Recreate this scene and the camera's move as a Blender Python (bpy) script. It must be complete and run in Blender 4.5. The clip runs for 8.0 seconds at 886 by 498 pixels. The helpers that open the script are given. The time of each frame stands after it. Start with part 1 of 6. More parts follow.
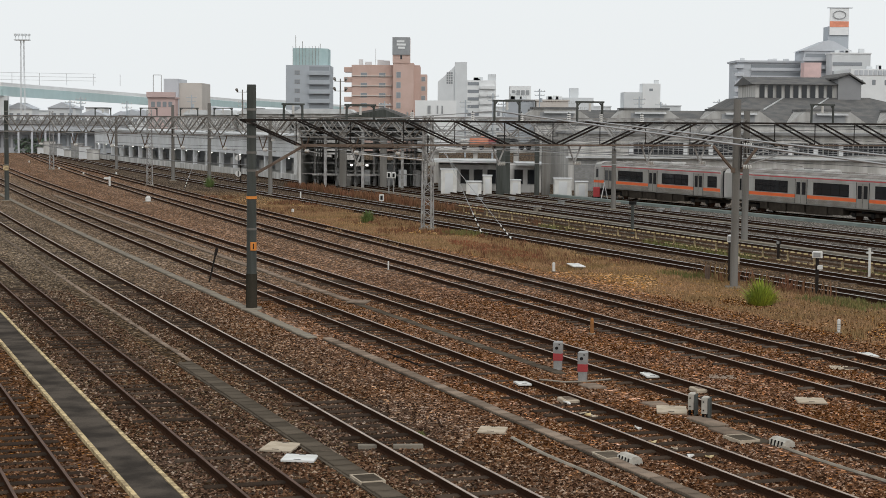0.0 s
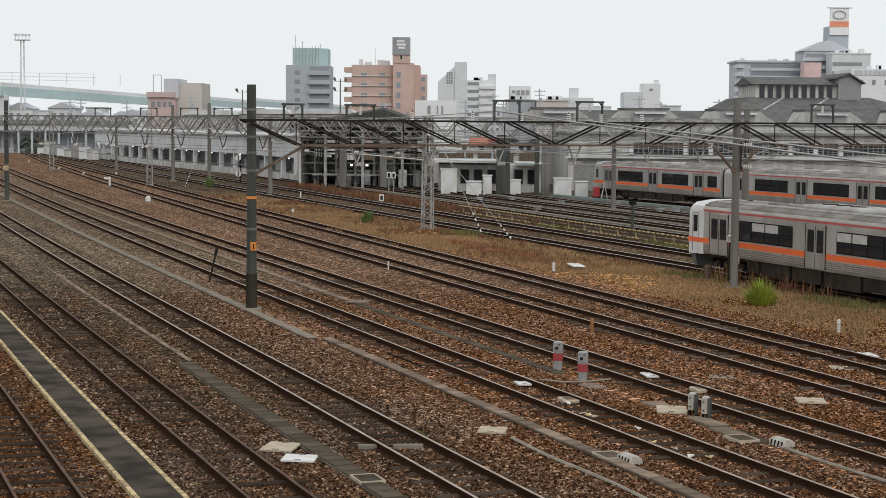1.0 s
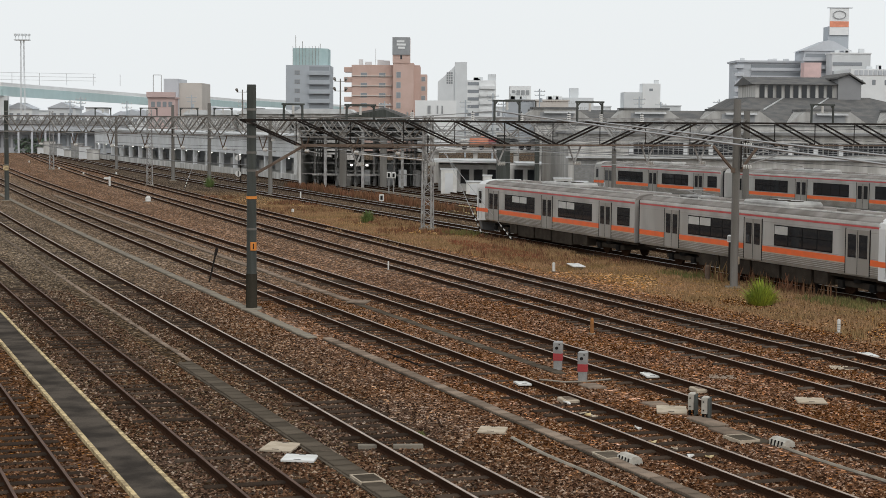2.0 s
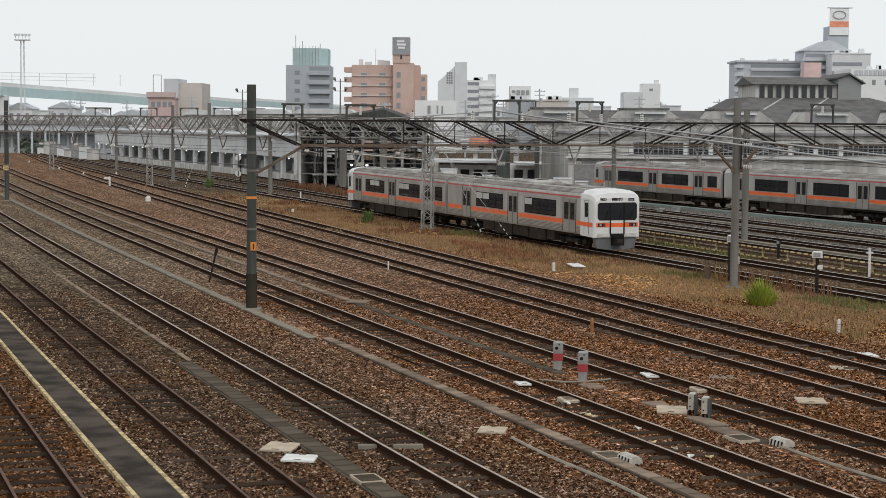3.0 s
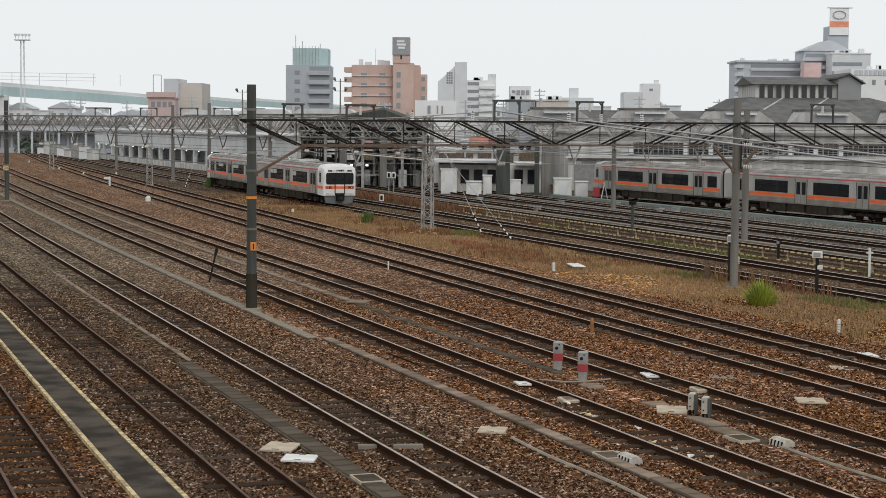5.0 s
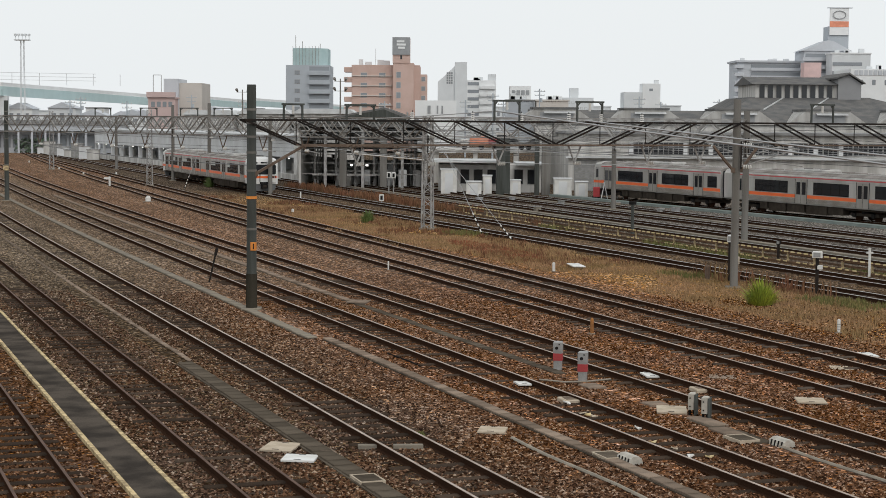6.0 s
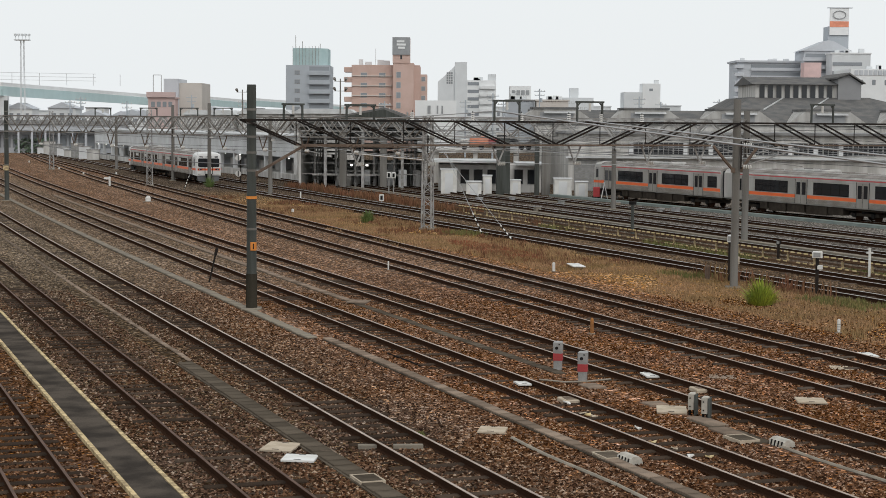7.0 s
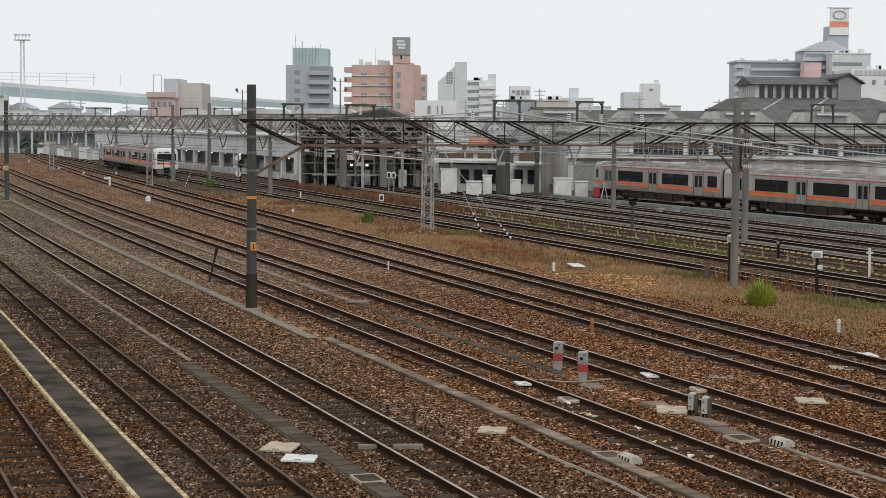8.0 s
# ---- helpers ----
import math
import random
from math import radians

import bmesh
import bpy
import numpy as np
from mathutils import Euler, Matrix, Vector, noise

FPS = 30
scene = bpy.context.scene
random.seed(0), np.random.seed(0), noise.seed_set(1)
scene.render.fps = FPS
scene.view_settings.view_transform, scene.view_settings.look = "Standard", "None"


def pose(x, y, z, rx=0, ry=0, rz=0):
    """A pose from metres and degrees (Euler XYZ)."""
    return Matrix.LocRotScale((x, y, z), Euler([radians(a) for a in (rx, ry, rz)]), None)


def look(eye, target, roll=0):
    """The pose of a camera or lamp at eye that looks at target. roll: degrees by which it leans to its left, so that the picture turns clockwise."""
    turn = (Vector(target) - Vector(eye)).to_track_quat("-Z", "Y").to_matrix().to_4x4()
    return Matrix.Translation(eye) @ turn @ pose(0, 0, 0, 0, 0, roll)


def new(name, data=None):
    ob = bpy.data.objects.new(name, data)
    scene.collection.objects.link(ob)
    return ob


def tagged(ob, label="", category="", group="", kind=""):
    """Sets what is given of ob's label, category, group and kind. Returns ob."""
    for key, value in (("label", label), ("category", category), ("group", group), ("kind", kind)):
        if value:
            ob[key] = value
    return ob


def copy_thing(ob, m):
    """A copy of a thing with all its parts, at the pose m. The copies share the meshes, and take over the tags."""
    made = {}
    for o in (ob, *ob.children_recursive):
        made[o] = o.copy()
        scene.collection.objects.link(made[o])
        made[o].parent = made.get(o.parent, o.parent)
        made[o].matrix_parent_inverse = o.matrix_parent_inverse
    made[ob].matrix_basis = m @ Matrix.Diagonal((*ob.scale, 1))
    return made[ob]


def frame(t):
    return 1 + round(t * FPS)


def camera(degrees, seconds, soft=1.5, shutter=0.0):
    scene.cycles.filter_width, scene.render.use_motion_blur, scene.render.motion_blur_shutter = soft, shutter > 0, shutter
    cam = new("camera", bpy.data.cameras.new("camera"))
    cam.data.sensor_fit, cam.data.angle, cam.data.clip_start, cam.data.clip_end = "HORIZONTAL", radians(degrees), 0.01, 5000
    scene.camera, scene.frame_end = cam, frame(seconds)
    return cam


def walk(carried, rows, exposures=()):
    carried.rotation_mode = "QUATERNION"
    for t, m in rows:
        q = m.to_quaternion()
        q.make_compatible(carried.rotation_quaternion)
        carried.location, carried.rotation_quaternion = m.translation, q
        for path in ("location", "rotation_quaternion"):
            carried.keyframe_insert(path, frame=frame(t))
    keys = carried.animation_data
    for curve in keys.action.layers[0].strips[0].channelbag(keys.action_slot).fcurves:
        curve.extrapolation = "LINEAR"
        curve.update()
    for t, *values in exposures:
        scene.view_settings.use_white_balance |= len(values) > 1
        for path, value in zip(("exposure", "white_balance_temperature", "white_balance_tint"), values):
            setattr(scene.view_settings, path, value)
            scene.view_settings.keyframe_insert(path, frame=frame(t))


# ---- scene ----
# camera: on a footbridge over the yard, standing still
EYE = (0.0, 0.0, 6.7)
cam = camera(29.3, 8.0, 0.8)
AIM = look(EYE, (0.0, 100.0, 6.7 - 7.567), 0.46)
walk(cam, [(0.0, AIM), (8.0, AIM)])

# ---- world and light: thick bright overcast ----
sky_world = bpy.data.worlds.new("overcast_sky")
scene.world = sky_world
sky_world.use_nodes = True
wn = sky_world.node_tree
wn.nodes.clear()
w_out = wn.nodes.new("ShaderNodeOutputWorld")
w_bg = wn.nodes.new("ShaderNodeBackground")
w_mix = wn.nodes.new("ShaderNodeMixRGB")
w_sky = wn.nodes.new("ShaderNodeTexSky")
w_sky.sky_type = "NISHITA"
w_sky.sun_disc = False
w_sky.sun_elevation = radians(48)
w_sky.sun_rotation = radians(150)
w_sky.dust_density = 6.0
w_mix.inputs["Fac"].default_value = 0.93
w_mix.inputs["Color2"].default_value = (8.9, 9.25, 9.4, 1)
w_bg.inputs["Strength"].default_value = 0.1
wn.links.new(w_sky.outputs["Color"], w_mix.inputs["Color1"])
wn.links.new(w_mix.outputs["Color"], w_bg.inputs["Color"])
wn.links.new(w_bg.outputs["Background"], w_out.inputs["Surface"])
sun = new("sun", bpy.data.lights.new("sun", "SUN"))
sun.data.energy = 0.7
sun.data.angle = radians(25)
sun.data.color = (1.0, 0.97, 0.93)
sun.matrix_world = look((40, -60, 80), (0, 60, 0))


# ---- mesh tools ----
class Shape:
    """Collects boxes, bars, rods and sheets into one mesh."""

    def __init__(self):
        self.v, self.f = [], []

    def add(self, verts, faces):
        n = len(self.v)
        self.v += [tuple(q) for q in verts]
        self.f += [tuple(i + n for i in f) for f in faces]
        return self

    def box(self, x0, x1, y0, y1, z0, z1, bev=0.0):
        if bev > 0:
            b = bev
            ring = [(x0 + b, y0), (x1 - b, y0), (x1, y0 + b), (x1, y1 - b), (x1 - b, y1), (x0 + b, y1), (x0, y1 - b), (x0, y0 + b)]
            top = [(x0 + b, y0 + b), (x1 - b, y0 + b), (x1 - b, y0 + b), (x1 - b, y1 - b), (x1 - b, y1 - b), (x0 + b, y1 - b), (x0 + b, y1 - b), (x0 + b, y0 + b)]
            vs = [(x, y, z0) for x, y in ring] + [(x, y, z1 - b) for x, y in ring] + [(x, y, z1) for x, y in top]
            fs = [tuple(range(7, -1, -1))]
            for j in (0, 8):
                for i in range(8):
                    k = (i + 1) % 8
                    fs.append((j + i, j + k, j + 8 + k, j + 8 + i))
            fs.append((16, 18, 20, 22))
            return self.add(vs, fs)
        vs = [(x, y, z) for z in (z0, z1) for x, y in ((x0, y0), (x1, y0), (x1, y1), (x0, y1))]
        return self.add(vs, [(3, 2, 1, 0), (4, 5, 6, 7), (0, 1, 5, 4), (1, 2, 6, 5), (2, 3, 7, 6), (3, 0, 4, 7)])

    def bar(self, a, b, w, h=None, n=4):
        """A bar or rod of n sides from a to b."""
        a, b = Vector(a), Vector(b)
        d = (b - a).normalized()
        side = d.cross(Vector((0, 0, 1)))
        side = side.normalized() if side.length > 1e-4 else Vector((1, 0, 0))
        up = side.cross(d)
        h = w if h is None else h
        ring = [(math.cos(2 * math.pi * (i + 0.5) / n), math.sin(2 * math.pi * (i + 0.5) / n)) for i in range(n)]
        k = 0.7071 if n == 4 else 0.5
        vs = [q + side * (c * w * k) + up * (s * h * k) for q in (a, b) for c, s in ring]
        fs = [tuple(range(n - 1, -1, -1)), tuple(range(n, 2 * n))]
        fs += [(i, (i + 1) % n, n + (i + 1) % n, n + i) for i in range(n)]
        return self.add(vs, fs)

    def cone(self, base, top, r0, r1, n=12):
        a, b = Vector(base), Vector(top)
        d = (b - a).normalized()
        side = d.cross(Vector((0, 1, 0.01))).normalized()
        up = side.cross(d)
        vs = [q + side * (math.cos(2 * math.pi * i / n) * r) + up * (math.sin(2 * math.pi * i / n) * r) for q, r in ((a, r0), (b, r1)) for i in range(n)]
        fs = [tuple(range(n)), tuple(range(2 * n - 1, n - 1, -1))]
        fs += [(i, n + i, n + (i + 1) % n, (i + 1) % n) for i in range(n)]
        return self.add(vs, fs)

    def prism(self, outline, axis_a, axis_b, close=True):
        """Sweeps an outline of (u, w) from a to b: maps given as functions (u, w) -> point."""
        n = len(outline)
        vs = [axis_a(u, w) for u, w in outline] + [axis_b(u, w) for u, w in outline]
        fs = [(i, (i + 1) % n, n + (i + 1) % n, n + i) for i in range(n)]
        if close:
            fs += [tuple(range(n - 1, -1, -1)), tuple(range(n, 2 * n))]
        return self.add(vs, fs)

    def mesh(self, name, material, smooth=False):
        me = bpy.data.meshes.new(name)
        me.from_pydata(self.v, [], self.f)
        me.materials.append(material)
        if smooth:
            me.polygons.foreach_set("use_smooth", [True] * len(me.polygons))
        me.update()
        return me


def part(name, shape, material, parent=None, label="", at=None, smooth=False):
    """Links a shape as ONE mesh object, under a thing or part if one is given."""
    me = shape if isinstance(shape, bpy.types.Mesh) else shape.mesh(name, material, smooth)
    ob = new(name, me)
    if parent is not None:
        ob.parent = parent
    if at is not None:
        ob.matrix_basis = at
    if label:
        tagged(ob, label)
    return ob


def thing(name, label, category, at=None, group="", kind=""):
    """An Empty at the base of a thing in parts."""
    ob = new(name)
    ob.empty_display_size = 0.2
    if at is not None:
        ob.matrix_basis = at
    return tagged(ob, label, category, group, kind)


# ---- materials ----
def surface(name, colour, rough=0.8, metal=0.0, vary=0.25, scale=3.0, stain=None, stain_amount=0.4, bump=0.15, fine=60.0, island=0.0, gloss=None, streak=1.0):
    """Painted, rusty, stony or metal surface with grain and stains at two scales."""
    m = bpy.data.materials.new(name)
    m.use_nodes = True
    nt = m.node_tree
    bsdf = nt.nodes["Principled BSDF"]
    co = nt.nodes.new("ShaderNodeTexCoord")
    n1 = nt.nodes.new("ShaderNodeTexNoise")
    n1.inputs["Scale"].default_value, n1.inputs["Detail"].default_value = scale, 6
    n2 = nt.nodes.new("ShaderNodeTexNoise")
    n2.inputs["Scale"].default_value, n2.inputs["Detail"].default_value = fine, 3
    if streak != 1.0:  # rain streaks run down
        run = nt.nodes.new("ShaderNodeMapping")
        run.inputs["Scale"].default_value = (1, 1, streak)
        nt.links.new(co.outputs["Object"], run.inputs["Vector"])
        nt.links.new(run.outputs["Vector"], n1.inputs["Vector"])
    else:
        nt.links.new(co.outputs["Object"], n1.inputs["Vector"])
    nt.links.new(co.outputs["Object"], n2.inputs["Vector"])
    ramp = nt.nodes.new("ShaderNodeValToRGB")
    dark = stain if stain else tuple(c * 0.55 for c in colour)
    ramp.color_ramp.elements[0].position, ramp.color_ramp.elements[0].color = 0.38, (*[c * (1 - stain_amount) + d * stain_amount for c, d in zip(colour, dark)], 1)
    ramp.color_ramp.elements[1].position, ramp.color_ramp.elements[1].color = 0.62, (*colour, 1)
    nt.links.new(n1.outputs["Fac"], ramp.inputs["Fac"])
    hsv = nt.nodes.new("ShaderNodeHueSaturation")
    mr = nt.nodes.new("ShaderNodeMapRange")
    mr.inputs["From Min"].default_value, mr.inputs["From Max"].default_value = 0.3, 0.7
    mr.inputs["To Min"].default_value, mr.inputs["To Max"].default_value = 1 - vary, 1 + vary
    nt.links.new(n2.outputs["Fac"], mr.inputs["Value"])
    value = mr.outputs["Result"]
    if island:
        src = nt.nodes.new("ShaderNodeNewGeometry") if island > 0 else nt.nodes.new("ShaderNodeObjectInfo")
        r2 = nt.nodes.new("ShaderNodeMapRange")
        r2.inputs["To Min"].default_value, r2.inputs["To Max"].default_value = 1 - abs(island), 1 + abs(island)
        nt.links.new(src.outputs["Random Per Island" if island > 0 else "Random"], r2.inputs["Value"])
        mul = nt.nodes.new("ShaderNodeMath")
        mul.operation = "MULTIPLY"
        nt.links.new(value, mul.inputs[0])
        nt.links.new(r2.outputs["Result"], mul.inputs[1])
        value = mul.outputs["Value"]
    nt.links.new(ramp.outputs["Color"], hsv.inputs["Color"])
    nt.links.new(value, hsv.inputs["Value"])
    nt.links.new(hsv.outputs["Color"], bsdf.inputs["Base Color"])
    bsdf.inputs["Roughness"].default_value = rough
    bsdf.inputs["Metallic"].default_value = metal
    bsdf.inputs["Specular IOR Level"].default_value = gloss if gloss is not None else (0.5 if rough < 0.6 else 0.0 if rough > 0.84 else 0.2)
    if bump:
        bm_ = nt.nodes.new("ShaderNodeBump")
        bm_.inputs["Strength"].default_value, bm_.inputs["Distance"].default_value = bump, 0.02
        nt.links.new(n2.outputs["Fac"], bm_.inputs["Height"])
        nt.links.new(bm_.outputs["Normal"], bsdf.inputs["Normal"])
    return m


def glow(name, colour, strength):
    m = bpy.data.materials.new(name)
    m.use_nodes = True
    b = m.node_tree.nodes["Principled BSDF"]
    b.inputs["Base Color"].default_value = (*colour, 1)
    b.inputs["Emission Color"].default_value = (*colour, 1)
    b.inputs["Emission Strength"].default_value = strength
    return m


def glass(name, colour, rough=0.08):
    m = bpy.data.materials.new(name)
    m.use_nodes = True
    b = m.node_tree.nodes["Principled BSDF"]
    b.inputs["Base Color"].default_value = (*colour, 1)
    b.inputs["Roughness"].default_value = rough
    b.inputs["Specular IOR Level"].default_value = 0.5
    return m


# across(Y): how far a line parallel to the main tracks has drifted to the side at the distance Y
SLOPE, BEND = -22.3, 0.45


def across(y, a, b=SLOPE, c=BEND):
    q = (y - 60.0) / 60.0
    return a + b * q + c * q * q


HEAD = math.degrees(math.atan2(60.0, SLOPE))  # heading of the tracks, degrees from +x
ALONG = Vector((math.cos(radians(HEAD)), math.sin(radians(HEAD)), 0))
ASIDE = Vector((ALONG.y, -ALONG.x, 0))
BED = -0.16  # top of the ballast below the rail heads


def ground_material():
    """Ballast and dry weeds in bands that follow the tracks, with stones, stains and relief."""
    m = bpy.data.materials.new("ballast_and_weeds")
    m.use_nodes = True
    nt = m.node_tree
    L = nt.links.new
    bsdf = nt.nodes["Principled BSDF"]
    geo = nt.nodes.new("ShaderNodeNewGeometry")
    sep = nt.nodes.new("ShaderNodeSeparateXYZ")
    L(geo.outputs["Position"], sep.inputs["Vector"])

    def math_node(op, a, b=None):
        n = nt.nodes.new("ShaderNodeMath")
        n.operation = op
        for i, x in enumerate((a, b)):
            if x is None:
                continue
            if isinstance(x, (int, float)):
                n.inputs[i].default_value = x
            else:
                L(x, n.inputs[i])
        return n.outputs["Value"]

    def noise_node(scale, detail=4, rough=0.55):
        n = nt.nodes.new("ShaderNodeTexNoise")
        n.inputs["Scale"].default_value, n.inputs["Detail"].default_value, n.inputs["Roughness"].default_value = scale, detail, rough
        L(geo.outputs["Position"], n.inputs["Vector"])
        return n

    q = math_node("DIVIDE", math_node("SUBTRACT", sep.outputs["Y"], 60.0), 60.0)
    v = math_node("SUBTRACT", sep.outputs["X"], math_node("MULTIPLY", q, SLOPE))
    v = math_node("SUBTRACT", v, math_node("MULTIPLY", math_node("MULTIPLY", q, q), BEND))
    v0 = v
    wob = noise_node(0.35, 5, 0.65)
    v = math_node("ADD", v, math_node("MULTIPLY", math_node("SUBTRACT", wob.outputs["Fac"], 0.5), 2.6))
    ramp = nt.nodes.new("ShaderNodeValToRGB")
    lo, hi = -30.0, 60.0
    L(math_node("DIVIDE", math_node("SUBTRACT", v, lo), hi - lo), ramp.inputs["Fac"])
    bands = [(-30, (0.129, 0.074, 0.041)), (-17.2, (0.129, 0.070, 0.039)), (-15.4, (0.081, 0.058, 0.039)), (-12.6, (0.094, 0.065, 0.042)), (-10.5, (0.094, 0.066, 0.044)), (-8.6, (0.179, 0.118, 0.080)),
             (-5.5, (0.225, 0.123, 0.079)), (-1, (0.210, 0.117, 0.074)), (4, (0.235, 0.124, 0.078)), (9.2, (0.235, 0.133, 0.083)), (10.6, (0.24, 0.126, 0.068)), (12.6, (0.32, 0.188, 0.098)),
             (16.4, (0.29, 0.185, 0.088)), (18.4, (0.115, 0.080, 0.056)), (24.5, (0.135, 0.095, 0.062)), (30, (0.13, 0.112, 0.096)), (60, (0.19, 0.177, 0.16))]
    els = ramp.color_ramp.elements
    while len(els) < len(bands):
        els.new(0.5)
    for e, (pos, col) in zip(els, bands):
        e.position = (pos - lo) / (hi - lo)
    for e, (pos, col) in zip(els, bands):
        e.color = (*col, 1)
    # single stones
    vor = nt.nodes.new("ShaderNodeTexVoronoi")
    vor.inputs["Scale"].default_value = 13.0
    L(geo.outputs["Position"], vor.inputs["Vector"])
    vsep = nt.nodes.new("ShaderNodeSeparateXYZ")
    L(vor.outputs["Color"], vsep.inputs["Vector"])
    mid, big = noise_node(2.2, 5, 0.6), noise_node(0.12, 4, 0.6)
    val = math_node("ADD", math_node("ADD", math_node("MULTIPLY", vsep.outputs["X"], 0.75), 0.22), math_node("MULTIPLY", math_node("POWER", vsep.outputs["X"], 7.0), 3.2))
    val = math_node("MULTIPLY", val, math_node("ADD", math_node("MULTIPLY", mid.outputs["Fac"], 0.9), 0.55))
    val = math_node("MULTIPLY", val, math_node("ADD", math_node("MULTIPLY", big.outputs["Fac"], 0.8), 0.6))
    # worn streaks that run along the tracks
    run = nt.nodes.new("ShaderNodeCombineXYZ")
    L(v0, run.inputs["X"])
    L(math_node("MULTIPLY", sep.outputs["Y"], 0.03), run.inputs["Y"])
    streak = nt.nodes.new("ShaderNodeTexNoise")
    streak.inputs["Scale"].default_value, streak.inputs["Detail"].default_value = 1.3, 4
    L(run.outputs["Vector"], streak.inputs["Vector"])
    val = math_node("MULTIPLY", val, math_node("ADD", math_node("MULTIPLY", streak.outputs["Fac"], 1.1), 0.45))
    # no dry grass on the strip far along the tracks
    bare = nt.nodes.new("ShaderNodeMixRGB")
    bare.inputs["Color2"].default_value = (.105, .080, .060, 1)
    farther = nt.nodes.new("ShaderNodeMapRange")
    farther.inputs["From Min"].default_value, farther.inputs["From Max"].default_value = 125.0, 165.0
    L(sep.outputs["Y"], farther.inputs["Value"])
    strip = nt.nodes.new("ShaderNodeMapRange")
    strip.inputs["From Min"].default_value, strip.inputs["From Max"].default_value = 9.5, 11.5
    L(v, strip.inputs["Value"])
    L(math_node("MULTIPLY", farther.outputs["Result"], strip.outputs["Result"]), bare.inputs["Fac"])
    L(ramp.outputs["Color"], bare.inputs["Color1"])
    # greyer ballast further along the nearer tracks
    grey_mix = nt.nodes.new("ShaderNodeMixRGB")
    grey_mix.inputs["Color2"].default_value = (.158, .124, .092, 1)
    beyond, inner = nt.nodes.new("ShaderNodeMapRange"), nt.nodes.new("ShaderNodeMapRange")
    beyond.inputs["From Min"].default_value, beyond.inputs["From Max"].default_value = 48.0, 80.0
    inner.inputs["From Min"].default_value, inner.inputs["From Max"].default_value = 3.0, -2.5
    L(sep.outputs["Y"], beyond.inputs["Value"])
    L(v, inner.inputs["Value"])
    L(math_node("MULTIPLY", math_node("MULTIPLY", beyond.outputs["Result"], inner.outputs["Result"]), 0.8), grey_mix.inputs["Fac"])
    L(bare.outputs["Color"], grey_mix.inputs["Color1"])
    brown = nt.nodes.new("ShaderNodeMixRGB")
    brown.inputs["Color2"].default_value = (.185, .120, .083, 1)
    outer, edge = nt.nodes.new("ShaderNodeMapRange"), nt.nodes.new("ShaderNodeMapRange")
    outer.inputs["From Min"].default_value, outer.inputs["From Max"].default_value = -2.5, 3.0
    edge.inputs["From Min"].default_value, edge.inputs["From Max"].default_value = 11.5, 9.5
    L(v, outer.inputs["Value"])
    L(v, edge.inputs["Value"])
    L(math_node("MULTIPLY", math_node("MULTIPLY", beyond.outputs["Result"], outer.outputs["Result"]), edge.outputs["Result"]), brown.inputs["Fac"])
    L(grey_mix.outputs["Color"], brown.inputs["Color1"])
    hsv = nt.nodes.new("ShaderNodeHueSaturation")
    L(brown.outputs["Color"], hsv.inputs["Color"])
    L(val, hsv.inputs["Value"])
    sat = math_node("ADD", math_node("MULTIPLY", vsep.outputs["Y"], 0.6), 0.76)
    L(sat, hsv.inputs["Saturation"])
    L(hsv.outputs["Color"], bsdf.inputs["Base Color"])
    bsdf.inputs["Roughness"].default_value = 0.95
    bsdf.inputs["Specular IOR Level"].default_value = 0.0
    b = nt.nodes.new("ShaderNodeBump")
    b.inputs["Strength"].default_value, b.inputs["Distance"].default_value = 0.9, 0.05
    L(vor.outputs["Distance"], b.inputs["Height"])
    b.invert = True
    L(b.outputs["Normal"], bsdf.inputs["Normal"])
    return m


M_GROUND = ground_material()
M_RAIL = surface("rusty_rail_steel", (.045, .024, .015), .9, 0, .3, 2.0, (.034, .019, .013), .5, .1)
M_RAILTOP = surface("worn_rail_head", (.44, .345, .28), .45, .35, .2, 1.5, (.22, .15, .11), .6, .03)
M_RAILDULL = surface("rusted_rail_head", (.125, .075, .055), .8, 0, .2, 1.5, (.075, .045, .032), .6, .03)
M_RAILBRIGHT = surface("polished_rail_head", (.60, .57, .54), .35, .6, .1, 1.5, (.40, .36, .32), .6, .02)
M_SLEEPER = surface("weathered_sleeper", (.068, .048, .035), .9, 0, .3, 6.0, (.05, .04, .033), .6, .3, island=-0.35)
M_SLEEPER_FAR = surface("sleepers_mixed", (.10, .078, .062), .9, 0, .3, 6.0, (.05, .04, .033), .6, .2, island=0.3)
M_CONC = surface("grey_concrete", (.27, .235, .185), .9, 0, .12, 1.3, (.17, .155, .135), .7, .2)
M_LID = surface("concrete_lid", (.25, .19, .145), .92, 0, .15, 2.5, (.15, .12, .095), .7, .25, island=-0.3)
M_LID_DARK = surface("dark_concrete_lid", (.115, .094, .072), .92, 0, .15, 2.5, (.065, .054, .042), .7, .25, island=-0.25)
M_PATH = surface("asphalt_path", (.098, .082, .068), .9, 0, .2, 1.1, (.038, .033, .029), .85, .25)
M_YELLOW = surface("faded_yellow_edge", (.66, .52, .30), .9, 0, .3, 5.0, (.25, .19, .12), .85, .2)
M_POLE = surface("dark_concrete_pole", (.080, .086, .079), .8, 0, .12, 4.0, (.040, .042, .036), .7, .1, streak=.1)
M_SLEEVE = surface("stained_base_sleeve", (.052, .046, .036), .85, 0, .15, 4.0, (.03, .028, .02), .7, .1, streak=.15)
M_POLE_LIGHT = surface("pale_concrete_pole", (.21, .20, .185), .85, 0, .1, 2.5, (.13, .12, .105), .7, .1, streak=.1)
M_STEEL_DARK = surface("dark_truss_steel", (.026, .024, .023), .9, 0, .2, 2.0, (.04, .028, .021), .5, .05)
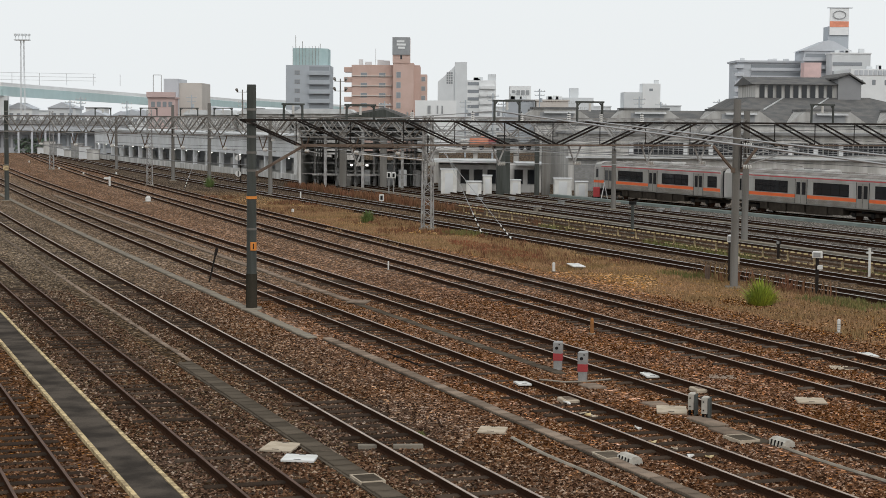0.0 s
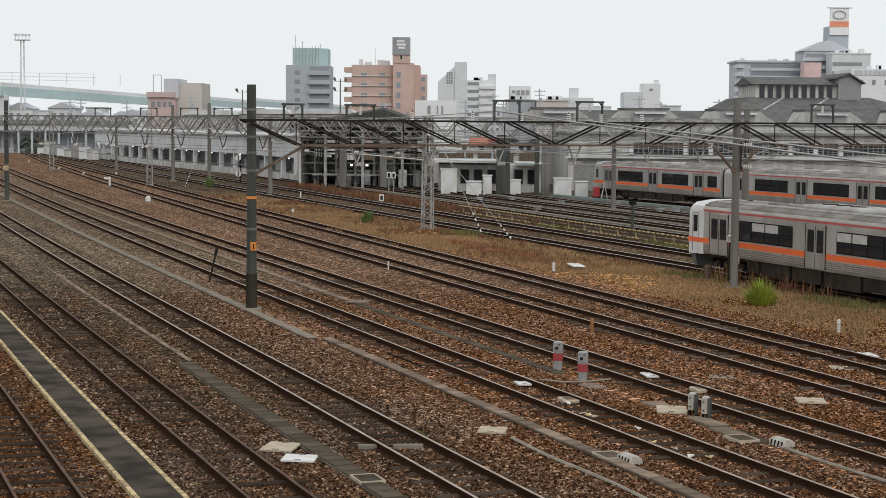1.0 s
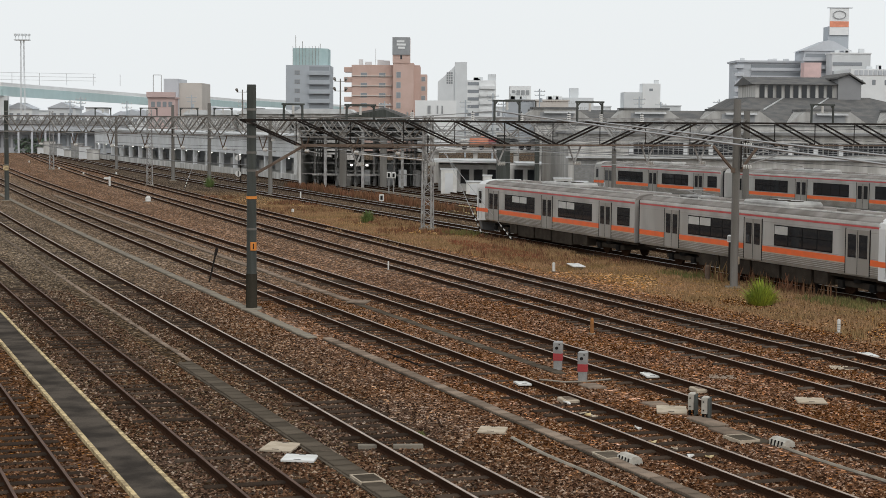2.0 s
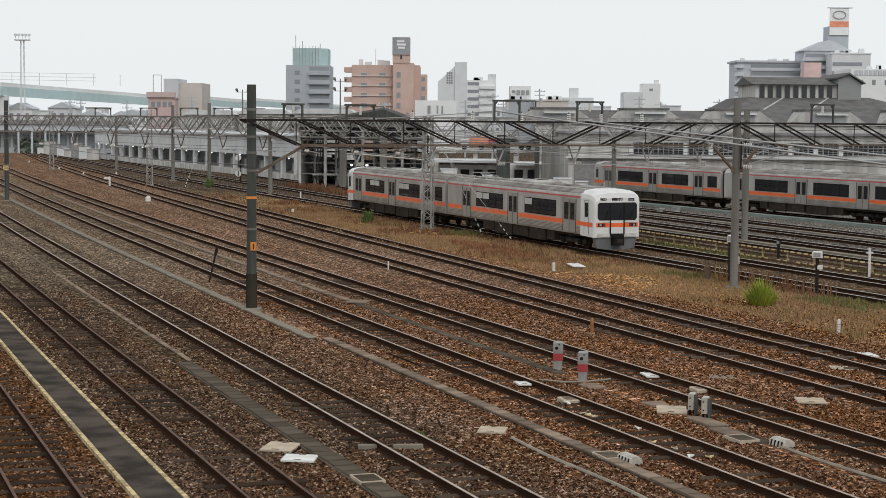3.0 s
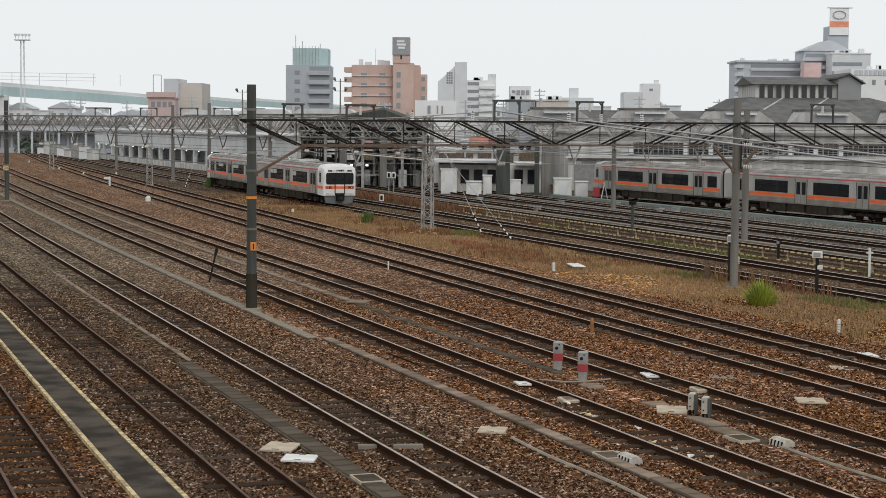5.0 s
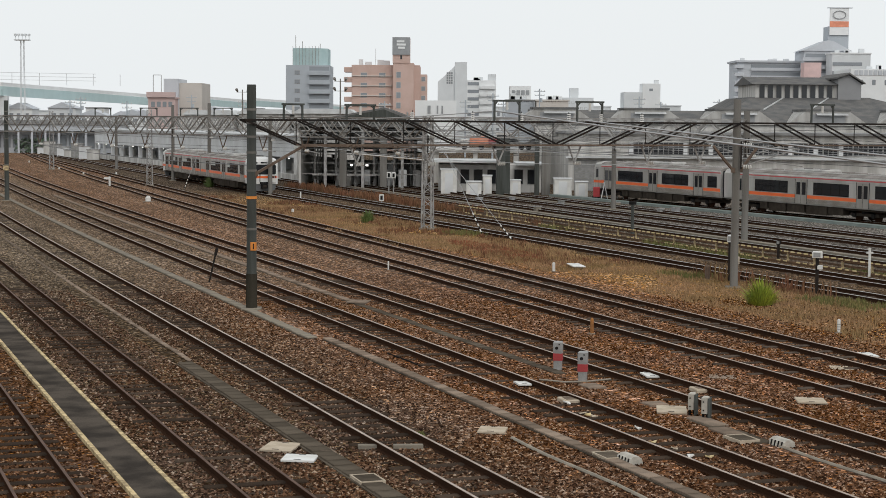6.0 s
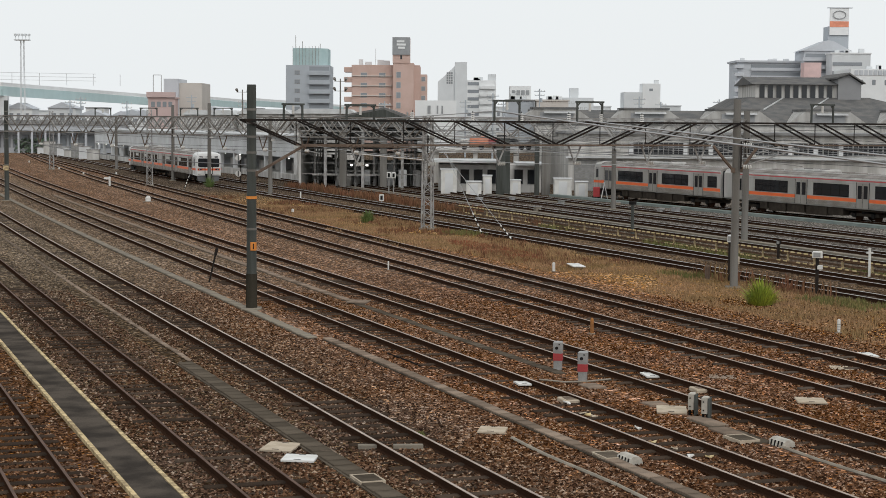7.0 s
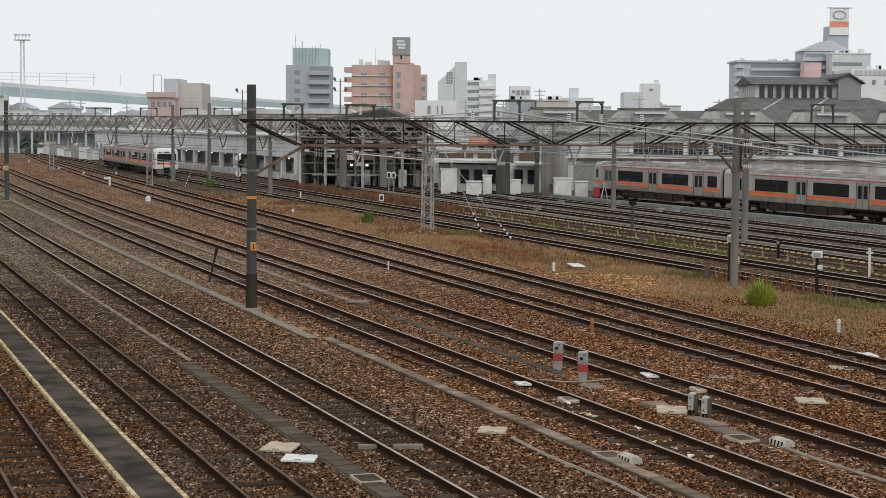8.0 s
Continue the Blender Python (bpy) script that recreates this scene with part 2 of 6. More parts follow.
M_STEEL_GREY = surface("galvanised_steel", (.40, .395, .385), .7, .1, .15, 2.0, (.13, .115, .10), .6, .05)
M_STEEL_MID = surface("dull_brown_grey_steel", (.24, .225, .205), .75, .1, .15, 1.2, (.10, .08, .065), .7, .05)
M_STEEL_RUST = surface("rust_brown_steel", (.17, .125, .095), .75, .2, .2, 3.0, (.09, .06, .045), .6, .1)
M_WIRE = surface("overhead_wire", (.10, .10, .10), .5, .5, .05, 1.0, None, .2, 0)
M_WIRE_LIGHT = surface("bright_tension_wire", (.42, .42, .42), .45, .5, .05, 1.0, None, .2, 0)
M_PORCELAIN = surface("white_porcelain", (.62, .60, .56), .3, 0, .05, 5.0, None, .3, 0)
M_WHITE = surface("white_paint", (.74, .73, .70), .6, 0, .05, 1.2, (.5, .48, .44), .5, .05)
M_CREAM = surface("cream_board", (.52, .44, .34), .85, 0, .08, 3.0, (.36, .29, .22), .6, .1)
M_RED = surface("faded_red_paint", (.42, .055, .06), .6, 0, .1, 4.0, (.28, .05, .05), .6, .05)
M_BOXGREY = surface("grey_cabinet_paint", (.33, .33, .32), .6, .1, .08, 3.0, (.2, .19, .18), .6, .05)
M_ORANGE = surface("orange_marker", (.72, .27, .06), .6, 0, .06, 4.0, None, .3, .03)
M_BLACK = surface("black_equipment", (.016, .016, .016), .9, .1, .2, 3.0, (.035, .03, .027), .6, .1)
M_ROOFDARK = surface("dark_corrugated_roof", (.13, .13, .13), .85, 0, .14, .8, (.20, .19, .178), .7, .1, streak=.3)
M_ROOFGREY = surface("grey_roof_sheet", (.30, .30, .30), .75, .1, .1, .5, (.12, .115, .11), .6, .1)
M_ROOFPALE = surface("pale_roof_sheet", (.60, .61, .61), .7, .1, .06, .5, (.4, .4, .39), .5, .05)
# the cement and panel wall colours include some distance haze
M_WALLGREY = surface("grey_cement_wall", (.62, .605, .58), .9, 0, .08, 1.1, (.34, .325, .30), .75, .1, streak=.12)
M_DORMER = surface("stained_cement_dormer", (.46, .45, .43), .9, 0, .08, 1.3, (.29, .275, .255), .75, .1, streak=.12)
M_WALLPALE = surface("pale_panel_wall", (.71, .72, .725), .8, 0, .05, .5, (.55, .55, .545), .6, .05)
# interior shade put into the grey itself, lifted for distance haze
M_SHADEIN = surface("shaded_interior", (.33, .335, .34), .9, 0, .2, .6, None, .4, 0)
M_PANE = glass("dark_window_glass", (.022, .024, .027), .06)
M_LAMP = glow("lit_fluorescent_tube", (1.0, .98, .92), 3.0)


def stone_material():
    """Broken stone: each piece its own shade, dark brown to a few pale ones."""
    m = bpy.data.materials.new("loose_ballast_stones")
    m.use_nodes = True
    nt = m.node_tree
    bsdf = nt.nodes["Principled BSDF"]
    geo = nt.nodes.new("ShaderNodeNewGeometry")
    ramp = nt.nodes.new("ShaderNodeValToRGB")
    els = ramp.color_ramp.elements
    steps = [(0.0, (.014, .008, .0055)), (.3, (.044, .024, .0155)), (.6, (.112, .062, .039)), (.88, (.190, .113, .075)), (1.0, (.42, .32, .245))]
    while len(els) < len(steps):
        els.new(.5)
    for e, (pos, col) in zip(els, steps):
        e.position = pos
    for e, (pos, col) in zip(els, steps):
        e.color = (*col, 1)
    patch = nt.nodes.new("ShaderNodeTexNoise")
    patch.inputs["Scale"].default_value, patch.inputs["Detail"].default_value = .22, 5
    nt.links.new(geo.outputs["Position"], patch.inputs["Vector"])
    hsv = nt.nodes.new("ShaderNodeHueSaturation")
    rng = nt.nodes.new("ShaderNodeMapRange")
    rng.inputs["From Min"].default_value, rng.inputs["From Max"].default_value = .35, .65
    rng.inputs["To Min"].default_value, rng.inputs["To Max"].default_value = .82, 1.06
    nt.links.new(patch.outputs["Fac"], rng.inputs["Value"])
    # greyer stone round the tracks beside the path, redder stone across the yard
    sep = nt.nodes.new("ShaderNodeSeparateXYZ")
    nt.links.new(geo.outputs["Position"], sep.inputs["Vector"])
    aside = nt.nodes.new("ShaderNodeMath")
    aside.operation = "MULTIPLY_ADD"
    aside.inputs[1].default_value = -SLOPE / 60.0
    nt.links.new(sep.outputs["Y"], aside.inputs[0])
    nt.links.new(sep.outputs["X"], aside.inputs[2])
    share = nt.nodes.new("ShaderNodeMath")
    share.operation = "DIVIDE"
    share.inputs[1].default_value = 30.0
    nt.links.new(aside.outputs["Value"], share.inputs[0])
    hue = nt.nodes.new("ShaderNodeValToRGB")
    while len(hue.color_ramp.elements) < 4:
        hue.color_ramp.elements.new(.5)
    for e, (pos, k) in zip(hue.color_ramp.elements, ((.14, .66), (.22, .52), (.42, .55), (.60, .66))):
        e.position, e.color = pos, (k, k, k, 1)
    nt.links.new(share.outputs["Value"], hue.inputs["Fac"])
    both = nt.nodes.new("ShaderNodeMath")
    both.operation = "MULTIPLY"
    twice = nt.nodes.new("ShaderNodeMath")
    twice.operation = "MULTIPLY"
    twice.inputs[1].default_value = 2.0
    nt.links.new(rng.outputs["Result"], twice.inputs[0])
    nt.links.new(twice.outputs["Value"], both.inputs[0])
    nt.links.new(hue.outputs["Color"], both.inputs[1])
    nt.links.new(both.outputs["Value"], hsv.inputs["Saturation"])
    nt.links.new(geo.outputs["Random Per Island"], ramp.inputs["Fac"])
    nt.links.new(ramp.outputs["Color"], hsv.inputs["Color"])
    nt.links.new(hsv.outputs["Color"], bsdf.inputs["Base Color"])
    bsdf.inputs["Roughness"].default_value = .95
    bsdf.inputs["Specular IOR Level"].default_value = 0.0
    return m


M_STONE = stone_material()
# ---- ground ----
def build_ground():
    s = Shape()
    xs = [-2600, -600, -200, -80, 0, 80, 200, 600, 2600]
    ys = [-600, 0, 40, 80, 120, 200, 400, 1000, 4500]
    vs = [(x, y, BED) for y in ys for x in xs]
    n = len(xs)
    s.add(vs, [(j * n + i, j * n + i + 1, (j + 1) * n + i + 1, (j + 1) * n + i) for j in range(len(ys) - 1) for i in range(n - 1)])
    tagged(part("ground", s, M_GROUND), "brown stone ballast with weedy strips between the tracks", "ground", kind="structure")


RAIL_FOOT = [(-.062, BED), (.062, BED), (.062, BED + .014), (.012, BED + .03), (.012, -.045), (.032, -.034), (.032, -.004), (-.032, -.004), (-.032, -.034), (-.012, -.045), (-.012, BED + .03), (-.062, BED + .014)]
GAUGE = 1.12


def sweep(line, outline, a, y0, y1, b=SLOPE, c=BEND, off=0.0, step=8.0):
    """A profile of (sideways, z) drawn along a line parallel to the tracks."""
    n = max(2, int((y1 - y0) / step) + 1)
    k = len(outline)
    vs, fs = [], []
    for i in range(n):
        y = y0 + (y1 - y0) * i / (n - 1)
        q = (y - 60.0) / 60.0
        d = Vector(((b + 2 * c * q) / 60.0, 1.0, 0)).normalized()
        side = Vector((d.y, -d.x, 0))
        o = Vector((across(y, a, b, c), y, 0))
        vs += [o + side * (u + off) + Vector((0, 0, z)) for u, z in outline]
    for i in range(n - 1):
        for j in range(k):
            fs.append((i * k + j, (i + 1) * k + j, (i + 1) * k + (j + 1) % k, i * k + (j + 1) % k))
    fs += [tuple(range(k)), tuple(range((n - 1) * k + k - 1, (n - 1) * k - 1, -1))]
    line.add(vs, fs)
    return line


# name of line: side offset at 60 m, slope, bend, first and last distance
TRACKS = [(-18.35, SLOPE, BEND, 12, 420), (-14.2, SLOPE, BEND, 12, 420), (-10.1, SLOPE, BEND, 12, 420), (-4.35, SLOPE, BEND, 12, 420), (-0.3, SLOPE, BEND, 14, 420),
          (4.5, -20.9, .40, 20, 420), (8.05, -20.15, .03, 25, 420), (19.18, -22.9, .25, 30, 395), (23.1, -22.25, .2, 30, 420),
          (29.3, -22.3, .3, 40, 400), (33.4, -22.3, .3, 40, 400), (37.6, -22.3, .3, 40, 400), (41.8, -22.3, .3, 50, 400), (54.28, -25.83, .0, 50, 152)]
SLEEPER_BASE = Shape().box(-1.0, 1.0, -.115, .115, BED - .1, BED + .045, .02)


def build_tracks():
    sleeper_mesh = SLEEPER_BASE.mesh("sleeper", M_SLEEPER)
    rnd = random.Random(4)
    for i, (a, b, c, y0, y1) in enumerate(TRACKS):
        near = i < 5
        t = thing("railway_track", "narrow-gauge railway track with rusty brown rails in stone ballast" if i < 9 else "dark railway track beside the parked train", "railway track", group="tracks of the yard", kind="structure")
        for off in (-GAUGE / 2, GAUGE / 2):
            rail = part("rail", sweep(Shape(), RAIL_FOOT, a, y0, y1, b, c, off, 6.0), M_RAIL, t)
            part("rail_head", sweep(Shape(), [(-.03, -.004), (.03, -.004), (.026, .004), (-.026, .004)], a, y0, y1, b, c, off, 6.0), (M_RAILDULL if i < 2 else M_RAILTOP if i < 7 else M_RAILBRIGHT), rail, "worn shiny running surface")
        far = Shape()
        y = 24.0
        while y < 190:
            q = (y - 60.0) / 60.0
            slope = (b + 2 * c * q) / 60.0
            ang = math.atan2(1.0, slope) - math.pi / 2
            m = pose(across(y, a, b, c), y, rnd.uniform(-.055, .006) - (.02 if y > 72 else 0.0), 0, 0, math.degrees(ang) + rnd.uniform(-1.2, 1.2))
            if near and y < 72:
                part("sleeper", sleeper_mesh, M_SLEEPER, t, at=m)
            else:
                far.add([m @ Vector(q_) for q_ in SLEEPER_BASE.v], SLEEPER_BASE.f)
            y += .66 * .937
        if far.v:
            tagged(part("sleepers", far, M_SLEEPER_FAR, t), "rows of weathered sleepers", kind="stuff")


def trough(a, y0, y1, width, material, label, top=BED + .06, lids=True, stop=75.0):
    """A cable trough with loose lids along the tracks."""
    t = thing("cable_trough", label, "cable trough", group="cable troughs", kind="structure")
    w = width / 2
    part("trough_body", sweep(Shape(), [(-w - .05, BED - .1), (w + .05, BED - .1), (w + .05, top - .035), (-w - .05, top - .035)], a, y0, y1), M_LID_DARK, t)
    lid = Shape().box(-w, w, -.225, .225, top - .04, top, .012).mesh("lid", material)
    rest, y, rnd = Shape(), y0, random.Random(int(a * 10))
    while y < y1:
        q = (y - 60.0) / 60.0
        ang = math.degrees(math.atan2(1.0, (SLOPE + 2 * BEND * q) / 60.0)) - 90
        m = pose(across(y, a) + rnd.uniform(-.012, .012), y, rnd.uniform(-.008, .01), rnd.uniform(-1, 1), rnd.uniform(-1, 1), ang + rnd.uniform(-1.5, 1.5))
        if y < stop:
            part("lid", lid, material, t, at=m)
        else:
            rest.add([m @ Vector(v_) for v_ in [(-w, -.24, top), (w, -.24, top), (w, .24, top), (-w, .24, top), (-w, -.24, top - .04), (w, -.24, top - .04), (w, .24, top - .04), (-w, .24, top - .04)]],
                     [(0, 1, 2, 3), (4, 5, 1, 0), (5, 6, 2, 1), (6, 7, 3, 2), (7, 4, 0, 3)])
        y += .5 * .937
    if rest.v:
        tagged(part("lids", rest, material, t), "row of concrete lids", kind="stuff")


def build_path():
    t = thing("service_path", "dark asphalt service path with faded yellow edges between two tracks", "path", kind="structure")
    part("path_slab", sweep(Shape(), [(-.36, BED - .1), (.36, BED - .1), (.36, BED + .07), (-.36, BED + .07)], -16.28, 12, 120), M_PATH, t)
    for off in (-.42, .42):
        part("edge_strip", sweep(Shape(), [(-.045, BED - .1), (.045, BED - .1), (.045, BED + .085), (-.045, BED + .085)], -16.28, 12, 120, off=off), M_YELLOW, t, "faded yellow painted kerb edge")


build_ground()
build_tracks()
build_path()
trough(-12.0, 24, 47, .42, M_LID_DARK, "dark old concrete cable trough with loose lids")
trough(-6.75, 53, 160, .34, M_CONC, "pale concrete cable trough past the dark pole", BED + .06, True, 66)
trough(-6.3, 24, 52.6, .30, M_LID, "brown concrete cable trough with single lids")
trough(-2.05, 46, 64, .30, M_LID_DARK, "dark mossy cable trough between two tracks", BED + .03)
trough(-2.05, 64.2, 150, .30, M_LID, "narrow concrete cable trough between two tracks", BED + .05)
trough(-2.05, 36.2, 39.0, .42, M_LID_DARK, "dark wet cable trough with pale frames", BED + .03)
trough(-11.72, 48, 96, .15, M_LID, "narrow pale cable trough half sunk in ballast", BED + .03)
# ---- overhead line structures ----
def concrete_pole(name, x, y, top, r0, r1, material, label, bands=True):
    t = thing(name, label, "pole", pose(x, y, BED), group="catenary poles")
    h = top - BED
    part("shaft", Shape().cone((0, 0, -.05), (0, 0, h), r0, r1, 20), material, t, smooth=False)
    part("footing", Shape().box(-r0 * 1.9, r0 * 1.9, -r0 * 1.9, r0 * 1.9, -.15, .07, .03), M_CONC, t, "concrete footing")
    if bands:
        for z in (h * .36, h * .62, h * .70, h * .77, h * .83, h * .89):
            r = r0 + (r1 - r0) * z / h + .012
            part("clamp_band", Shape().cone((0, 0, z - .04), (0, 0, z + .04), r, r, 16), M_POLE_LIGHT, t)
    return t


def truss(name, a, b, z0, z1, panels, material, label, lower=None, depth=.5, flip=None, chord=.075, web=.045):
    """A lattice beam from a to b between two heights: two chords front and back, with diagonals."""
    t = thing(name, label, "gantry beam", group="catenary gantries")
    a, b = Vector((*a, 0)), Vector((*b, 0))
    d = (b - a).normalized()
    n = Vector((d.y, -d.x, 0)) * depth / 2
    up0, up1 = Vector((0, 0, z0)), Vector((0, 0, z1))
    for s, nm in ((n, "front"), (-n, "rear")):
        part("top_chord", Shape().bar(a + s + up1, b + s + up1, chord), material, t)
        cut = (b - a) / panels if flip is not None and flip >= 0 else Vector((0, 0, 0))
        part("bottom_chord", Shape().bar(a + cut + s + up0, b - cut + s + up0, chord * .8), lower or material, t)
    for i in range(panels):
        p0, p1 = a + (b - a) * (i / panels), a + (b - a) * ((i + 1) / panels)
        down = i < panels * (flip if flip is not None else .58)
        for s in (n, -n):
            if flip is None or flip >= 0:
                q0, q1 = (p0 + up1, p1 + up0) if down else (p0 + up0, p1 + up1)
                part("diagonal", Shape().bar(q0 + s, q1 + s, web * 1.3), material, t)
            else:
                pm = (p0 + p1) / 2
                part("diagonal", Shape().bar(p0 + up1 + s, pm + up0 + s, web), material, t)
                part("diagonal", Shape().bar(pm + up0 + s, p1 + up1 + s, web), material, t)
        if flip is not None and flip >= 0 and i > 0:
            part("upright", Shape().bar(p0 + up0 - n, p0 + up1 - n, web * .8), material, t)
        part("cross_tie", Shape().bar(p0 + up1 - n, p0 + up1 + n, web * .7), material, t)
    return t


def lattice_mast(x, y, top, w0, w1, label, material=None, turn=-14, panels=16):
    mat = material or M_STEEL_GREY
    t = thing("lattice_mast", label, "mast", pose(x, y, BED, 0, 0, turn), group="catenary poles")
    h = top - BED
    legs = [(-1, -1), (1, -1), (1, 1), (-1, 1)]
    for u, v in legs:
        part("leg", Shape().bar((u * w0 / 2, v * w0 / 2, 0), (u * w1 / 2, v * w1 / 2, h), .075), mat, t)
    for f in range(4):
        (u0, v0), (u1, v1) = legs[f], legs[(f + 1) % 4]
        for i in range(panels):
            s = Shape()
            za, zb = h * i / panels, h * (i + 1) / panels
            wa, wb = w0 + (w1 - w0) * i / panels, w0 + (w1 - w0) * (i + 1) / panels
            e0, e1 = ((u0, v0), (u1, v1)) if i % 2 else ((u1, v1), (u0, v0))
            s.bar((e0[0] * wa / 2, e0[1] * wa / 2, za), (e1[0] * wb / 2, e1[1] * wb / 2, zb), .045)
            part("lace_bar", s, mat, t)
    part("footing", Shape().box(-w0 * .8, w0 * .8, -w0 * .8, w0 * .8, -.2, .12, .04), M_CONC, t, "concrete footing")
    return t


def drop_frame(x, y, z0, w, h, turn, label="dark steel portal frame on top of a gantry beam"):
    t = thing("portal_frame", label, "frame", pose(x, y, z0, 0, 0, turn), group="portal frames")
    for s in (-1, 1):
        part("post", Shape().box(s * w / 2 - .032, s * w / 2 + .032, -.035, .035, 0, h, 0), M_POLE, t)
        part("corner_brace", Shape().bar((s * w / 2, 0, h * .78), (s * w * .38, 0, h), .04), M_POLE, t)
    part("crossbar", Shape().box(-w / 2 - .08, w / 2 + .08, -.04, .04, h - .02, h + .05, .01), M_POLE, t)
    part("insulator", Shape().cone((0, 0, h - .35), (0, 0, h - .03), .05, .05, 8), M_PORCELAIN, t)
    return t


P1, P2 = (-6.91, 61.0), (12.15, 70.45)
MAST = (-1.0, 107.0)
P3 = (-36.0, 139.7)

pole = concrete_pole("catenary_pole", *P1, 7.94, .185, .165, M_POLE, "dark grey concrete catenary pole with a marker plate and steel bands")
part("marker_plate", Shape().box(-.02, .20, -.215, -.19, 2.15, 2.45, .01), M_ORANGE, pole, "small orange marker plate")
part("marker_bar", Shape().box(.07, .11, -.222, -.216, 2.2, 2.4), M_BLACK, pole)
part("base_sleeve", Shape().cone((0, 0, 0), (0, 0, 1.3), .205, .20, 20), M_SLEEVE, pole, "dark brown base sleeve")
part("orange_ring", Shape().cone((0, 0, 4.0), (0, 0, 4.1), .195, .195, 20), M_ORANGE, pole, "faded orange ring")
concrete_pole("catenary_pole", *P2, 7.68, .17, .155, M_POLE_LIGHT, "grey concrete catenary pole beside the weedy strip")
pole3 = concrete_pole("catenary_pole", *P3, 8.08, .19, .17, M_POLE, "dark grey concrete catenary pole far along the tracks")
part("marker_plate", Shape().box(-.22, .22, -.235, -.2, 2.5, 2.9, .01), M_YELLOW, pole3, "yellow marker plate")
lattice_mast(*MAST, 7.0, .62, .5, "grey steel lattice mast on the weedy strip")
concrete_pole("catenary_pole", 17.5, 98.2, 7.4, .2, .18, M_POLE_LIGHT, "pale concrete catenary pole among the back tracks")

d1 = (Vector(P2) - Vector(P1)).normalized()
E1 = Vector(P2) + d1 * 17.0
truss("gantry_beam", tuple(Vector(P1) - d1 * .35), P2, 5.78, 6.68, 10, M_STEEL_DARK, "dark steel lattice gantry beam over the tracks", M_STEEL_RUST, .5, .56)
truss("gantry_beam", P2, tuple(E1), 5.78, 6.70, 8, M_STEEL_DARK, "dark steel lattice gantry beam over the back tracks", M_STEEL_RUST, .5, .6)
concrete_pole("catenary_pole", E1.x, E1.y, 7.7, .2, .18, M_POLE_LIGHT, "grey concrete catenary pole at the end of a gantry")
truss("gantry_beam", MAST, P3, 5.55, 6.85, 15, M_STEEL_MID, "grey steel lattice gantry beam beyond the mast", None, .6, -1, .085, .062)
P4 = (-75.0, 165.0)
truss("gantry_beam", P3, P4, 5.55, 6.85, 14, M_STEEL_GREY, "grey steel lattice gantry beam far along the tracks", None, .6, -1, .085, .065)
concrete_pole("catenary_pole", *P4, 8.0, .19, .17, M_POLE, "grey concrete catenary pole at a far gantry end")
# gantries further away over the station tracks
for (ax, ay), (bx, by), nm in (((-52, 225), (-4, 178), "mid"), ((-3.6, 177), (30, 176), "right"), ((-90, 292), (-30, 245), "far"), ((-30, 173), (-3, 150), "near"), ((17.5, 98.2), (-1, 107.4), "mast")):
    if nm != "mast":
        lattice_mast(ax, ay, 7.6, .55, .45, "thin grey lattice mast at the station tracks", None, 10, 12)
    truss("gantry_beam", (ax, ay), (bx, by), 5.7, 6.9, max(6, int(math.hypot(ax - bx, ay - by) / 2.2)), M_STEEL_GREY, "grey steel lattice gantry beam over the station tracks", None, .5, -1, .09, .08)
for x, y, top in ((-23.9, 173, 8.3), (-15.8, 154.6, 7.0), (-44, 228, 7.0), (13.3, 132.5, 5.7), (-30.0, 188, 8.2)):
    concrete_pole("catenary_pole", x, y, top, .2, .17, M_POLE_LIGHT, "pale grey catenary pole at the station tracks", False)

# portal frames on the beams
for f, w, h in ((.075, .72, .52), (.20, 1.1, .52), (.49, 1.1, .75), (.665, 1.15, .75)):
    q = Vector(P1).lerp(Vector(P2), f)
    drop_frame(q.x, q.y, 6.72, w, h, math.degrees(math.atan2(d1.y, d1.x)))
q = Vector(P2).lerp(Vector(E1), .26)
drop_frame(q.x, q.y, 6.74, 1.15, .75, math.degrees(math.atan2(d1.y, d1.x)))
for f in (.42, .50, .60, .72):
    q = Vector(MAST).lerp(Vector(P3), f)
    drop_frame(q.x, q.y, 6.9, 1.7, .55, -35)


def brace(a, b, label):
    t = thing("knee_brace", label, "brace", group="knee braces")
    part("strut", Shape().bar(a, b, .09), M_STEEL_RUST, t)
    part("gusset", Shape().bar(Vector(a) - Vector((0, 0, .1)), Vector(a) + Vector((0, 0, .1)), .16), M_STEEL_RUST, t)


def on_beam(f, z):
    q = Vector(P1).lerp(Vector(P2), f)
    return (q.x, q.y, z)


brace((P1[0] + .15, P1[1], 4.75), on_beam(.095, 5.75), "rusty knee brace from the dark pole to the beam")
brace((P2[0] - .15, P2[1] - .1, 4.75), on_beam(.945, 5.75), "rusty knee brace from the grey pole to the beam")
q = Vector(P2) + d1 * 1.1
brace((P2[0] + .2, P2[1] + .1, 4.75), (q.x, q.y, 5.75), "rusty knee brace from the grey pole to the beam")


def tube(points, r, n=6):
    """One bent tube through points."""
    s = Shape()
    pts = [Vector(q_) for q_ in points]
    k = len(pts)
    vs = []
    for i, p_ in enumerate(pts):
        d = (pts[min(i + 1, k - 1)] - pts[max(i - 1, 0)]).normalized()
        side = d.cross(Vector((0, 0, 1))).normalized()
        up = side.cross(d)
        vs += [p_ + side * (math.cos(2 * math.pi * j / n) * r) + up * (math.sin(2 * math.pi * j / n) * r) for j in range(n)]
    fs = [(i * n + j, i * n + (j + 1) % n, (i + 1) * n + (j + 1) % n, (i + 1) * n + j) for i in range(k - 1) for j in range(n)]
    return s.add(vs, fs + [tuple(range(n - 1, -1, -1)), tuple(range((k - 1) * n, k * n))])



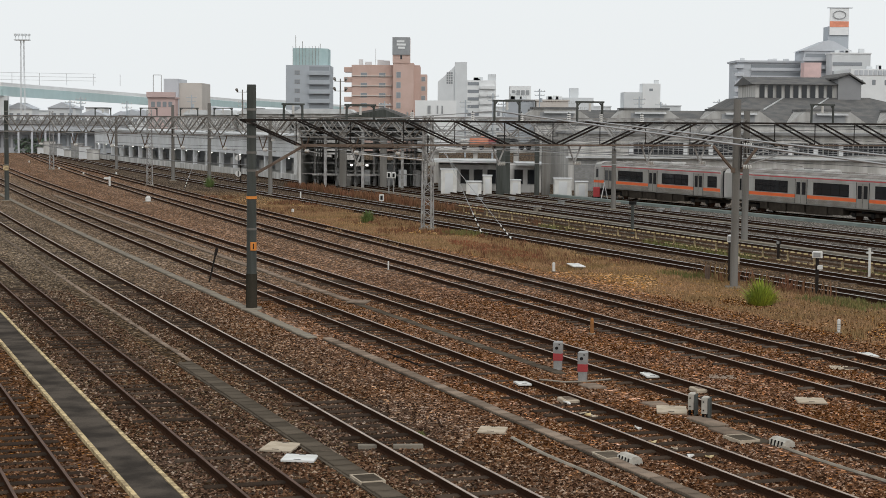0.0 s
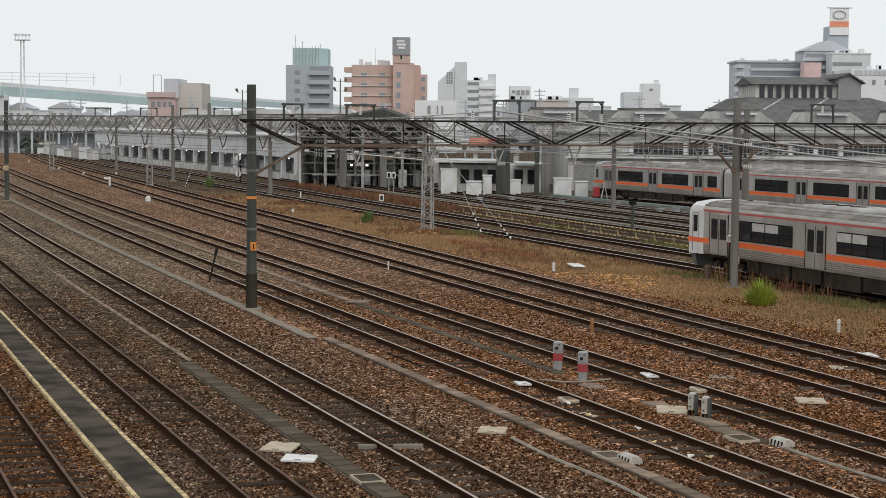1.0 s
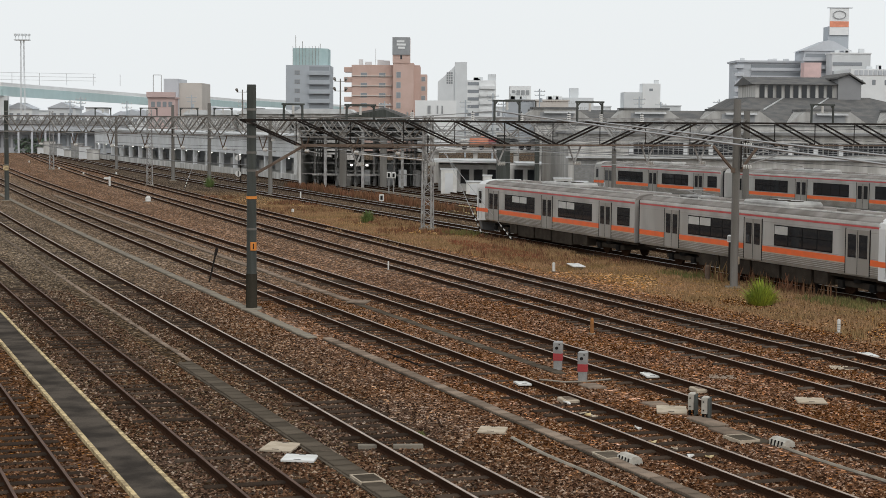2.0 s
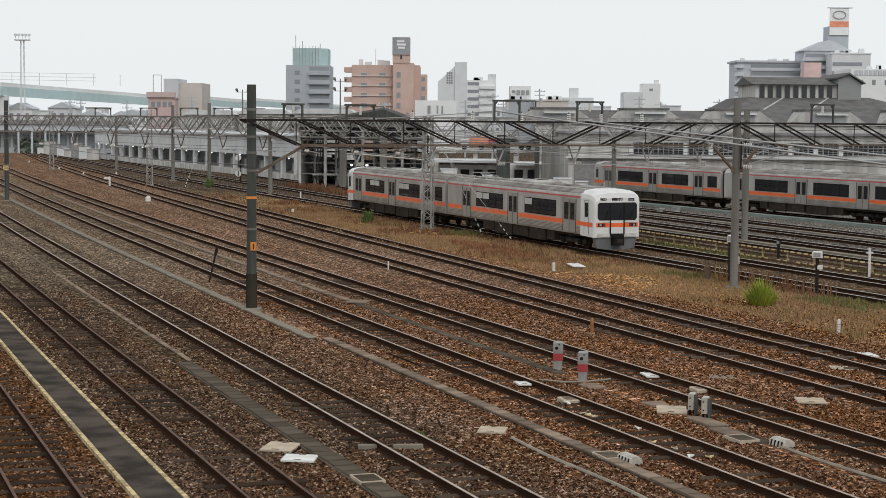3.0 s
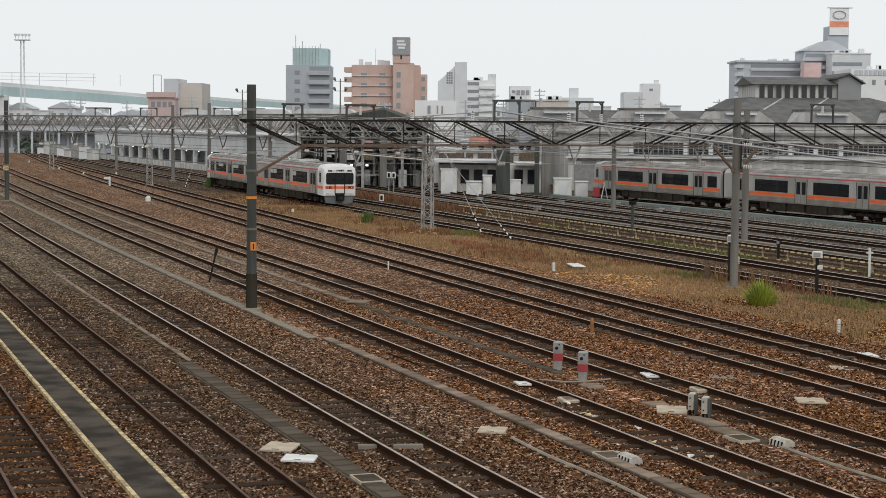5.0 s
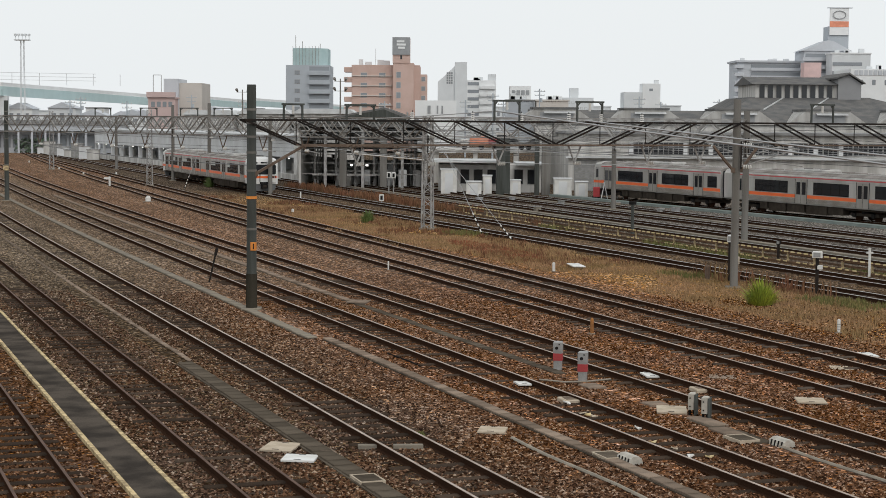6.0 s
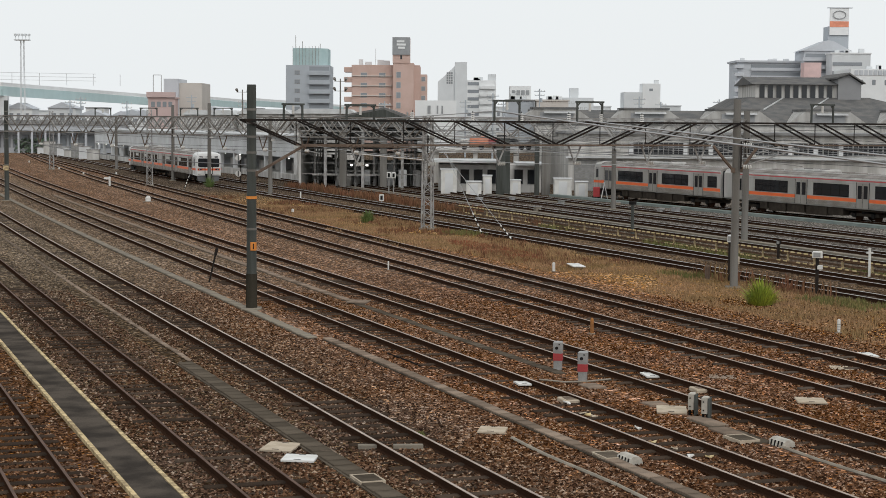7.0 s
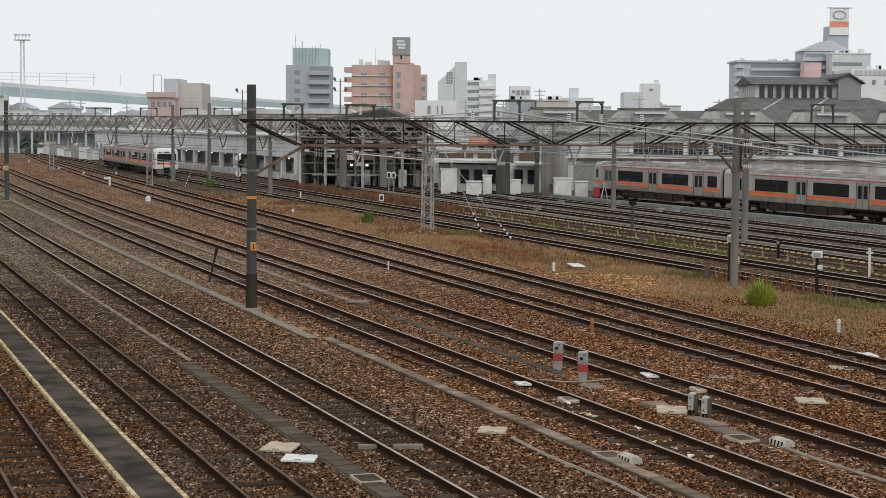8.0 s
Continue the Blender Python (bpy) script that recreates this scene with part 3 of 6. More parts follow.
# wires along the tracks: contact wire, messenger and feeders
def wire(a, b, r, material, sag, label, category="wire", n=14):
    a, b = Vector(a), Vector(b)
    pts = []
    for i in range(n + 1):
        f = i / n
        p_ = a.lerp(b, f)
        p_.z -= sag * 4 * f * (1 - f)
        pts.append(p_)
    s = tube(pts, r, 5)
    return tagged(part("overhead_wire", s, material), label, category, "overhead wires")


for a, b, c in ((19.18, -22.9, .25), (23.1, -22.25, .2), (8.05, -20.15, .03), (29.3, -22.3, .3), (33.4, -22.3, .3), (37.6, -22.3, .3), (41.8, -22.3, .3), (54.28, -25.83, 0)):
    for ya, yb in ((35, 72), (72, 108), (108, 150), (150, 200), (200, 260)):
        if a < 10 and ya < 100:
            continue
        wire((across(ya, a, b, c), ya, 5.05), (across(yb, a, b, c), yb, 5.05), .012, M_WIRE_LIGHT if a > 25 else M_WIRE, .02, "thin contact wire above a track", n=4)
        wire((across(ya, a, b, c), ya, 5.85), (across(yb, a, b, c), yb, 5.85), .013, M_WIRE, .45, "thin messenger wire above a track", n=8)
wire((2.0, 66.0, 7.1), (17.2, 34.0, 4.9), .032, M_WIRE_LIGHT, .05, "thick pale feeder cable above the tracks")
wire((5.6, 67.3, 6.75), (18.0, 36.0, 5.2), .032, M_WIRE_LIGHT, .05, "thick pale feeder cable above the tracks")
wire((2.0, 66.0, 7.1), (-14, 118, 6.8), .02, M_WIRE_LIGHT, .25, "pale feeder cable above the tracks")
wire((23.5, 60, 5.4), (-1, 106, 5.15), .02, M_WIRE_LIGHT, .25, "pale feeder cable above the tracks")
wire((-7, 61, 5.05), (-36, 139.7, 5.1), .018, M_WIRE, .35, "dark feeder cable between two poles")
wire((-6, 118, 4.35), (-1, 107.2, 4.2), .045, M_PORCELAIN, 0.0, "pale insulated tension rod beside the mast", n=3)

for i in range(16):
    z = 4.3 + (i * 37 % 11) * .28
    ya = 96 + (i * 29 % 13) * 5.5
    xa = across(ya, 24 + (i % 8) * 3.3, -22.3, .3)
    yb = ya + 62
    wire((xa, ya, z), (across(yb, 24 + (i % 8) * 3.3, -22.3, .3) - 1.5, yb, z + .15), .016, M_WIRE if i % 3 else M_WIRE_LIGHT, .5, "thin wire above the station tracks", n=8)
for z, y0 in ((5.2, 132), (4.4, 140), (3.9, 150), (5.6, 118)):
    wire((-34, y0 + 26, z), (26, y0 - 10, z + .1), .016, M_WIRE, .35, "thin cross-span wire over the station tracks", n=10)


def cantilever(x, y, z, reach, turn, label="steel cantilever bracket with pale insulators"):
    t = thing("cantilever", label, "cantilever", pose(x, y, z, 0, 0, turn), group="cantilevers")
    part("top_tube", Shape().bar((0, 0, .9), (reach, 0, .75), .045, .045, 6), M_STEEL_GREY, t)
    part("stay_tube", Shape().bar((0, 0, 0), (reach * .92, 0, .72), .05, .05, 6), M_STEEL_GREY, t)
    part("registration_arm", Shape().bar((reach * .35, 0, .25), (reach * 1.05, 0, .05), .035, .035, 6), M_STEEL_GREY, t)
    for zz in (.9, 0):
        for k in range(4):
            part("insulator_shed", Shape().cone((.12 + k * .09, 0, zz), (.16 + k * .09, 0, zz), .10, .07, 10), M_PORCELAIN, t, "porcelain shed")
    part("drop_bar", Shape().bar((0, 0, -.1), (0, 0, 1.05), .06), M_STEEL_DARK, t)


for x, y, z, r, turn in ((-1.0, 106.7, 4.75, -2.6, -20), (-1.0, 106.7, 4.75, 2.6, -20), (12.3, 70.2, 4.9, 2.4, -20), (17.6, 98, 4.8, 2.4, -20), (17.4, 98, 4.8, -2.4, -20), (-15.8, 154.4, 4.8, 2.4, -20), (-23.9, 172.8, 4.8, 2.5, -20), (-30, 187.8, 4.8, 2.5, -20), (13.3, 132.3, 4.6, 2.4, -20)):
    cantilever(x, y, z, r, turn)
for f in (.18, .32, .46, .62, .78, .9):
    q = Vector(P1).lerp(Vector(P2), f)
    t = thing("drop_tube", "steel drop tube with insulators below the beam", "bracket", pose(q.x, q.y, 5.75, 0, 0, 25), group="drop tubes")
    part("hanger", Shape().box(-.05, .61, -.32, .32, -.01, .06), M_STEEL_RUST, t)
    part("tube", Shape().bar((0, 0, 0), (.28, 0, -.65), .05), M_STEEL_GREY, t)
    part("tube", Shape().bar((.56, 0, 0), (.28, 0, -.65), .05), M_STEEL_GREY, t)
    for k in range(4):
        part("insulator_shed", Shape().cone((.28 + k * .08, 0, -.68), (.31 + k * .08, 0, -.68), .085, .06, 10), M_PORCELAIN, t, "porcelain shed")
for f in (.30, .42, .52, .62, .69, .78):
    q = Vector(P1).lerp(Vector(P2), f)
    t = thing("line_insulator", "stack of pale porcelain discs on the beam", "insulator", pose(q.x, q.y, 6.72), group="line insulators")
    for k in range(4):
        part("insulator_shed", Shape().cone((0, 0, k * .08), (0, 0, k * .08 + .05), .085, .055, 10), M_PORCELAIN, t, "porcelain shed")
    part("pin", Shape().bar((0, 0, 0), (0, 0, .36), .03), M_STEEL_DARK, t)
def beam_hangers(a, b, fractions, z):
    for f in fractions:
        q = Vector(a).lerp(Vector(b), f)
        t = thing("drop_tube", "grey drop tubes with insulators below a far beam", "bracket", pose(q.x, q.y, z, 0, 0, math.degrees(math.atan2(b[1] - a[1], b[0] - a[0])) + 180), group="drop tubes")
        part("hanger", Shape().box(-.5, .5, -.36, .36, -.03, .03), M_STEEL_GREY, t)
        for u in (-.45, .45):
            part("tube", Shape().bar((u, 0, .02), (0, 0, -.95), .055), M_STEEL_RUST, t)
        part("registration_arm", Shape().bar((0, 0, -.95), (1.3, 0, -1.05), .055), M_STEEL_GREY, t)
        for k in range(3):
            part("insulator_shed", Shape().cone((.1 + k * .12, 0, -.96), (.15 + k * .12, 0, -.96), .12, .08, 8), M_PORCELAIN, t, "porcelain shed")


beam_hangers(MAST, P3, (.06, .14, .24, .33, .42, .52, .61, .70, .80, .90), 5.55)
beam_hangers(P3, P4, (.08, .2, .32, .45, .58, .7), 5.55)
# ---- trains ----
M_STAIN = surface("brushed_stainless_steel", (.46, .44, .415), .5, .15, .04, .9, (.31, .29, .265), .8, .02, streak=.25)
M_CABWHITE = surface("white_cab_moulding", (.72, .72, .71), .35, 0, .03, 1.2, (.6, .59, .56), .5, .01)
M_DOOR = surface("dull_steel_door", (.33, .305, .275), .5, .15, .05, 1.2, (.25, .225, .195), .7, .02, streak=.2)
M_LOWER = surface("dusty_lower_panel", (.27, .235, .20), .6, .1, .05, 1.0, (.20, .17, .14), .8, .02)
M_BAND = surface("orange_band_film", (.88, .14, .02), .45, 0, .04, 2.0, (.66, .13, .04), .5, .01)
M_REDLINE = surface("red_line_film", (.58, .075, .075), .5, 0, .05, 2.0, None, .3, .01)
M_TRAINROOF = surface("dusty_train_roof", (.30, .275, .255), .9, .1, .1, .8, (.13, .115, .1), .7, .08)
M_ROOFEDGE = surface("bright_roof_gutter", (.76, .74, .71), .4, .4, .05, 1.0, (.4, .38, .36), .5, .02)
M_ACGREY = surface("grey_air_conditioner", (.46, .45, .43), .7, 0, .06, 1.0, (.2, .19, .18), .7, .03)
M_UNDER = surface("dusty_underframe", (.040, .033, .027), .9, .1, .2, 2.0, (.075, .062, .05), .6, .1)
M_BLIND = surface("pale_window_blind", (.55, .54, .51), .8, 0, .05, 3.0, None, .3, 0)
M_SKIRT = surface("dark_grey_skirt_paint", (.16, .165, .17), .6, 0, .06, 2.0, (.1, .1, .1), .5, .02)
M_RUBBER = surface("dark_gangway_rubber", (.03, .03, .031), .85, 0, .1, 4.0, None, .3, .05)
M_HEADLAMP = glass("headlamp_lens", (.35, .36, .37), .1)
M_TAIL = surface("red_tail_lens", (.35, .02, .02), .3, 0, .05, 5, None, .3, 0)
CAR = 21.1  # from coupling to coupling
W = 1.47


def train_car(end_window, panto, label, cab_end=True, cab_paint=None, blinds=True):
    """One commuter car. Its cab end is at x = 0, its length runs to -x, the track's centre is y = 0, rails at z = 0."""
    t = thing("train_car", label, "train", group="train cars")
    x0, x1 = -.12, -(CAR - .22)
    body = Shape().prism([(-1.40, .93), (1.40, .93), (W, 1.05), (W, 3.05), (1.44, 3.14), (-1.44, 3.14), (-W, 3.05), (-W, 1.05)],
                         lambda u, w: (x0 - 1.3, u, w), lambda u, w: (x1, u, w))
    body_ob = part("body", body, M_STAIN, t, "brushed stainless steel body")
    roof = Shape().prism([(1.44, 3.14), (1.38, 3.27), (1.18, 3.38), (.75, 3.46), (0, 3.49), (-.75, 3.46), (-1.18, 3.38), (-1.38, 3.27), (-1.44, 3.14)],
                         lambda u, w: (x0 - 1.3, u, w), lambda u, w: (x1, u, w))
    part("roof", roof, M_TRAINROOF, t, "dusty grey roof")
    if cab_end:
        # white cab moulding with a raked brow
        cab = Shape()
        rings = [(-1.5, 1.478, .90, 3.50), (-.75, 1.478, .88, 3.50), (-.30, 1.46, .86, 3.44), (-.08, 1.40, .84, 3.30), (0.0, 1.30, .86, 3.02)]
        outl = [(-1, 0.0), (1, 0.0), (1, .80), (.97, .89), (.80, .965), (.4, 1.0), (-.4, 1.0), (-.80, .965), (-.97, .89), (-1, .80)]
        k = len(outl)
        vs = [(x, u * hw, zb + (zt - zb) * w) for x, hw, zb, zt in rings for u, w in outl]
        fs = [(j * k + i, (j + 1) * k + i, (j + 1) * k + (i + 1) % k, j * k + (i + 1) % k) for j in range(4) for i in range(k)]
        fs += [tuple(range(k)), tuple(range(5 * k - 1, 4 * k - 1, -1))]
        cab.add(vs, fs)
        cab_ob = part("cab_front", cab, cab_paint or M_CABWHITE, t, "white moulded cab front" if cab_paint is None else "grey steel cab front")
        part("windscreen", Shape().prism([(-1.20, 1.92), (-1.10, 1.80), (1.10, 1.80), (1.20, 1.92), (1.20, 2.66), (1.10, 2.78), (-1.10, 2.78), (-1.20, 2.66)], lambda u, w: (.002, u, w), lambda u, w: (.022, u, w)), M_PANE, cab_ob, "dark rounded windscreen")
        part("panel_seam", Shape().box(.002, .012, -1.25, 1.25, 1.66, 1.68), M_SKIRT, cab_ob)
        for y in (-.42, .42):
            part("door_post", Shape().box(.01, .04, y - .035, y + .035, 1.05, 2.76), M_BLACK, cab_ob)
        for y in (-.75, .1, .75):
            part("wiper", Shape().bar((.05, y, 1.9), (.05, y + .18, 2.35), .025), M_BLACK, cab_ob)
        part("gangway_door", Shape().box(.002, .014, -.38, .38, 1.08, 1.78, .004), M_CABWHITE, cab_ob)
        part("band", Shape().box(.004, .020, -1.27, 1.27, 1.43, 1.65), M_BAND, cab_ob, "orange band")
        for s in (-1, 1):
            part("headlamp", Shape().box(.016, .034, s * .95 - .22, s * .95 + .22, 1.46, 1.63, .006), M_BLACK, cab_ob, "dark headlamp cluster")
            part("lamp_lens", Shape().box(.034, .042, s * 1.03 - .06, s * 1.03 + .06, 1.49, 1.60), M_HEADLAMP, cab_ob)
            part("tail_lens", Shape().box(.03, .038, s * .80 - .05, s * .80 + .05, 1.50, 1.59), M_TAIL, cab_ob, "red tail lens")
            part("top_lamp", Shape().box(-.10, .0, s * .85 - .2, s * .85 + .2, 2.86, 3.02, .01), M_PANE, cab_ob, "dark marker lamp")
            part("cab_side_window", Shape().box(-.95, -.60, s * 1.479 - .012, s * 1.479 + .012, 1.95, 2.75), M_PANE, cab_ob)
            for q0, q1, r0, r1 in ((-1.05, -1.03, 1.0, 2.85), (-.52, -.50, 1.0, 2.85), (-1.05, -.50, 2.85, 2.87)):
                part("door_seam", Shape().box(q0, q1, s * 1.479 - .008, s * 1.479 + .008, r0, r1), M_SKIRT, cab_ob)
            part("cab_band", Shape().box(-1.5, -.12, s * 1.474 - .01, s * 1.474 + .01, 1.44, 1.67), M_BAND, cab_ob, "orange band")
        part("bumper", Shape().box(.004, .03, -1.2, -.46, .9, 1.08, .01), M_WALLGREY, cab_ob, "grey lower bumper")
        part("bumper", Shape().box(.004, .03, .46, 1.2, .9, 1.08, .01), M_WALLGREY, cab_ob, "grey lower bumper")
        part("step_recess", Shape().box(.002, .026, -.42, .42, .86, 1.06), M_BLACK, cab_ob)
        part("route_display", Shape().box(-.12, .0, -.35, .35, 2.88, 3.04, .01), M_BLACK, cab_ob, "dark route display")
        part("skirt", Shape().prism([(-1.28, .9), (1.28, .9), (1.15, .25), (.55, .16), (-.55, .16), (-1.15, .25)], lambda u, w: (-.12, u, w), lambda u, w: (-.45, u, w)), M_SKIRT, cab_ob, "dark grey obstacle skirt")
        coup = part("coupler", Shape().box(-.5, .34, -.30, .30, .42, .98, .06), M_BLACK, t, "black coupler head")
        part("coupler_face", Shape().box(.34, .37, -.16, .16, .55, .78, .01), M_UNDER, coup)
    else:
        part("end_wall", Shape().prism([(-1.40, .93), (1.40, .93), (W, 1.05), (W, 3.05), (1.2, 3.38), (0, 3.48), (-1.2, 3.38), (-W, 3.05), (-W, 1.05)], lambda u, w: (-1.5, u, w), lambda u, w: (-.3, u, w)), M_STAIN, t, "plain steel end wall")
        part("gangway_bellows", Shape().box(-.32, 0, -1.25, 1.25, 1.0, 3.2, .05), M_RUBBER, t, "dark rubber gangway bellows")
    # gangway at the inner end
    part("gangway_bellows", Shape().box(-CAR, x1, -1.25, 1.25, 1.0, 3.2, .05), M_RUBBER, t, "dark rubber gangway bellows")
    doors = [(-3.65, -2.05), (-11.2, -9.75), (-18.35, -16.95)]
    wins = [(-8.8, -4.55), (-16.1, -11.95)] + ([(-20.35, -19.0)] if end_window else [])
    for s in (-1, 1):
        y0, y1 = sorted((s * W, s * (W + .012)))
        yg0, yg1 = sorted((s * W, s * (W + .020)))
        for a, b in doors:
            d = part("door", Shape().box(a, b, *sorted((s * W, s * (W + .016))), 1.0, 2.86), M_DOOR, t, "double sliding door of grey steel")
            mid = (a + b) / 2
            for c0, c1 in ((a + .16, mid - .10), (mid + .10, b - .16)):
                part("door_window", Shape().box(c0, c1, *sorted((s * (W + .012), s * (W + .024))), 1.70, 2.66), M_PANE, d, "dark door window")
            part("door_gap", Shape().box(mid - .014, mid + .014, *sorted((s * (W + .012), s * (W + .021))), 1.02, 2.84), M_BLACK, d)
            for c in (a, b):
                part("door_edge", Shape().box(c - .025, c + .025, *sorted((s * W, s * (W + .020))), 1.0, 2.9), M_BLACK, d)
        for a, b in wins:
            w = part("window", Shape().box(a, b, *sorted((s * W, s * (W + .014))), 1.76, 2.70), M_BLACK, t, "row of dark tinted side windows")
            n = max(1, round((b - a) / 1.05))
            for i in range(n):
                c0, c1 = a + (b - a) * i / n + .04, a + (b - a) * (i + 1) / n - .04
                part("pane", Shape().box(c0, c1, *sorted((s * (W + .010), s * (W + .019))), 1.82, 2.24), M_PANE, w)
                blind = (i * 7 + int(a * -10) + (s > 0)) % 5
                part("upper_pane", Shape().box(c0, c1, *sorted((s * (W + .010), s * (W + .019))), 2.28, 2.65), M_BLIND if blinds and blind in (1, 3) else M_PANE, w)
        # orange band between the doors
        cuts = [-1.5] + [q for d_ in sorted(doors, reverse=True) for q in (d_[1] + .03, d_[0] - .03)] + [x1 + .02]
        for a, b in zip(cuts[0::2], cuts[1::2]):
            part("orange_band", Shape().box(b, a, y0, y1, 1.44, 1.69), M_BAND, t, "orange band")
            part("lower_panel", Shape().box(b, a, *sorted((s * W, s * (W + .005))), 1.05, 1.385), M_LOWER, t, "dusty lower side panel")
            part("yellow_line", Shape().box(b, a, y0, y1, 1.395, 1.435), M_CREAM, t, "thin cream line")
            part("rib", Shape().box(b, a, *sorted((s * W, s * (W + .02))), 1.09, 1.11), M_STAIN, t)
            part("rib", Shape().box(b, a, *sorted((s * W, s * (W + .02))), 1.17, 1.19), M_STAIN, t)
            part("rib", Shape().box(b, a, *sorted((s * W, s * (W + .02))), 1.25, 1.27), M_STAIN, t)
            part("rib", Shape().box(b, a, *sorted((s * W, s * (W + .02))), 1.33, 1.35), M_STAIN, t)
            for z in (1.72, 2.78):
                part("seam", Shape().box(b, a, *sorted((s * W, s * (W + .006))), z, z + .015), M_DOOR, t)
        part("red_line", Shape().box(x1 + .02, -1.5, *sorted((s * (W - .01), s * (W + .012))), 2.97, 3.05), M_REDLINE, t, "thin dull red line")
        part("roof_gutter", Shape().box(x1 + .02, -1.5, *sorted((s * (W - .08), s * (W + .01))), 3.08, 3.20), M_ROOFEDGE, t, "bright gutter edge")
        # underfloor equipment
        for a, b, zb in ((-6.0, -5.05, .36), (-8.4, -6.2, .26), (-10.7, -8.6, .30), (-13.4, -10.9, .24), (-15.3, -13.6, .34)):
            part("equipment_box", Shape().box(a, b, *sorted((s * .75, s * 1.34)), zb, .93, .03), M_UNDER, t, "dusty underfloor box")
    part("underframe", Shape().box(x1 + .1, -.6, -1.2, 1.2, .78, .94), M_UNDER, t)
    for bx in (-3.4, -17.3):
        bogie = part("bogie", Shape().box(bx - 1.6, bx + 1.6, -1.0, 1.0, .38, .62, .05), M_UNDER, t, "dusty bogie frame")
        for wx in (-1.05, 1.05):
            for s in (-1, 1):
                y = s * GAUGE / 2
                part("wheel", Shape().cone((bx + wx, y - .065, .43), (bx + wx, y + .065, .43), .43, .43, 20), M_RAIL, bogie, "rusty steel wheel")
                part("axle_box", Shape().box(bx + wx - .17, bx + wx + .17, *sorted((s * .92, s * 1.12)), .3, .62, .03), M_BLACK, bogie)
        for s in (-1, 1):
            part("air_spring", Shape().cone((bx, s * .9, .6), (bx, s * .9, .82), .26, .26, 12), M_BLACK, bogie)
    # roof: air conditioner, ducts and pantograph
    ac = part("air_conditioner", Shape().box(-12.2, -8.6, -.95, .95, 3.44, 3.68, .10), M_ACGREY, t, "pale roof air conditioner")
    for i in range(3):
        part("fan_grille", Shape().cone((-9.4 - i * 1.0, 0, 3.675), (-9.4 - i * 1.0, 0, 3.70), .36, .36, 14), M_UNDER, ac)
    for x in (-5.5, -7.2, -14.2, -15.6):
        part("roof_vent", Shape().box(x - .4, x + .4, -.35, .35, 3.44, 3.56, .04), M_TRAINROOF, t)
    for y in (-.95, .95):
        part("roof_pipe", Shape().bar((x1 + .5, y, 3.46), (-2.0, y, 3.46), .06), M_ROOFEDGE, t)
    if panto:
        pan = part("pantograph", Shape().box(-18.6, -16.6, -.55, .55, 3.50, 3.58, .02), M_STEEL_GREY, t, "lowered pantograph frame")
        for y in (-.4, .4):
            part("pantograph_arm", Shape().bar((-16.8, y, 3.62), (-18.4, y * .5, 3.78), .045), M_STEEL_GREY, pan)
        part("contact_head", Shape().box(-18.5, -18.3, -.8, .8, 3.80, 3.84, .01), M_STEEL_GREY, pan)
        for x in (-16.7, -18.5):
            for y in (-.5, .5):
                part("roof_insulator", Shape().cone((x, y, 3.4), (x, y, 3.54), .08, .06, 10), M_PORCELAIN, pan)
    return t


cab_car = train_car(True, False, "stainless commuter train car with orange band and white cab")
rear_car = train_car(False, True, "stainless commuter train car with orange band and pantograph")


SLIM = Matrix.Diagonal((1.0, .93, .93, 1.0))  # narrow-gauge loading outline


def stand(a, b, c, y, away, z=0.0):
    """Pose on a track: the car's cab end at the distance y, facing away from the camera or towards it."""
    q = (y - 60.0) / 60.0
    ang = math.degrees(math.atan2(1.0, (b + 2 * c * q) / 60.0))
    return pose(across(y, a, b, c), y, z, 0, 0, ang if away else ang + 180)


# the parked train: first car's cab looks away from the camera, the rest follow towards it
PARK = (54.28, -25.83, .0)
parked = train_car(True, False, "parked stainless commuter train car with orange band and steel cab", True, M_STAIN, False)
parked.matrix_basis = stand(*PARK, 152.10, True) @ SLIM
parked2 = train_car(True, False, "parked stainless middle car with orange band", False, None, False)
parked2.matrix_basis = stand(*PARK, 152.10 - CAR * 0.919, True) @ SLIM
parked3 = copy_thing(parked2, stand(*PARK, 152.10 - 2 * CAR * 0.919, True) @ SLIM)
parked4 = copy_thing(parked2, stand(*PARK, 152.10 - 3 * CAR * 0.919, True) @ SLIM)

# seconds and the distance of the passing train's last cab end
PASS = [(0.0, 13.7), (1.0, 38.2), (2.0, 62.6), (2.8, 82.2), (3.5, 98.6), (4.5, 121.2), (5.8, 150.4), (7.0, 177.0), (8.0, 198.8)]
LINE = (19.18, -22.9, .25)


def motions():
    cab_car.scale = rear_car.scale = (1.0, .93, .93)
    walk(rear_car, [(t, stand(*LINE, y, False)) for t, y in PASS])
    walk(cab_car, [(t, stand(*LINE, y + 2 * CAR * .937, True)) for t, y in PASS])
# ---- station, depot and town ----
def block(name, x0, x1, y0, y1, z1, material, label, category="building", group="", roof=None, z0=BED):
    t = thing(name, label, category, group=group)
    part("wall", Shape().box(x0, x1, y0, y1, z0, z1), material, t)
    if roof:
        part("roof", Shape().box(x0 - .25, x1 + .25, y0 - .25, y1 + .25, z1 - .01, z1 + .35), roof, t)
    return t


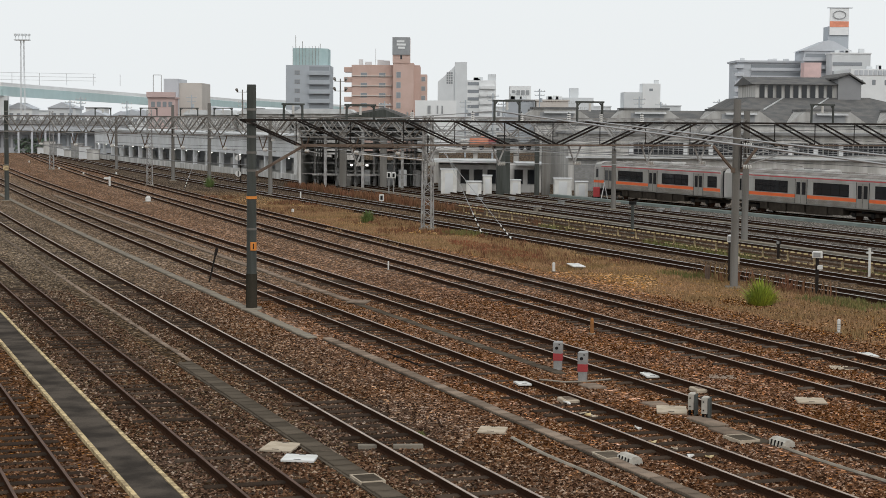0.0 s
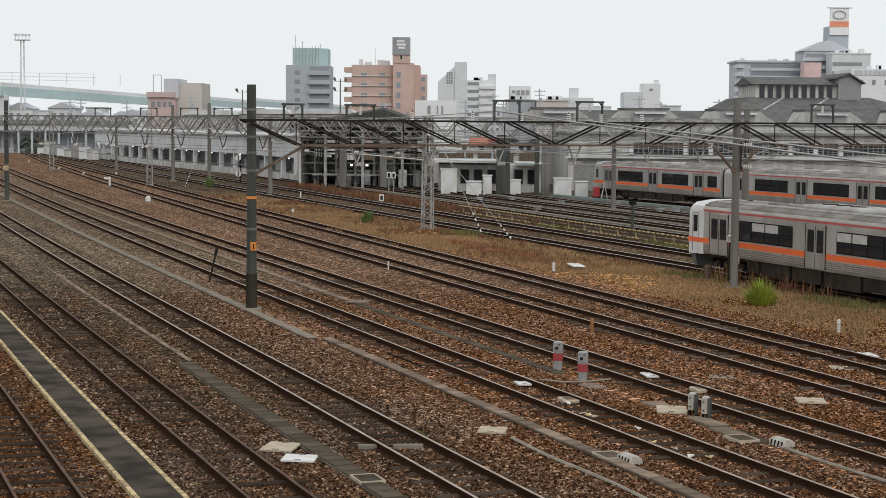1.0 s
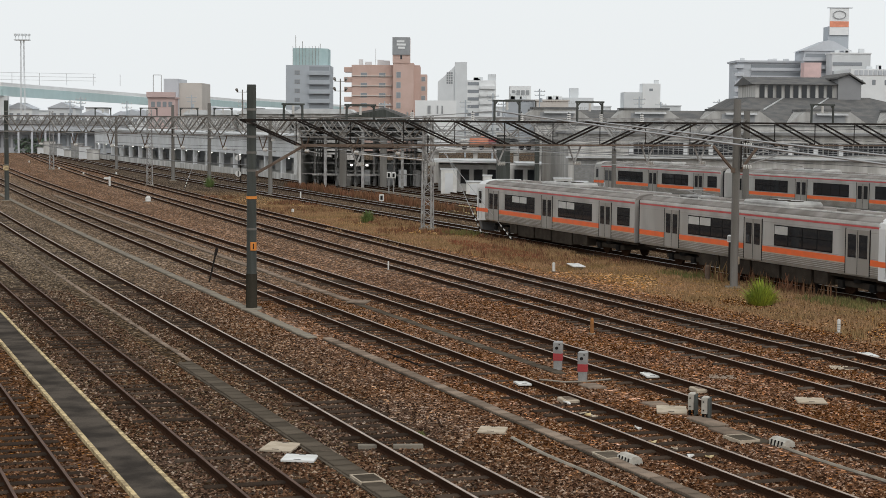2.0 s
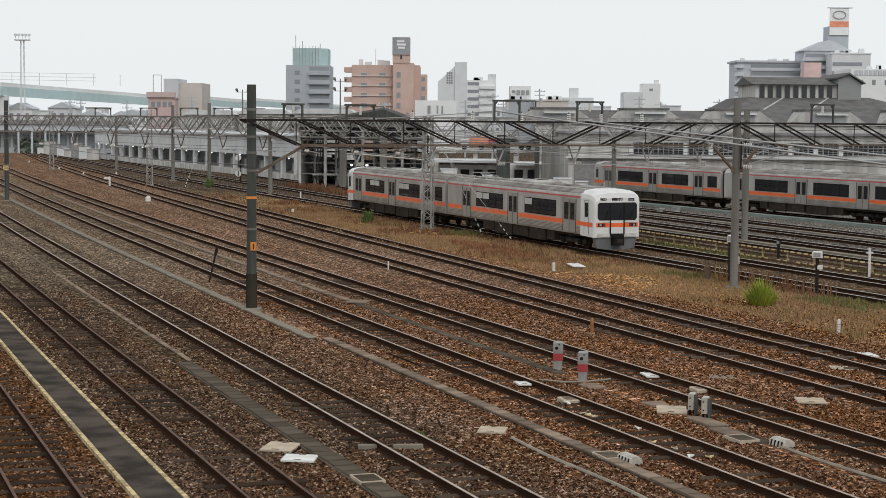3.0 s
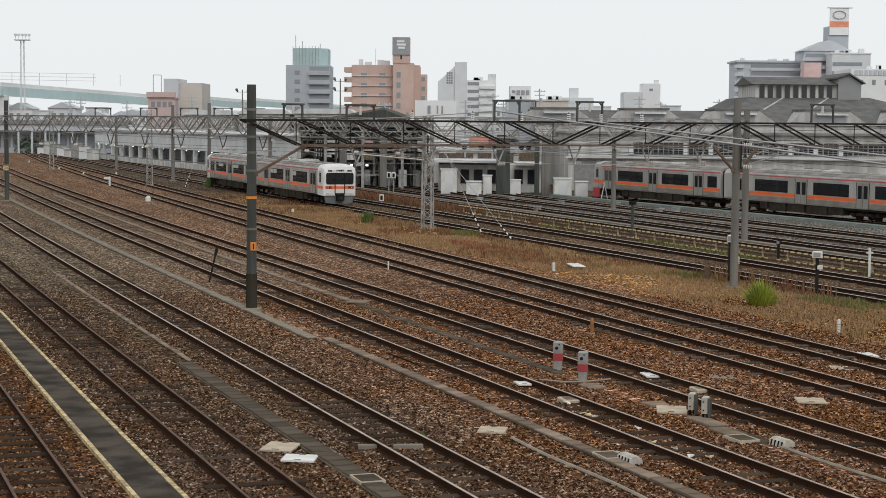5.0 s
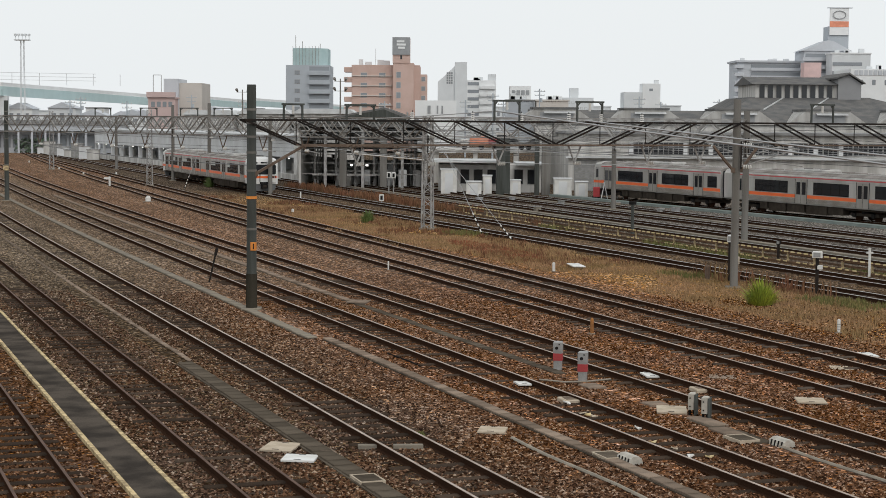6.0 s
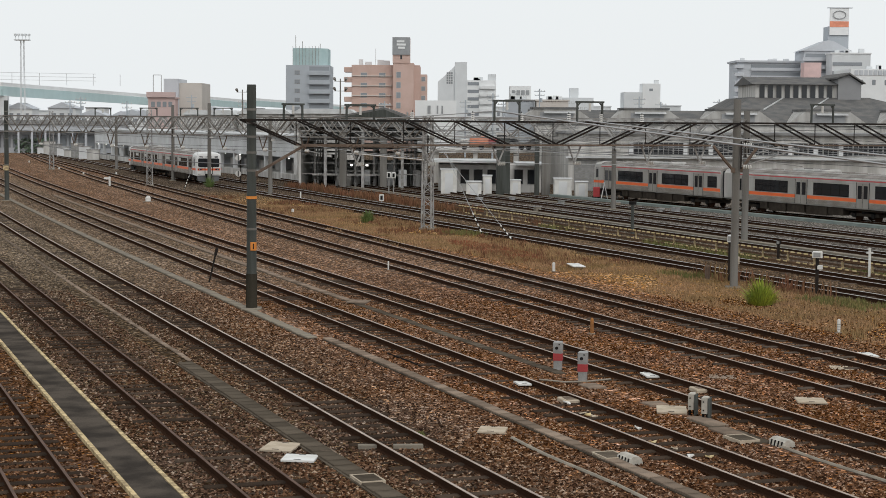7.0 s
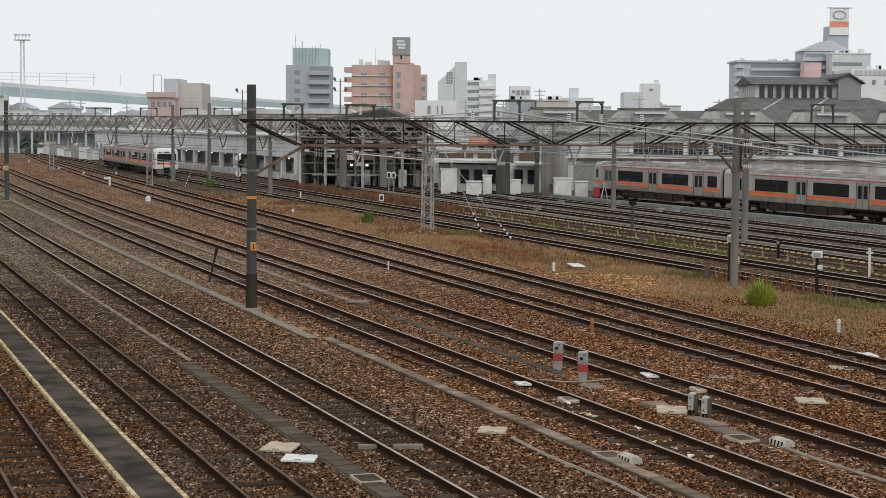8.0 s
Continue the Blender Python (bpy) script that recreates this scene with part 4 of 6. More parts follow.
def windows(t, x0, x1, y, z0, z1, cols, rows, fw, fh, glass_mat=None, frame_mat=None, sill=True):
    """A grid of real windows on the face y of a building, each with frame and pane."""
    gm, fm = glass_mat or M_PANE, frame_mat or M_STEEL_GREY
    cw, rh = (x1 - x0) / cols, (z1 - z0) / rows
    w, h = cw * fw, rh * fh
    fr = Shape().box(-w / 2 - .06, w / 2 + .06, -.05, 0.0, -h / 2 - .06, h / 2 + .06).mesh("window", fm)
    pn = Shape().box(-w / 2, w / 2, -.07, -.045, -h / 2, h / 2).mesh("pane", gm)
    for i in range(cols):
        for j in range(rows):
            f = part("window", fr, fm, t, at=pose(x0 + cw * (i + .5), y, z0 + rh * (j + .5)))
            part("pane", pn, gm, f)


# town colours: distance haze is mixed into these pale base colours and panes
M_BRICK = surface("hazed_salmon_brick", (.585, .43, .38), .85, 0, .08, .4, (.51, .36, .30), .5, .05)
M_TOWER = surface("hazed_grey_tile", (.44, .475, .51), .8, 0, .06, .3, (.39, .42, .45), .5, .03)
M_NET = surface("teal_scaffold_net", (.42, .56, .57), .85, 0, .1, .8, (.5, .62, .63), .6, .03)
M_FARWHITE = surface("hazed_weathered_white", (.80, .81, .81), .85, 0, .04, .3, (.7, .71, .71), .5, .03)
M_FARGREY = surface("hazed_grey_render", (.68, .70, .71), .85, 0, .05, .3, (.6, .62, .63), .5, .03)
M_FARBEIGE = surface("beige_render", (.60, .56, .52), .85, 0, .05, .3, (.53, .49, .45), .5, .03)
M_HOTEL = surface("hazed_grey_facade", (.55, .57, .60), .85, 0, .05, .3, (.49, .51, .54), .5, .03)
M_HOTELDARK = surface("grey_sheet_gable", (.30, .30, .305), .85, 0, .06, .4, (.24, .24, .24), .5, .03)
M_PINK = surface("salmon_pink_render", (.74, .54, .52), .85, 0, .05, .4, None, .3, .03)
M_REDB = surface("hazed_red_render", (.60, .46, .44), .85, 0, .08, .5, (.52, .40, .38), .5, .03)
M_TEAL = surface("teal_bridge_paint", (.49, .62, .625), .6, 0, .05, .3, (.42, .55, .555), .5, .02)
M_HAZEPANE = glass("hazed_window_glass", (.26, .28, .30), .2)
M_SIGNORANGE = surface("orange_sign_film", (.80, .30, .18), .5, 0, .04, .8, None, .3, 0)
M_SIGNGREY = surface("grey_sign_board", (.33, .34, .35), .6, 0, .06, .8, None, .3, 0)


def brick_apartments():
    t = block("apartment_building", -20.7, -5.5, 380, 396, 19.0, M_BRICK, "salmon brick apartment block with stacked balconies", "building", "town buildings")
    part("stair_tower", Shape().box(-11.4, -6.8, 377.5, 392, BED, 19.4), M_BRICK, t)
    part("roof_tower", Shape().box(-11.5, -7.7, 377.3, 384, 19.4, 25.0), M_BRICK, t, "salmon brick roof tower")
    board = part("sign_board", Shape().box(-11.55, -7.65, 377.0, 377.3, 21.2, 25.05), M_SIGNGREY, t, "dark grey sign board with pale unreadable writing")
    for k, (a, b, z) in enumerate(((-10.6, -8.9, 23.9), (-10.6, -8.6, 23.2), (-10.3, -8.8, 22.5))):
        part("writing_bar", Shape().box(a, b, 376.9, 377.0, z, z + .45), M_FARWHITE, board)
    part("side_wing", Shape().box(-5.5, -3.9, 381, 392, BED, 17.0), M_BRICK, t)
    for j in range(6):
        z = 17.6 - j * 2.2
        part("balcony", Shape().box(-22.4, -20.4, 380.3, 386, z - .2, z + .9, .1), M_BRICK, t, "brick balcony")
        part("balcony_slab", Shape().box(-20.7, -11.6, 379.7, 380, z - 1.15, z - .95), M_FARBEIGE, t)
    windows(t, -20.0, -11.8, 379.99, 4.4, 17.9, 2, 6, .34, .42, M_HAZEPANE, M_FARBEIGE)
    windows(t, -11.0, -9.3, 377.49, 4.4, 17.9, 1, 6, .55, .55, M_HAZEPANE, M_FARBEIGE)
    windows(t, -5.4, -4.0, 380.99, 4.4, 17.0, 1, 6, .6, .45, M_HAZEPANE, M_FARBEIGE)
    part("slit_window", Shape().box(-9.8, -9.4, 377.25, 377.35, 20.2, 21.1), M_PANE, t)
    part("antenna", Shape().bar((-15.5, 384, 19), (-15.5, 384, 22.8), .08), M_STEEL_GREY, t)


def grey_tower():
    t = block("office_tower", -39.1, -28.3, 420, 434, 20.1, M_TOWER, "blue-grey tower block with teal netting round its roof", "building", "town buildings")
    part("netted_top", Shape().prism([(-37.4, 420.4), (-31.6, 420.4), (-28.9, 422.5), (-28.9, 432), (-37.4, 432)], lambda u, w: (u, w, 20.1), lambda u, w: (u, w, 24.3)), M_NET, t, "teal scaffold netting")
    for i in range(9):
        x = -37.4 + i * .8
        part("scaffold_pole", Shape().bar((x, 420.2, 20.1), (x, 420.2, 24.8), .09), M_STEEL_GREY, t)
    for x, h in ((-37.1, 27.6), (-35.4, 26.2), (-31.0, 25.6)):
        part("antenna", Shape().bar((x, 425, 24), (x, 425, h), .14), M_STEEL_GREY, t)
    for j in range(6):
        z = 18.6 - j * 2.3
        part("balcony", Shape().box(-33.4, -28.1, 418.9, 420.2, z - .9, z + .15), M_TOWER, t)
        # no recess here: a flat strip painted as the balcony's shade
        part("shade_gap", Shape().box(-33.3, -28.4, 419.95, 420.02, z + .15, z + 1.2), M_HAZEPANE, t, "flat dark strip for shade behind the balcony")
    windows(t, -38.6, -34, 419.99, 6, 19.4, 1, 6, .25, .4, M_HAZEPANE)


def pale_town():
    t = block("office_building", -2.0, 6.9, 520, 535, 18.5, M_FARGREY, "pale grey building with a slanted roof and tower", "building", "town buildings")
    part("tower", Shape().box(3.2, 6.9, 519.5, 531, BED, 24.6), M_FARGREY, t)
    part("slanted_roof", Shape().prism([(-2.0, 18.5), (3.2, 18.5), (3.2, 23.4), (-1.0, 19.4)], lambda u, w: (u, 520, w), lambda u, w: (u, 531, w)), M_FARGREY, t)
    windows(t, .6, 2.6, 519.98, 17.9, 21.6, 3, 5, .6, .6, M_HAZEPANE)
    t = block("office_building", 6.9, 16.4, 540, 552, 19.6, M_FARWHITE, "white building with dark balcony bands", "building", "town buildings")
    part("penthouse", Shape().box(14.0, 16.4, 541, 549, 19.6, 21.6), M_FARGREY, t)
    for j in range(5):
        part("window_band", Shape().box(7.4, 11.0, 539.9, 540.05, 18.0 - j * 2.4, 19.0 - j * 2.4), M_HAZEPANE, t)
        part("balcony", Shape().box(11.2, 16.2, 539.0, 540.05, 16.9 - j * 2.4, 17.8 - j * 2.4), M_FARWHITE, t)
    t = block("low_building", -6.2, 2.6, 362, 372, 11.0, M_FARWHITE, "white low building with dark sign bars", "building", "town buildings")
    for x, w in ((-3.2, .3), (-1.4, .16), (-.4, .16)):
        part("sign_bar", Shape().box(x - w, x + w, 361.8, 362.0, 8.2, 9.9), M_SIGNGREY, t)
    t = block("low_building", 15.5, 20.4, 400, 408, 15.0, M_FARWHITE, "white building with a dark unreadable sign", "building", "town buildings")
    for i in range(4):
        part("writing_bar", Shape().box(15.9 + i * 1.1, 16.7 + i * 1.1, 399.85, 400, 12.9, 14.0), M_SIGNGREY, t)
    block("low_building", 14.4, 20.9, 394, 399.6, 11.4, M_TOWER, "blue-grey low building with a grey roof slab", "building", "town buildings", M_ROOFGREY)
    block("low_building", 21.2, 28.5, 390, 399, 11.4, M_FARBEIGE, "beige low building with a flat roof", "building", "town buildings", M_FARBEIGE)
    t = block("apartment_building", 36.6, 52.7, 600, 612, 15.2, M_FARGREY, "pale far apartment block in the mist", "building", "town buildings")
    part("penthouse", Shape().box(44.5, 47.5, 602, 607, 15.2, 18.6), M_FARGREY, t)
    windows(t, 37, 52.3, 599.98, 6, 14.6, 10, 4, .5, .4, M_FARGREY)
    t = block("apartment_building", 58.2, 68.5, 550, 562, 16.4, M_FARGREY, "pale far apartment block with a stair tower", "building", "town buildings")
    part("stair_tower", Shape().box(64.0, 69.8, 549.5, 558, BED, 19.2), M_FARWHITE, t)
    part("water_tank", Shape().box(68.0, 69.4, 551, 553, 19.2, 20.4), M_FARGREY, t)
    part("slit_window", Shape().box(66.2, 67.4, 549.4, 549.55, 16.8, 17.6), M_HAZEPANE, t)
    t = block("low_building", -73.1, -66.4, 420, 432, 11.6, M_REDB, "dull red low building with a balcony", "building", "town buildings", M_REDB)
    windows(t, -72.6, -66.9, 419.98, 9.2, 11.2, 4, 1, .6, .6, M_HAZEPANE)
    part("parapet", Shape().box(-73.4, -66.3, 419.2, 420.0, 12.0, 13.2), M_REDB, t)
    part("roof_frame", Shape().bar((-72.5, 424, 12), (-72.5, 424, 17.5), .14).bar((-70.5, 424, 12), (-70.5, 424, 17.5), .14).bar((-72.5, 424, 17.5), (-70.5, 424, 17.5), .14), M_STEEL_GREY, t)
    t = block("low_building", -66.3, -60.5, 425, 440, 15.6, M_FARBEIGE, "tall beige building with blank walls", "building", "town buildings")
    part("grey_storey", Shape().box(-69.9, -66.2, 424, 438, BED, 16.6), M_HOTEL, t)
    rnd = random.Random(9)
    for i in range(26):
        x = -150 + i * 9.5 + rnd.uniform(-3, 3)
        y = rnd.uniform(470, 640)
        h = rnd.uniform(6.5, 10.5)
        mat = (M_FARWHITE, M_FARGREY, M_FARBEIGE, M_WALLPALE)[rnd.randrange(4)]
        t = block("house", x, x + rnd.uniform(6, 12), y, y + 9, h, mat, "pale far house in the mist", "house", "far houses", M_ROOFGREY if i % 3 else M_FARGREY)
        windows(t, x + .5, x + 5.5, y - .02, 3.2, h - .4, 3, 2, .45, .4, M_HAZEPANE)
    for i in range(16):
        x = 20 + i * 12 + rnd.uniform(-3, 3)
        y = rnd.uniform(560, 700)
        h = rnd.uniform(8, 14)
        t = block("house", x, x + rnd.uniform(7, 12), y, y + 9, h, M_FARGREY, "pale far house in the mist", "house", "far houses", M_FARGREY)
        windows(t, x + .5, x + 6, y - .02, 4, h - .5, 3, 2, .45, .4, M_HAZEPANE)


def hotel():
    t = block("hotel", 89.6, 111.3, 520, 536, 25.2, M_HOTEL, "grey balconied block far behind the depot", "building", "town buildings")
    part("cornice", Shape().box(88.9, 112.0, 519.2, 536, 25.2, 25.8), M_HOTEL, t)
    for j in range(7):
        z = 24.0 - j * 2.4
        part("balcony", Shape().box(88.4, 91.2, 518.6, 522, z - .6, z + .4, .1), M_HOTEL, t)
        # balcony shade painted as a flat dark strip on the wall
        part("shade_gap", Shape().box(93.5, 111.0, 519.9, 520.03, z - .9, z + .6), M_HAZEPANE, t, "flat dark strip for shade inside the balconies")
        part("railing", Shape().box(93.5, 111.0, 519.2, 519.4, z - 1.3, z - .4), M_HOTEL, t)
    t = block("hotel_tower", 108.5, 122.0, 514, 528, 28.6, M_HOTEL, "grey stepped tower with a sign on top", "building", "town buildings")
    part("hip_roof", Shape().prism([(107.5, 28.6), (122.8, 28.6), (117.0, 31.6), (115.4, 31.8)], lambda u, w: (u, 513.5, w), lambda u, w: (u, 526, w)), M_HOTEL, t)
    part("neck", Shape().box(115.6, 121.8, 514.5, 521, 28.6, 36.0), M_TOWER, t)
    for j in range(5):
        z = 27.2 - j * 2.4
        # another flat strip in place of shade under the balcony above
        part("shade_gap", Shape().box(108.8, 121.6, 513.9, 514.03, z - .5, z + .6), M_HAZEPANE, t)
        part("balcony", Shape().box(107.8, 122.4, 512.9, 514.0, z - 1.6, z - .6), M_HOTEL, t)
    sb = part("sign_box", Shape().box(115.9, 121.6, 513.9, 514.4, 33.4, 41.4), M_FARWHITE, t, "white sign box with an oval mark and orange stripe")
    part("orange_stripe", Shape().box(115.9, 121.6, 513.8, 513.9, 35.8, 37.5), M_SIGNORANGE, sb)
    ring = Shape()
    for i in range(24):
        a0, a1 = 2 * math.pi * i / 24, 2 * math.pi * (i + 1) / 24
        ring.bar((118.75 + 1.9 * math.cos(a0), 513.75, 39.4 + 1.2 * math.sin(a0)), (118.75 + 1.9 * math.cos(a1), 513.75, 39.4 + 1.2 * math.sin(a1)), .22)
    part("oval_mark", ring, M_SIGNGREY, sb)
    part("sign_cap", Shape().box(115.2, 122.6, 513.7, 514.6, 41.4, 41.65), M_HOTEL, sb)
    t = block("office_building", 114.6, 126.0, 504, 512, 27.4, M_FARGREY, "pale grey flat-roofed office building", "building", "town buildings", M_FARWHITE)
    for j in range(4):
        part("window_band", Shape().box(114.8, 123.5, 503.9, 504.02, 23.9 - j * 2.6, 24.9 - j * 2.6), M_HAZEPANE, t)
    block("lift_house", 105.6, 110.6, 500, 505, 24.6, M_PINK, "salmon pink blank-walled block", "building", "town buildings")
    t = block("amusement_hall", 107.4, 130, 450, 470, 21.2, M_FARWHITE, "white windowed block with faint grey sign bars", "building", "town buildings")
    for i in range(7):
        part("sign_bar", Shape().box(108.4 + i * 1.25, 109.3 + i * 1.25, 449.8, 449.98, 19.6, 20.9), M_HOTEL, t)
    windows(t, 108.5, 118.5, 449.98, 16.4, 19.0, 3, 1, .25, .5, M_HAZEPANE)


def expressway():
    t = thing("elevated_expressway", "teal steel girder expressway on tall piers", "bridge", kind="structure")
    deck = [(-330, 330), (-112, 430), (-96, 560), (-80, 700), (-40, 1100)]
    for i, ((xa, ya), (xb, yb)) in enumerate(zip(deck, deck[1:])):
        part("girder", Shape().bar((xa, ya, 13.3), (xb, yb, 12.2 if i else 13.3), .8, 2.4), M_TEAL, t, "teal box girder")
        part("parapet", Shape().bar((xa, ya, 15.0), (xb, yb, 14.0 if i else 15.0), .5, 1.0), M_FARWHITE, t, "pale parapet")
    for xa, ya in deck[1:]:
        part("pier", Shape().box(xa - 1.2, xa + 1.2, ya + .8, ya + 3.2, BED, 12.2), M_FARGREY, t, "concrete pier")
    for i in range(40):
        f = i / 40
        x, y = -330 + 252 * f, 330 + 115 * f
        part("fence_post", Shape().bar((x, y + .5, 15), (x, y + .5, 18.0), .12), M_FARGREY, t)
    for z in (16.2, 17.1, 18.0):
        part("fence_rail", Shape().bar((-330, 330.5, z), (-90, 440, z), .10), M_FARGREY, t)


def light_tower(x, y, top, label, heads=5):
    t = thing("floodlight_tower", label, "floodlight tower", pose(x, y, BED), group="floodlight towers")
    for u, v in ((-.5, -.5), (.5, -.5), (.5, .5), (-.5, .5)):
        part("leg", Shape().bar((u, v, 0), (u * .6, v * .6, top - 1.5), .09), M_FARGREY, t)
    s = Shape()
    for i in range(14):
        z0, z1 = (top - 1.5) * i / 14, (top - 1.5) * (i + 1) / 14
        s.bar((-.4, -.4, z0), (.4, -.4, z1), .03).bar((.4, -.4, z0), (.4, .4, z1), .03)
    tagged(part("lacing", s, M_FARGREY, t), "diagonal lacing bars", kind="stuff")
    part("platform", Shape().box(-1.5, 1.5, -1, 1, top - 1.6, top - 1.4), M_FARGREY, t)
    for i in range(heads):
        x_ = -1.4 + 2.8 * i / (heads - 1)
        part("floodlight", Shape().box(x_ - .25, x_ + .25, -.3, .3, top - .7, top - .2, .08).bar((x_, 0, top - 1.4), (x_, 0, top - .6), .1), M_FARGREY, t)


def yard_lamp(x, y, top, tiers, label):
    t = thing("yard_lamp", label, "lamp", pose(x, y, BED), group="yard lamps")
    part("mast", Shape().cone((0, 0, 0), (0, 0, top), .16, .09, 10), M_STEEL_MID, t)
    for k in range(tiers):
        z = top - .1 - k * 1.5
        part("arm", Shape().bar((-.95, 0, z - .3), (.95, 0, z - .3), .08), M_STEEL_MID, t)
        for s in (-1, 1):
            part("floodlight", Shape().cone((s * .75, .1, z - .2), (s * .95, -.25, z + .15), .12, .24, 10), M_STEEL_MID, t)


def station():
    """Long platform building with a pale fascia over an open, lamp-lit arcade."""
    t = thing("station_building", "long pale platform building with a lit arcade below", "station", group="station")
    a, b = Vector((-60.0, 292.0, 0)), Vector((-16.2, 190.0, 0))
    d = (b - a).normalized()
    n = Vector((-d.y, d.x, 0))
    if n.y < 0:
        n = -n
    L_ = (b - a).length

    def wall(s0, s1, z0, z1, o0, o1):
        return Shape().add([a + d * s + n * o + Vector((0, 0, z)) for z in (z0, z1) for s, o in ((s0, o0), (s1, o0), (s1, o1), (s0, o1))],
                           [(3, 2, 1, 0), (4, 5, 6, 7), (0, 1, 5, 4), (1, 2, 6, 5), (2, 3, 7, 6), (3, 0, 4, 7)])
    part("platform", wall(0, L_, BED, .55, -.4, 9), M_WALLGREY, t, "grey platform edge")
    part("back_wall", wall(0, L_, .55, 2.4, 5, 5.3), M_SHADEIN, t)
    bays = 17
    for i in range(bays + 1):
        s = L_ * i / bays
        part("pillar", wall(max(0, s - .25), min(L_, s + .25), .55, 2.42, 0, .5), M_WALLPALE, t)
    for i in range(bays):
        s0, s1 = L_ * i / bays, L_ * (i + 1) / bays
        part("fascia_panel", wall(s0 + .03, s1 - .03, 2.4, 4.6, -.05, .3), M_WALLPALE, t, "pale fascia panel")
        part("bench_wall", wall(s0 + 1.2, s0 + 3.4, .55, 1.6, 3, 3.4), M_WALLGREY, t)
        part("lamp_tube", wall((s0 + s1) / 2 - .06, (s0 + s1) / 2 + .06, 2.26, 2.36, -.18, -.06), M_LAMP, t, "lit tube lamp")
    part("roof", wall(-.3, L_ + .3, 4.6, 4.9, -.4, 10), M_ROOFPALE, t)
    part("end_pillar", wall(L_ - 1.0, L_ + .1, BED, 5.4, -.3, .4), M_WHITE, t, "white end pillar")


def work_shed():
    t = thing("work_shed", "dark open steel-framed shed with a low gable roof", "shed", group="depot")
    x0, x1, y0, y1 = -14.5, -2.0, 172, 192
    part("back_wall", Shape().box(x0, x1, y1, y1 + .3, BED, 2.2), M_WALLGREY, t)
    part("back_gable", Shape().box(x0, x1, y1, y1 + .3, 4.6, 6.2), M_SHADEIN, t)
    part("side_wall", Shape().box(x0 - .2, x0, y0, y1, BED, 6.2), M_WALLGREY, t)
    part("side_wall", Shape().box(x1, x1 + .2, y0, y1, BED, 6.2), M_WALLGREY, t)
    part("roof", Shape().prism([(x0 - .6, 6.3), ((x0 + x1) / 2 + 2.2, 8.0), (x1 + .6, 6.3), (x1 + .6, 6.0), (x0 - .6, 6.0)], lambda u, w: (u, y0 - .8, w), lambda u, w: (u, y1 + .8, w)), M_ROOFDARK, t, "dark gable roof")
    part("gable_front", Shape().prism([(x0 + .6, 6.35), ((x0 + x1) / 2 + 2.2, 7.8), (x1 - .4, 6.35)], lambda u, w: (u, y0 - .86, w), lambda u, w: (u, y0 - .80, w)), M_POLE, t, "dark sheeted gable")
    for x in (-12.0, -10.2, -8.2, -6.1, -4.2):
        part("column", Shape().box(x - (.35 if x in (-10.2, -6.1) else .14), x + (.35 if x in (-10.2, -6.1) else .14), y0 - .2, y0 + .3, BED, 6.1), M_POLE_LIGHT if x in (-10.2, -6.1) else M_STEEL_GREY, t)
    part("crane_beam", Shape().box(x0, x1, y0 - .35, y0 - .1, 3.95, 4.25), M_STEEL_RUST, t, "rusty crane beam")
    for z in (1.2, 2.3, 3.2, 5.2):
        part("gallery_rail", Shape().bar((x0, y0 + 1.5, z), (x1, y0 + 1.5, z), .08), M_STEEL_GREY, t)
    for z in (4.9, 5.5):
        part("roof_tie", Shape().box(x0, x1, y0 - .25, y0 - .12, z, z + .12), M_STEEL_GREY, t)
    for i in range(12):
        xa = x0 + (x1 - x0) * i / 12
        part("roof_web", Shape().bar((xa, y0 - .2, 5.6 if i % 2 else 4.95), (xa + (x1 - x0) / 12, y0 - .2, 4.95 if i % 2 else 5.6), .09), M_STEEL_GREY, t)
    for k in range(4):
        for x in (-13.3, -11.1, -9.1, -7.2, -5.1, -3.0):
            part("inner_column", Shape().box(x - .1, x + .1, y0 + 3 + k * 4, y0 + 3.2 + k * 4, BED, 6.0), M_STEEL_GREY, t)
        part("inner_beam", Shape().box(x0, x1, y0 + 3 + k * 4, y0 + 3.2 + k * 4, 4.6 - k * .5, 4.8 - k * .5), M_STEEL_GREY, t)
        part("work_platform", Shape().box(x0 + 1 + k, x1 - 2, y0 + 2.2 + k * 4, y0 + 3.0 + k * 4, 1.0 + .3 * k, 1.15 + .3 * k), M_WALLGREY, t)
    rnd = random.Random(3)
    for i in range(16):
        x = rnd.uniform(x0 + .5, x1 - .8)
        h = rnd.uniform(.8, 2.6)
        part("rack", Shape().box(x, x + rnd.uniform(.4, 1.1), y0 + rnd.uniform(1, 8), y0 + 9, BED, h, .05), (M_STEEL_GREY, M_BLACK, M_WALLGREY, M_WALLPALE)[i % 4], t)
    for i in range(3):
        part("lamp_tube", Shape().box(-9.6 + i * 1.6, -9.35 + i * 1.6, y0 + 2, y0 + 2.3, 2.0, 2.15), M_LAMP, t, "lit tube lamp")


